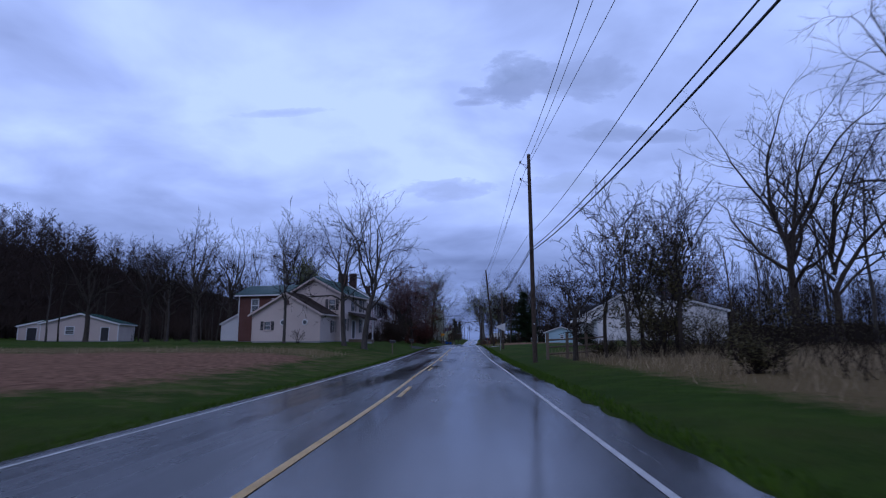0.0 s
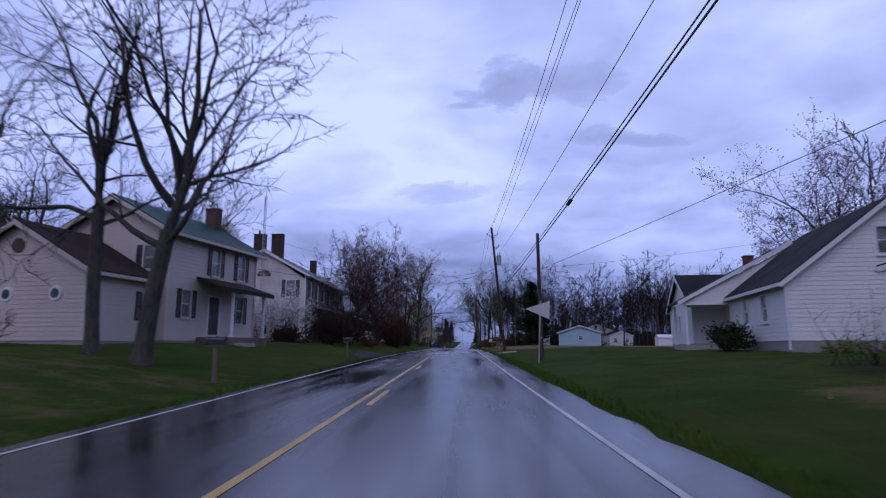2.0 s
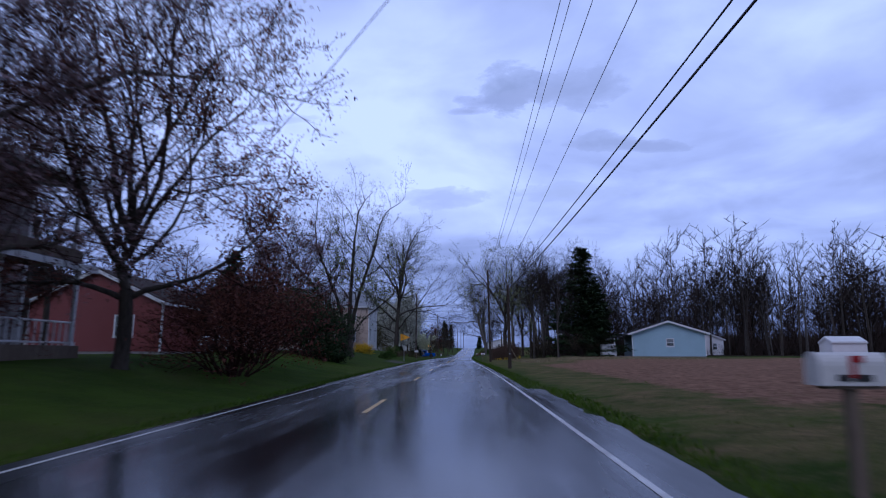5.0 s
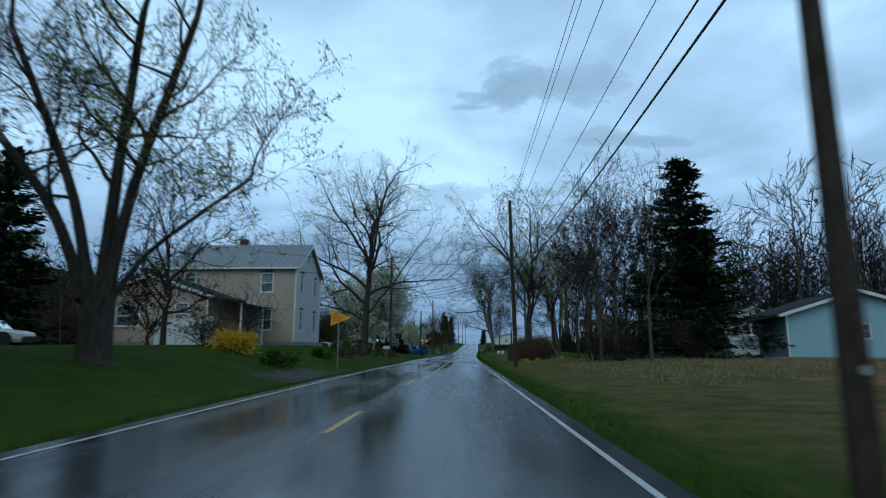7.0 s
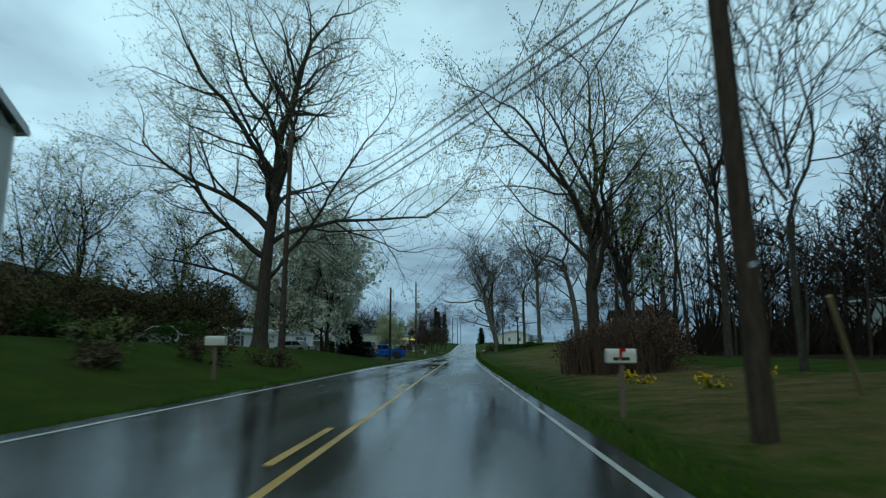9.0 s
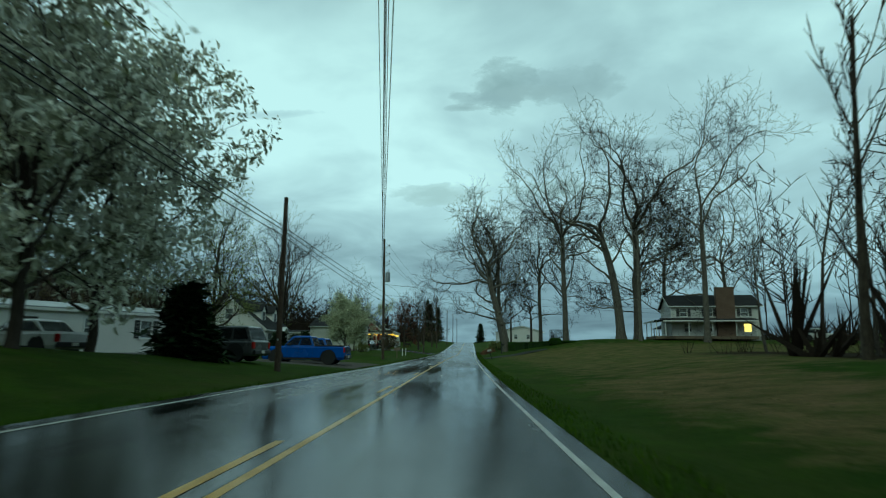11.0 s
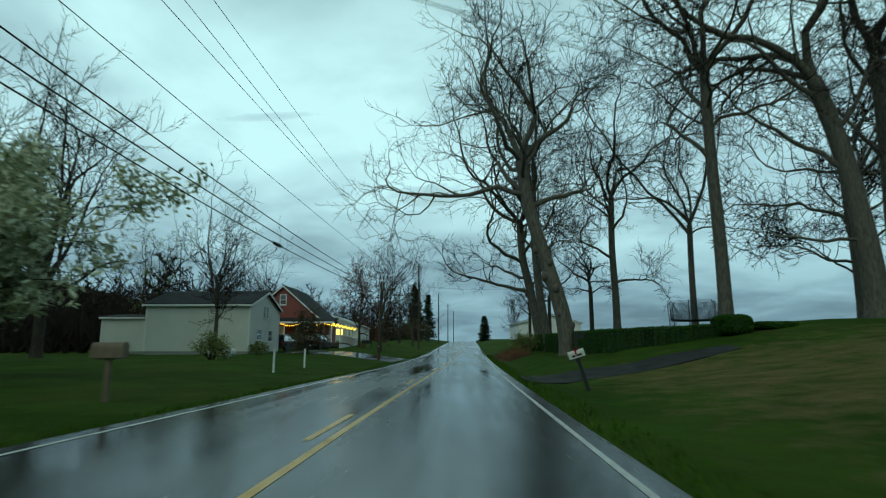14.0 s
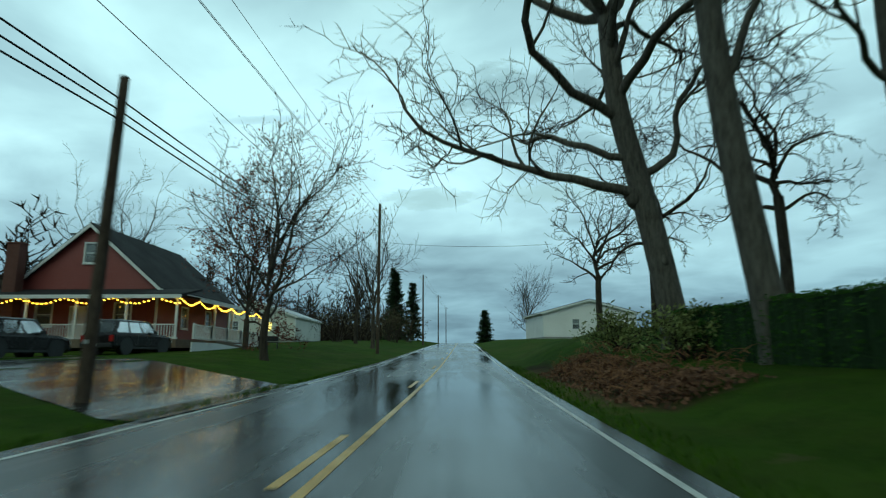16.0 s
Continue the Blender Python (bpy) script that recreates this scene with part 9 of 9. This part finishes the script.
# ---- woods ----
def woodland():
    rng = random.Random(77)
    kinds = []
    for k in range(7):
        h = (20, 23, 25, 18, 22, 24, 21)[k]
        g = tall_growth(h, 0.20 + 0.02 * k, 300 + k, 3, (9, 4, 4, 3), 0.055, (24, 52), 0.38 + 0.04 * (k % 3), (0.36, 0.58, 0.58, 0.5), 0.042)
        lv = g.leaves(2, 0.09, 0.25, 0.5) if k in (2, 5) else None
        ob = plant("woodland_tree", g, pose(0, 0, 0), "tall bare woodland tree", "tree", "bark_grey" if k % 2 else "bark_dark", "twig", lv, "bud_dull" if lv else None, "foliage", "woodland trees")
        kinds.append(ob)
    spots = []

    def belt(n, x0, x1, y0, y1, far=3.2):
        tries = 0
        got = 0
        while got < n and tries < n * 40:
            tries += 1
            x, y = rng.uniform(x0, x1), rng.uniform(y0, y1)
            if all((x - a) ** 2 + (y - b) ** 2 > far * far for a, b in spots):
                spots.append((x, y))
                got += 1

    belt(12, 14, 32, 208, 240, 2.6)
    belt(34, 20, 75, 200, 262)          # wood on the right, near edge
    belt(22, 44, 130, 196, 245, 3.8)
    belt(16, 30, 58, 55, 110, 4.0)      # behind the bungalow
    belt(10, 22, 48, 8, 34, 4.0)
    belt(26, -78, -40, 70, 150, 4.5)    # behind the farmhouses
    belt(8, -60, -36, 262, 330, 4.5)
    belt(6, -52, -30, 160, 205, 4.5)
    for i, (x, y) in enumerate(spots):
        m = at_ground(x, y, rng.uniform(0, 360), 0.2) @ Matrix.Scale(rng.uniform(0.72, 1.05) * (0.78 if x < 0 else 0.82 if x < 34 and y > 205 else 1.28), 4)
        if i < len(kinds):
            kinds[i].matrix_world = m
        else:
            copy_thing(kinds[i % len(kinds)], m)


woodland()


def far_woods(name, n, x0, x1, y0, y1, h, seed, label, mat="twig", brush=7):
    """Distant wood as one mass of many small bare trees."""
    rng = random.Random(seed)
    v, f = [], []
    for _ in range(n):
        x, y = rng.uniform(x0, x1), rng.uniform(y0, y1)
        z = gz(x, y)
        hh = h * rng.uniform(0.65, 1.1)
        tube(v, f, [(x, y, z - 0.3), (x + rng.gauss(0, 0.3), y, z + hh * 0.5), (x + rng.gauss(0, 0.5), y + rng.gauss(0, 0.5), z + hh)], [0.13, 0.08, 0.03], 4)
        for _b in range(16):
            t = rng.uniform(0.12, 0.97)
            az, ln = rng.uniform(0, 6.28), hh * rng.uniform(0.15, 0.36) * (1.25 - t)
            p = Vector((x, y, z + hh * t))
            q = p + Vector((math.cos(az) * ln, math.sin(az) * ln, ln * rng.uniform(0.5, 1.3)))
            w = 0.06 + 0.05 * (1 - t)
            tube(v, f, [tuple(p), tuple(q)], [w, 0.025], 3)
            for _c in range(3):
                u = p.lerp(q, rng.uniform(0.3, 1.0))
                e = u + Vector((rng.gauss(0, 0.5), rng.gauss(0, 0.5), rng.uniform(0.1, 0.9))) * ln * 0.75
                tube(v, f, [tuple(u), tuple(e)], [0.10, 0.012], 3)
    for _ in range(n * brush):
        x, y = rng.uniform(x0, x1), rng.uniform(y0, y1)
        z, hh = gz(x, y), rng.uniform(2.0, 7.0)
        for _k in range(5):
            q = (x + rng.gauss(0, 1.3), y + rng.gauss(0, 1.3), z + hh * rng.uniform(0.5, 1.0))
            tube(v, f, [(x, y, z - 0.2), q], [0.22, 0.05], 3)
    top = raw(name, v, f, M[mat])
    return tagged(top, label, "woods", kind="stuff")


far_woods("hill_woods", 330, -150, -72, 70, 250, 18, 401, "dark brown bare wood on the far hillside", "twig_hill", 14)
far_woods("hill_woods", 170, -240, -120, 60, 330, 18, 408, "dark bare wood on the far hilltop", "twig_hill")
far_woods("hill_woods", 190, -82, -42, 150, 300, 12, 402, "dark bare wood behind the gardens", "twig_hill", 12)
far_woods("far_woods", 240, 50, 240, 222, 330, 28, 403, "bare wood behind the tilled field")
far_woods("far_woods", 130, 30, 120, 228, 262, 19, 407, "dense brown wood edging the tilled field", "twig_hill", 10)
far_woods("far_woods", 28, 15, 44, 220, 248, 13, 409, "thick young wood beyond the brush", "twig", 4)
far_woods("far_woods", 160, -90, -14, 400, 520, 12, 404, "distant bare wood along the road")
far_woods("far_woods", 110, 60, 190, 20, 120, 17, 405, "bare wood behind the bungalow")
far_woods("far_woods", 120, -75, -30, 330, 400, 11, 406, "bare wood behind the red house")


def undergrowth(name, n, x0, x1, y0, y1, h, seed, label, mat="twig"):
    rng = random.Random(seed)
    v, f = [], []
    for _ in range(n):
        x, y = rng.uniform(x0, x1), rng.uniform(y0, y1)
        z = gz(x, y)
        for _k in range(7):
            ln = h * rng.uniform(0.4, 1.1)
            d = Vector((rng.gauss(0, 0.4), rng.gauss(0, 0.4), 1)).normalized()
            p = Vector((x + rng.gauss(0, 0.3), y + rng.gauss(0, 0.3), z))
            q = p + d * ln
            tube(v, f, [tuple(p), tuple(q)], [0.02, 0.008], 3)
            for _j in range(3):
                u = p.lerp(q, rng.uniform(0.3, 1.0))
                e = u + Vector((rng.gauss(0, 0.4), rng.gauss(0, 0.4), rng.uniform(0.1, 0.6)))
                tube(v, f, [tuple(u), tuple(e)], [0.009, 0.005], 3)
    return tagged(raw(name, v, f, M[mat]), label, "undergrowth", kind="stuff")


undergrowth("undergrowth", 300, 15, 70, 198, 262, 2.2, 411, "bare undergrowth along the wood's edge")
undergrowth("undergrowth", 220, 9, 40, 8, 60, 2.0, 412, "bare brush beside the road", "twig")
undergrowth("undergrowth", 200, -82, -36, 90, 300, 2.6, 413, "dark brush along the hedgerow")


# ---- grass along the verges ----
def blades(name, n, pick, mat, h0, h1, seed, label):
    rng = np.random.default_rng(seed)
    x, y = pick(rng, n)
    z = ground_z(x, y) - 0.02
    ang = rng.uniform(0, 2 * np.pi, n)
    h = rng.uniform(h0, h1, n)
    w = rng.uniform(0.008, 0.018, n)
    lean = rng.normal(0, 0.35, (n, 2)) * h[:, None]
    a = np.stack([x - np.cos(ang) * w, y - np.sin(ang) * w, z], 1)
    b = np.stack([x + np.cos(ang) * w, y + np.sin(ang) * w, z], 1)
    c = np.stack([x + lean[:, 0], y + lean[:, 1], z + h], 1)
    verts = np.stack([a, b, c], 1).reshape(-1, 3)
    faces = np.arange(3 * n).reshape(-1, 3)
    return tagged(raw(name, verts.tolist(), faces.tolist(), M[mat]), label, "grass", kind="stuff")


def verge(lo, hi, side, y0=0, y1=345):
    def pick(rng, n):
        y = rng.uniform(y0, y1, n)
        t = rng.power(0.6, n)
        u = lo + (hi - lo) * t
        return road_x(y) + side * u, y
    return pick


def area(x0, x1, y0, y1):
    def pick(rng, n):
        return rng.uniform(x0, x1, n), rng.uniform(y0, y1, n)
    return pick


def tapered(x0, x1, y0, y1):
    """Thick in the middle, thinning out towards the road."""
    def pick(rng, n):
        return x0 + (x1 - x0) * rng.power(1.6, n), y0 + (y1 - y0) * rng.beta(2.0, 1.3, n)
    return pick


blades("verge_grass", 16000, verge(4.0, 9.0, -1), "grass_blade", 0.02, 0.07, 1, "wet green grass along the verge")
blades("verge_grass", 16000, verge(4.3, 9.5, 1), "grass_blade", 0.02, 0.07, 2, "wet green grass along the verge")
blades("edge_grass", 16000, verge(3.78, 4.4, -1), "grass_blade", 0.04, 0.16, 6, "ragged wet grass along the asphalt edge")
blades("edge_grass", 9000, verge(4.18, 4.9, 1, 0, 118), "grass_blade", 0.04, 0.16, 7, "ragged wet grass along the asphalt edge")
blades("edge_grass", 12000, verge(3.68, 4.4, 1, 118, 345), "grass_blade", 0.04, 0.16, 8, "ragged wet grass along the asphalt edge")
blades("dry_grass", 24000, tapered(6.0, 30.0, 6, 50), "straw_blade", 0.15, 0.70, 3, "tall dry straw-coloured grass")
blades("dry_grass", 9000, area(5.5, 24.0, 157, 184), "straw_blade", 0.08, 0.26, 4, "dry straw-coloured grass beside the field")
blades("dry_grass", 5000, area(-45.0, -9.5, 37, 47), "straw_blade", 0.08, 0.3, 5, "dry stubble beside the lawn")
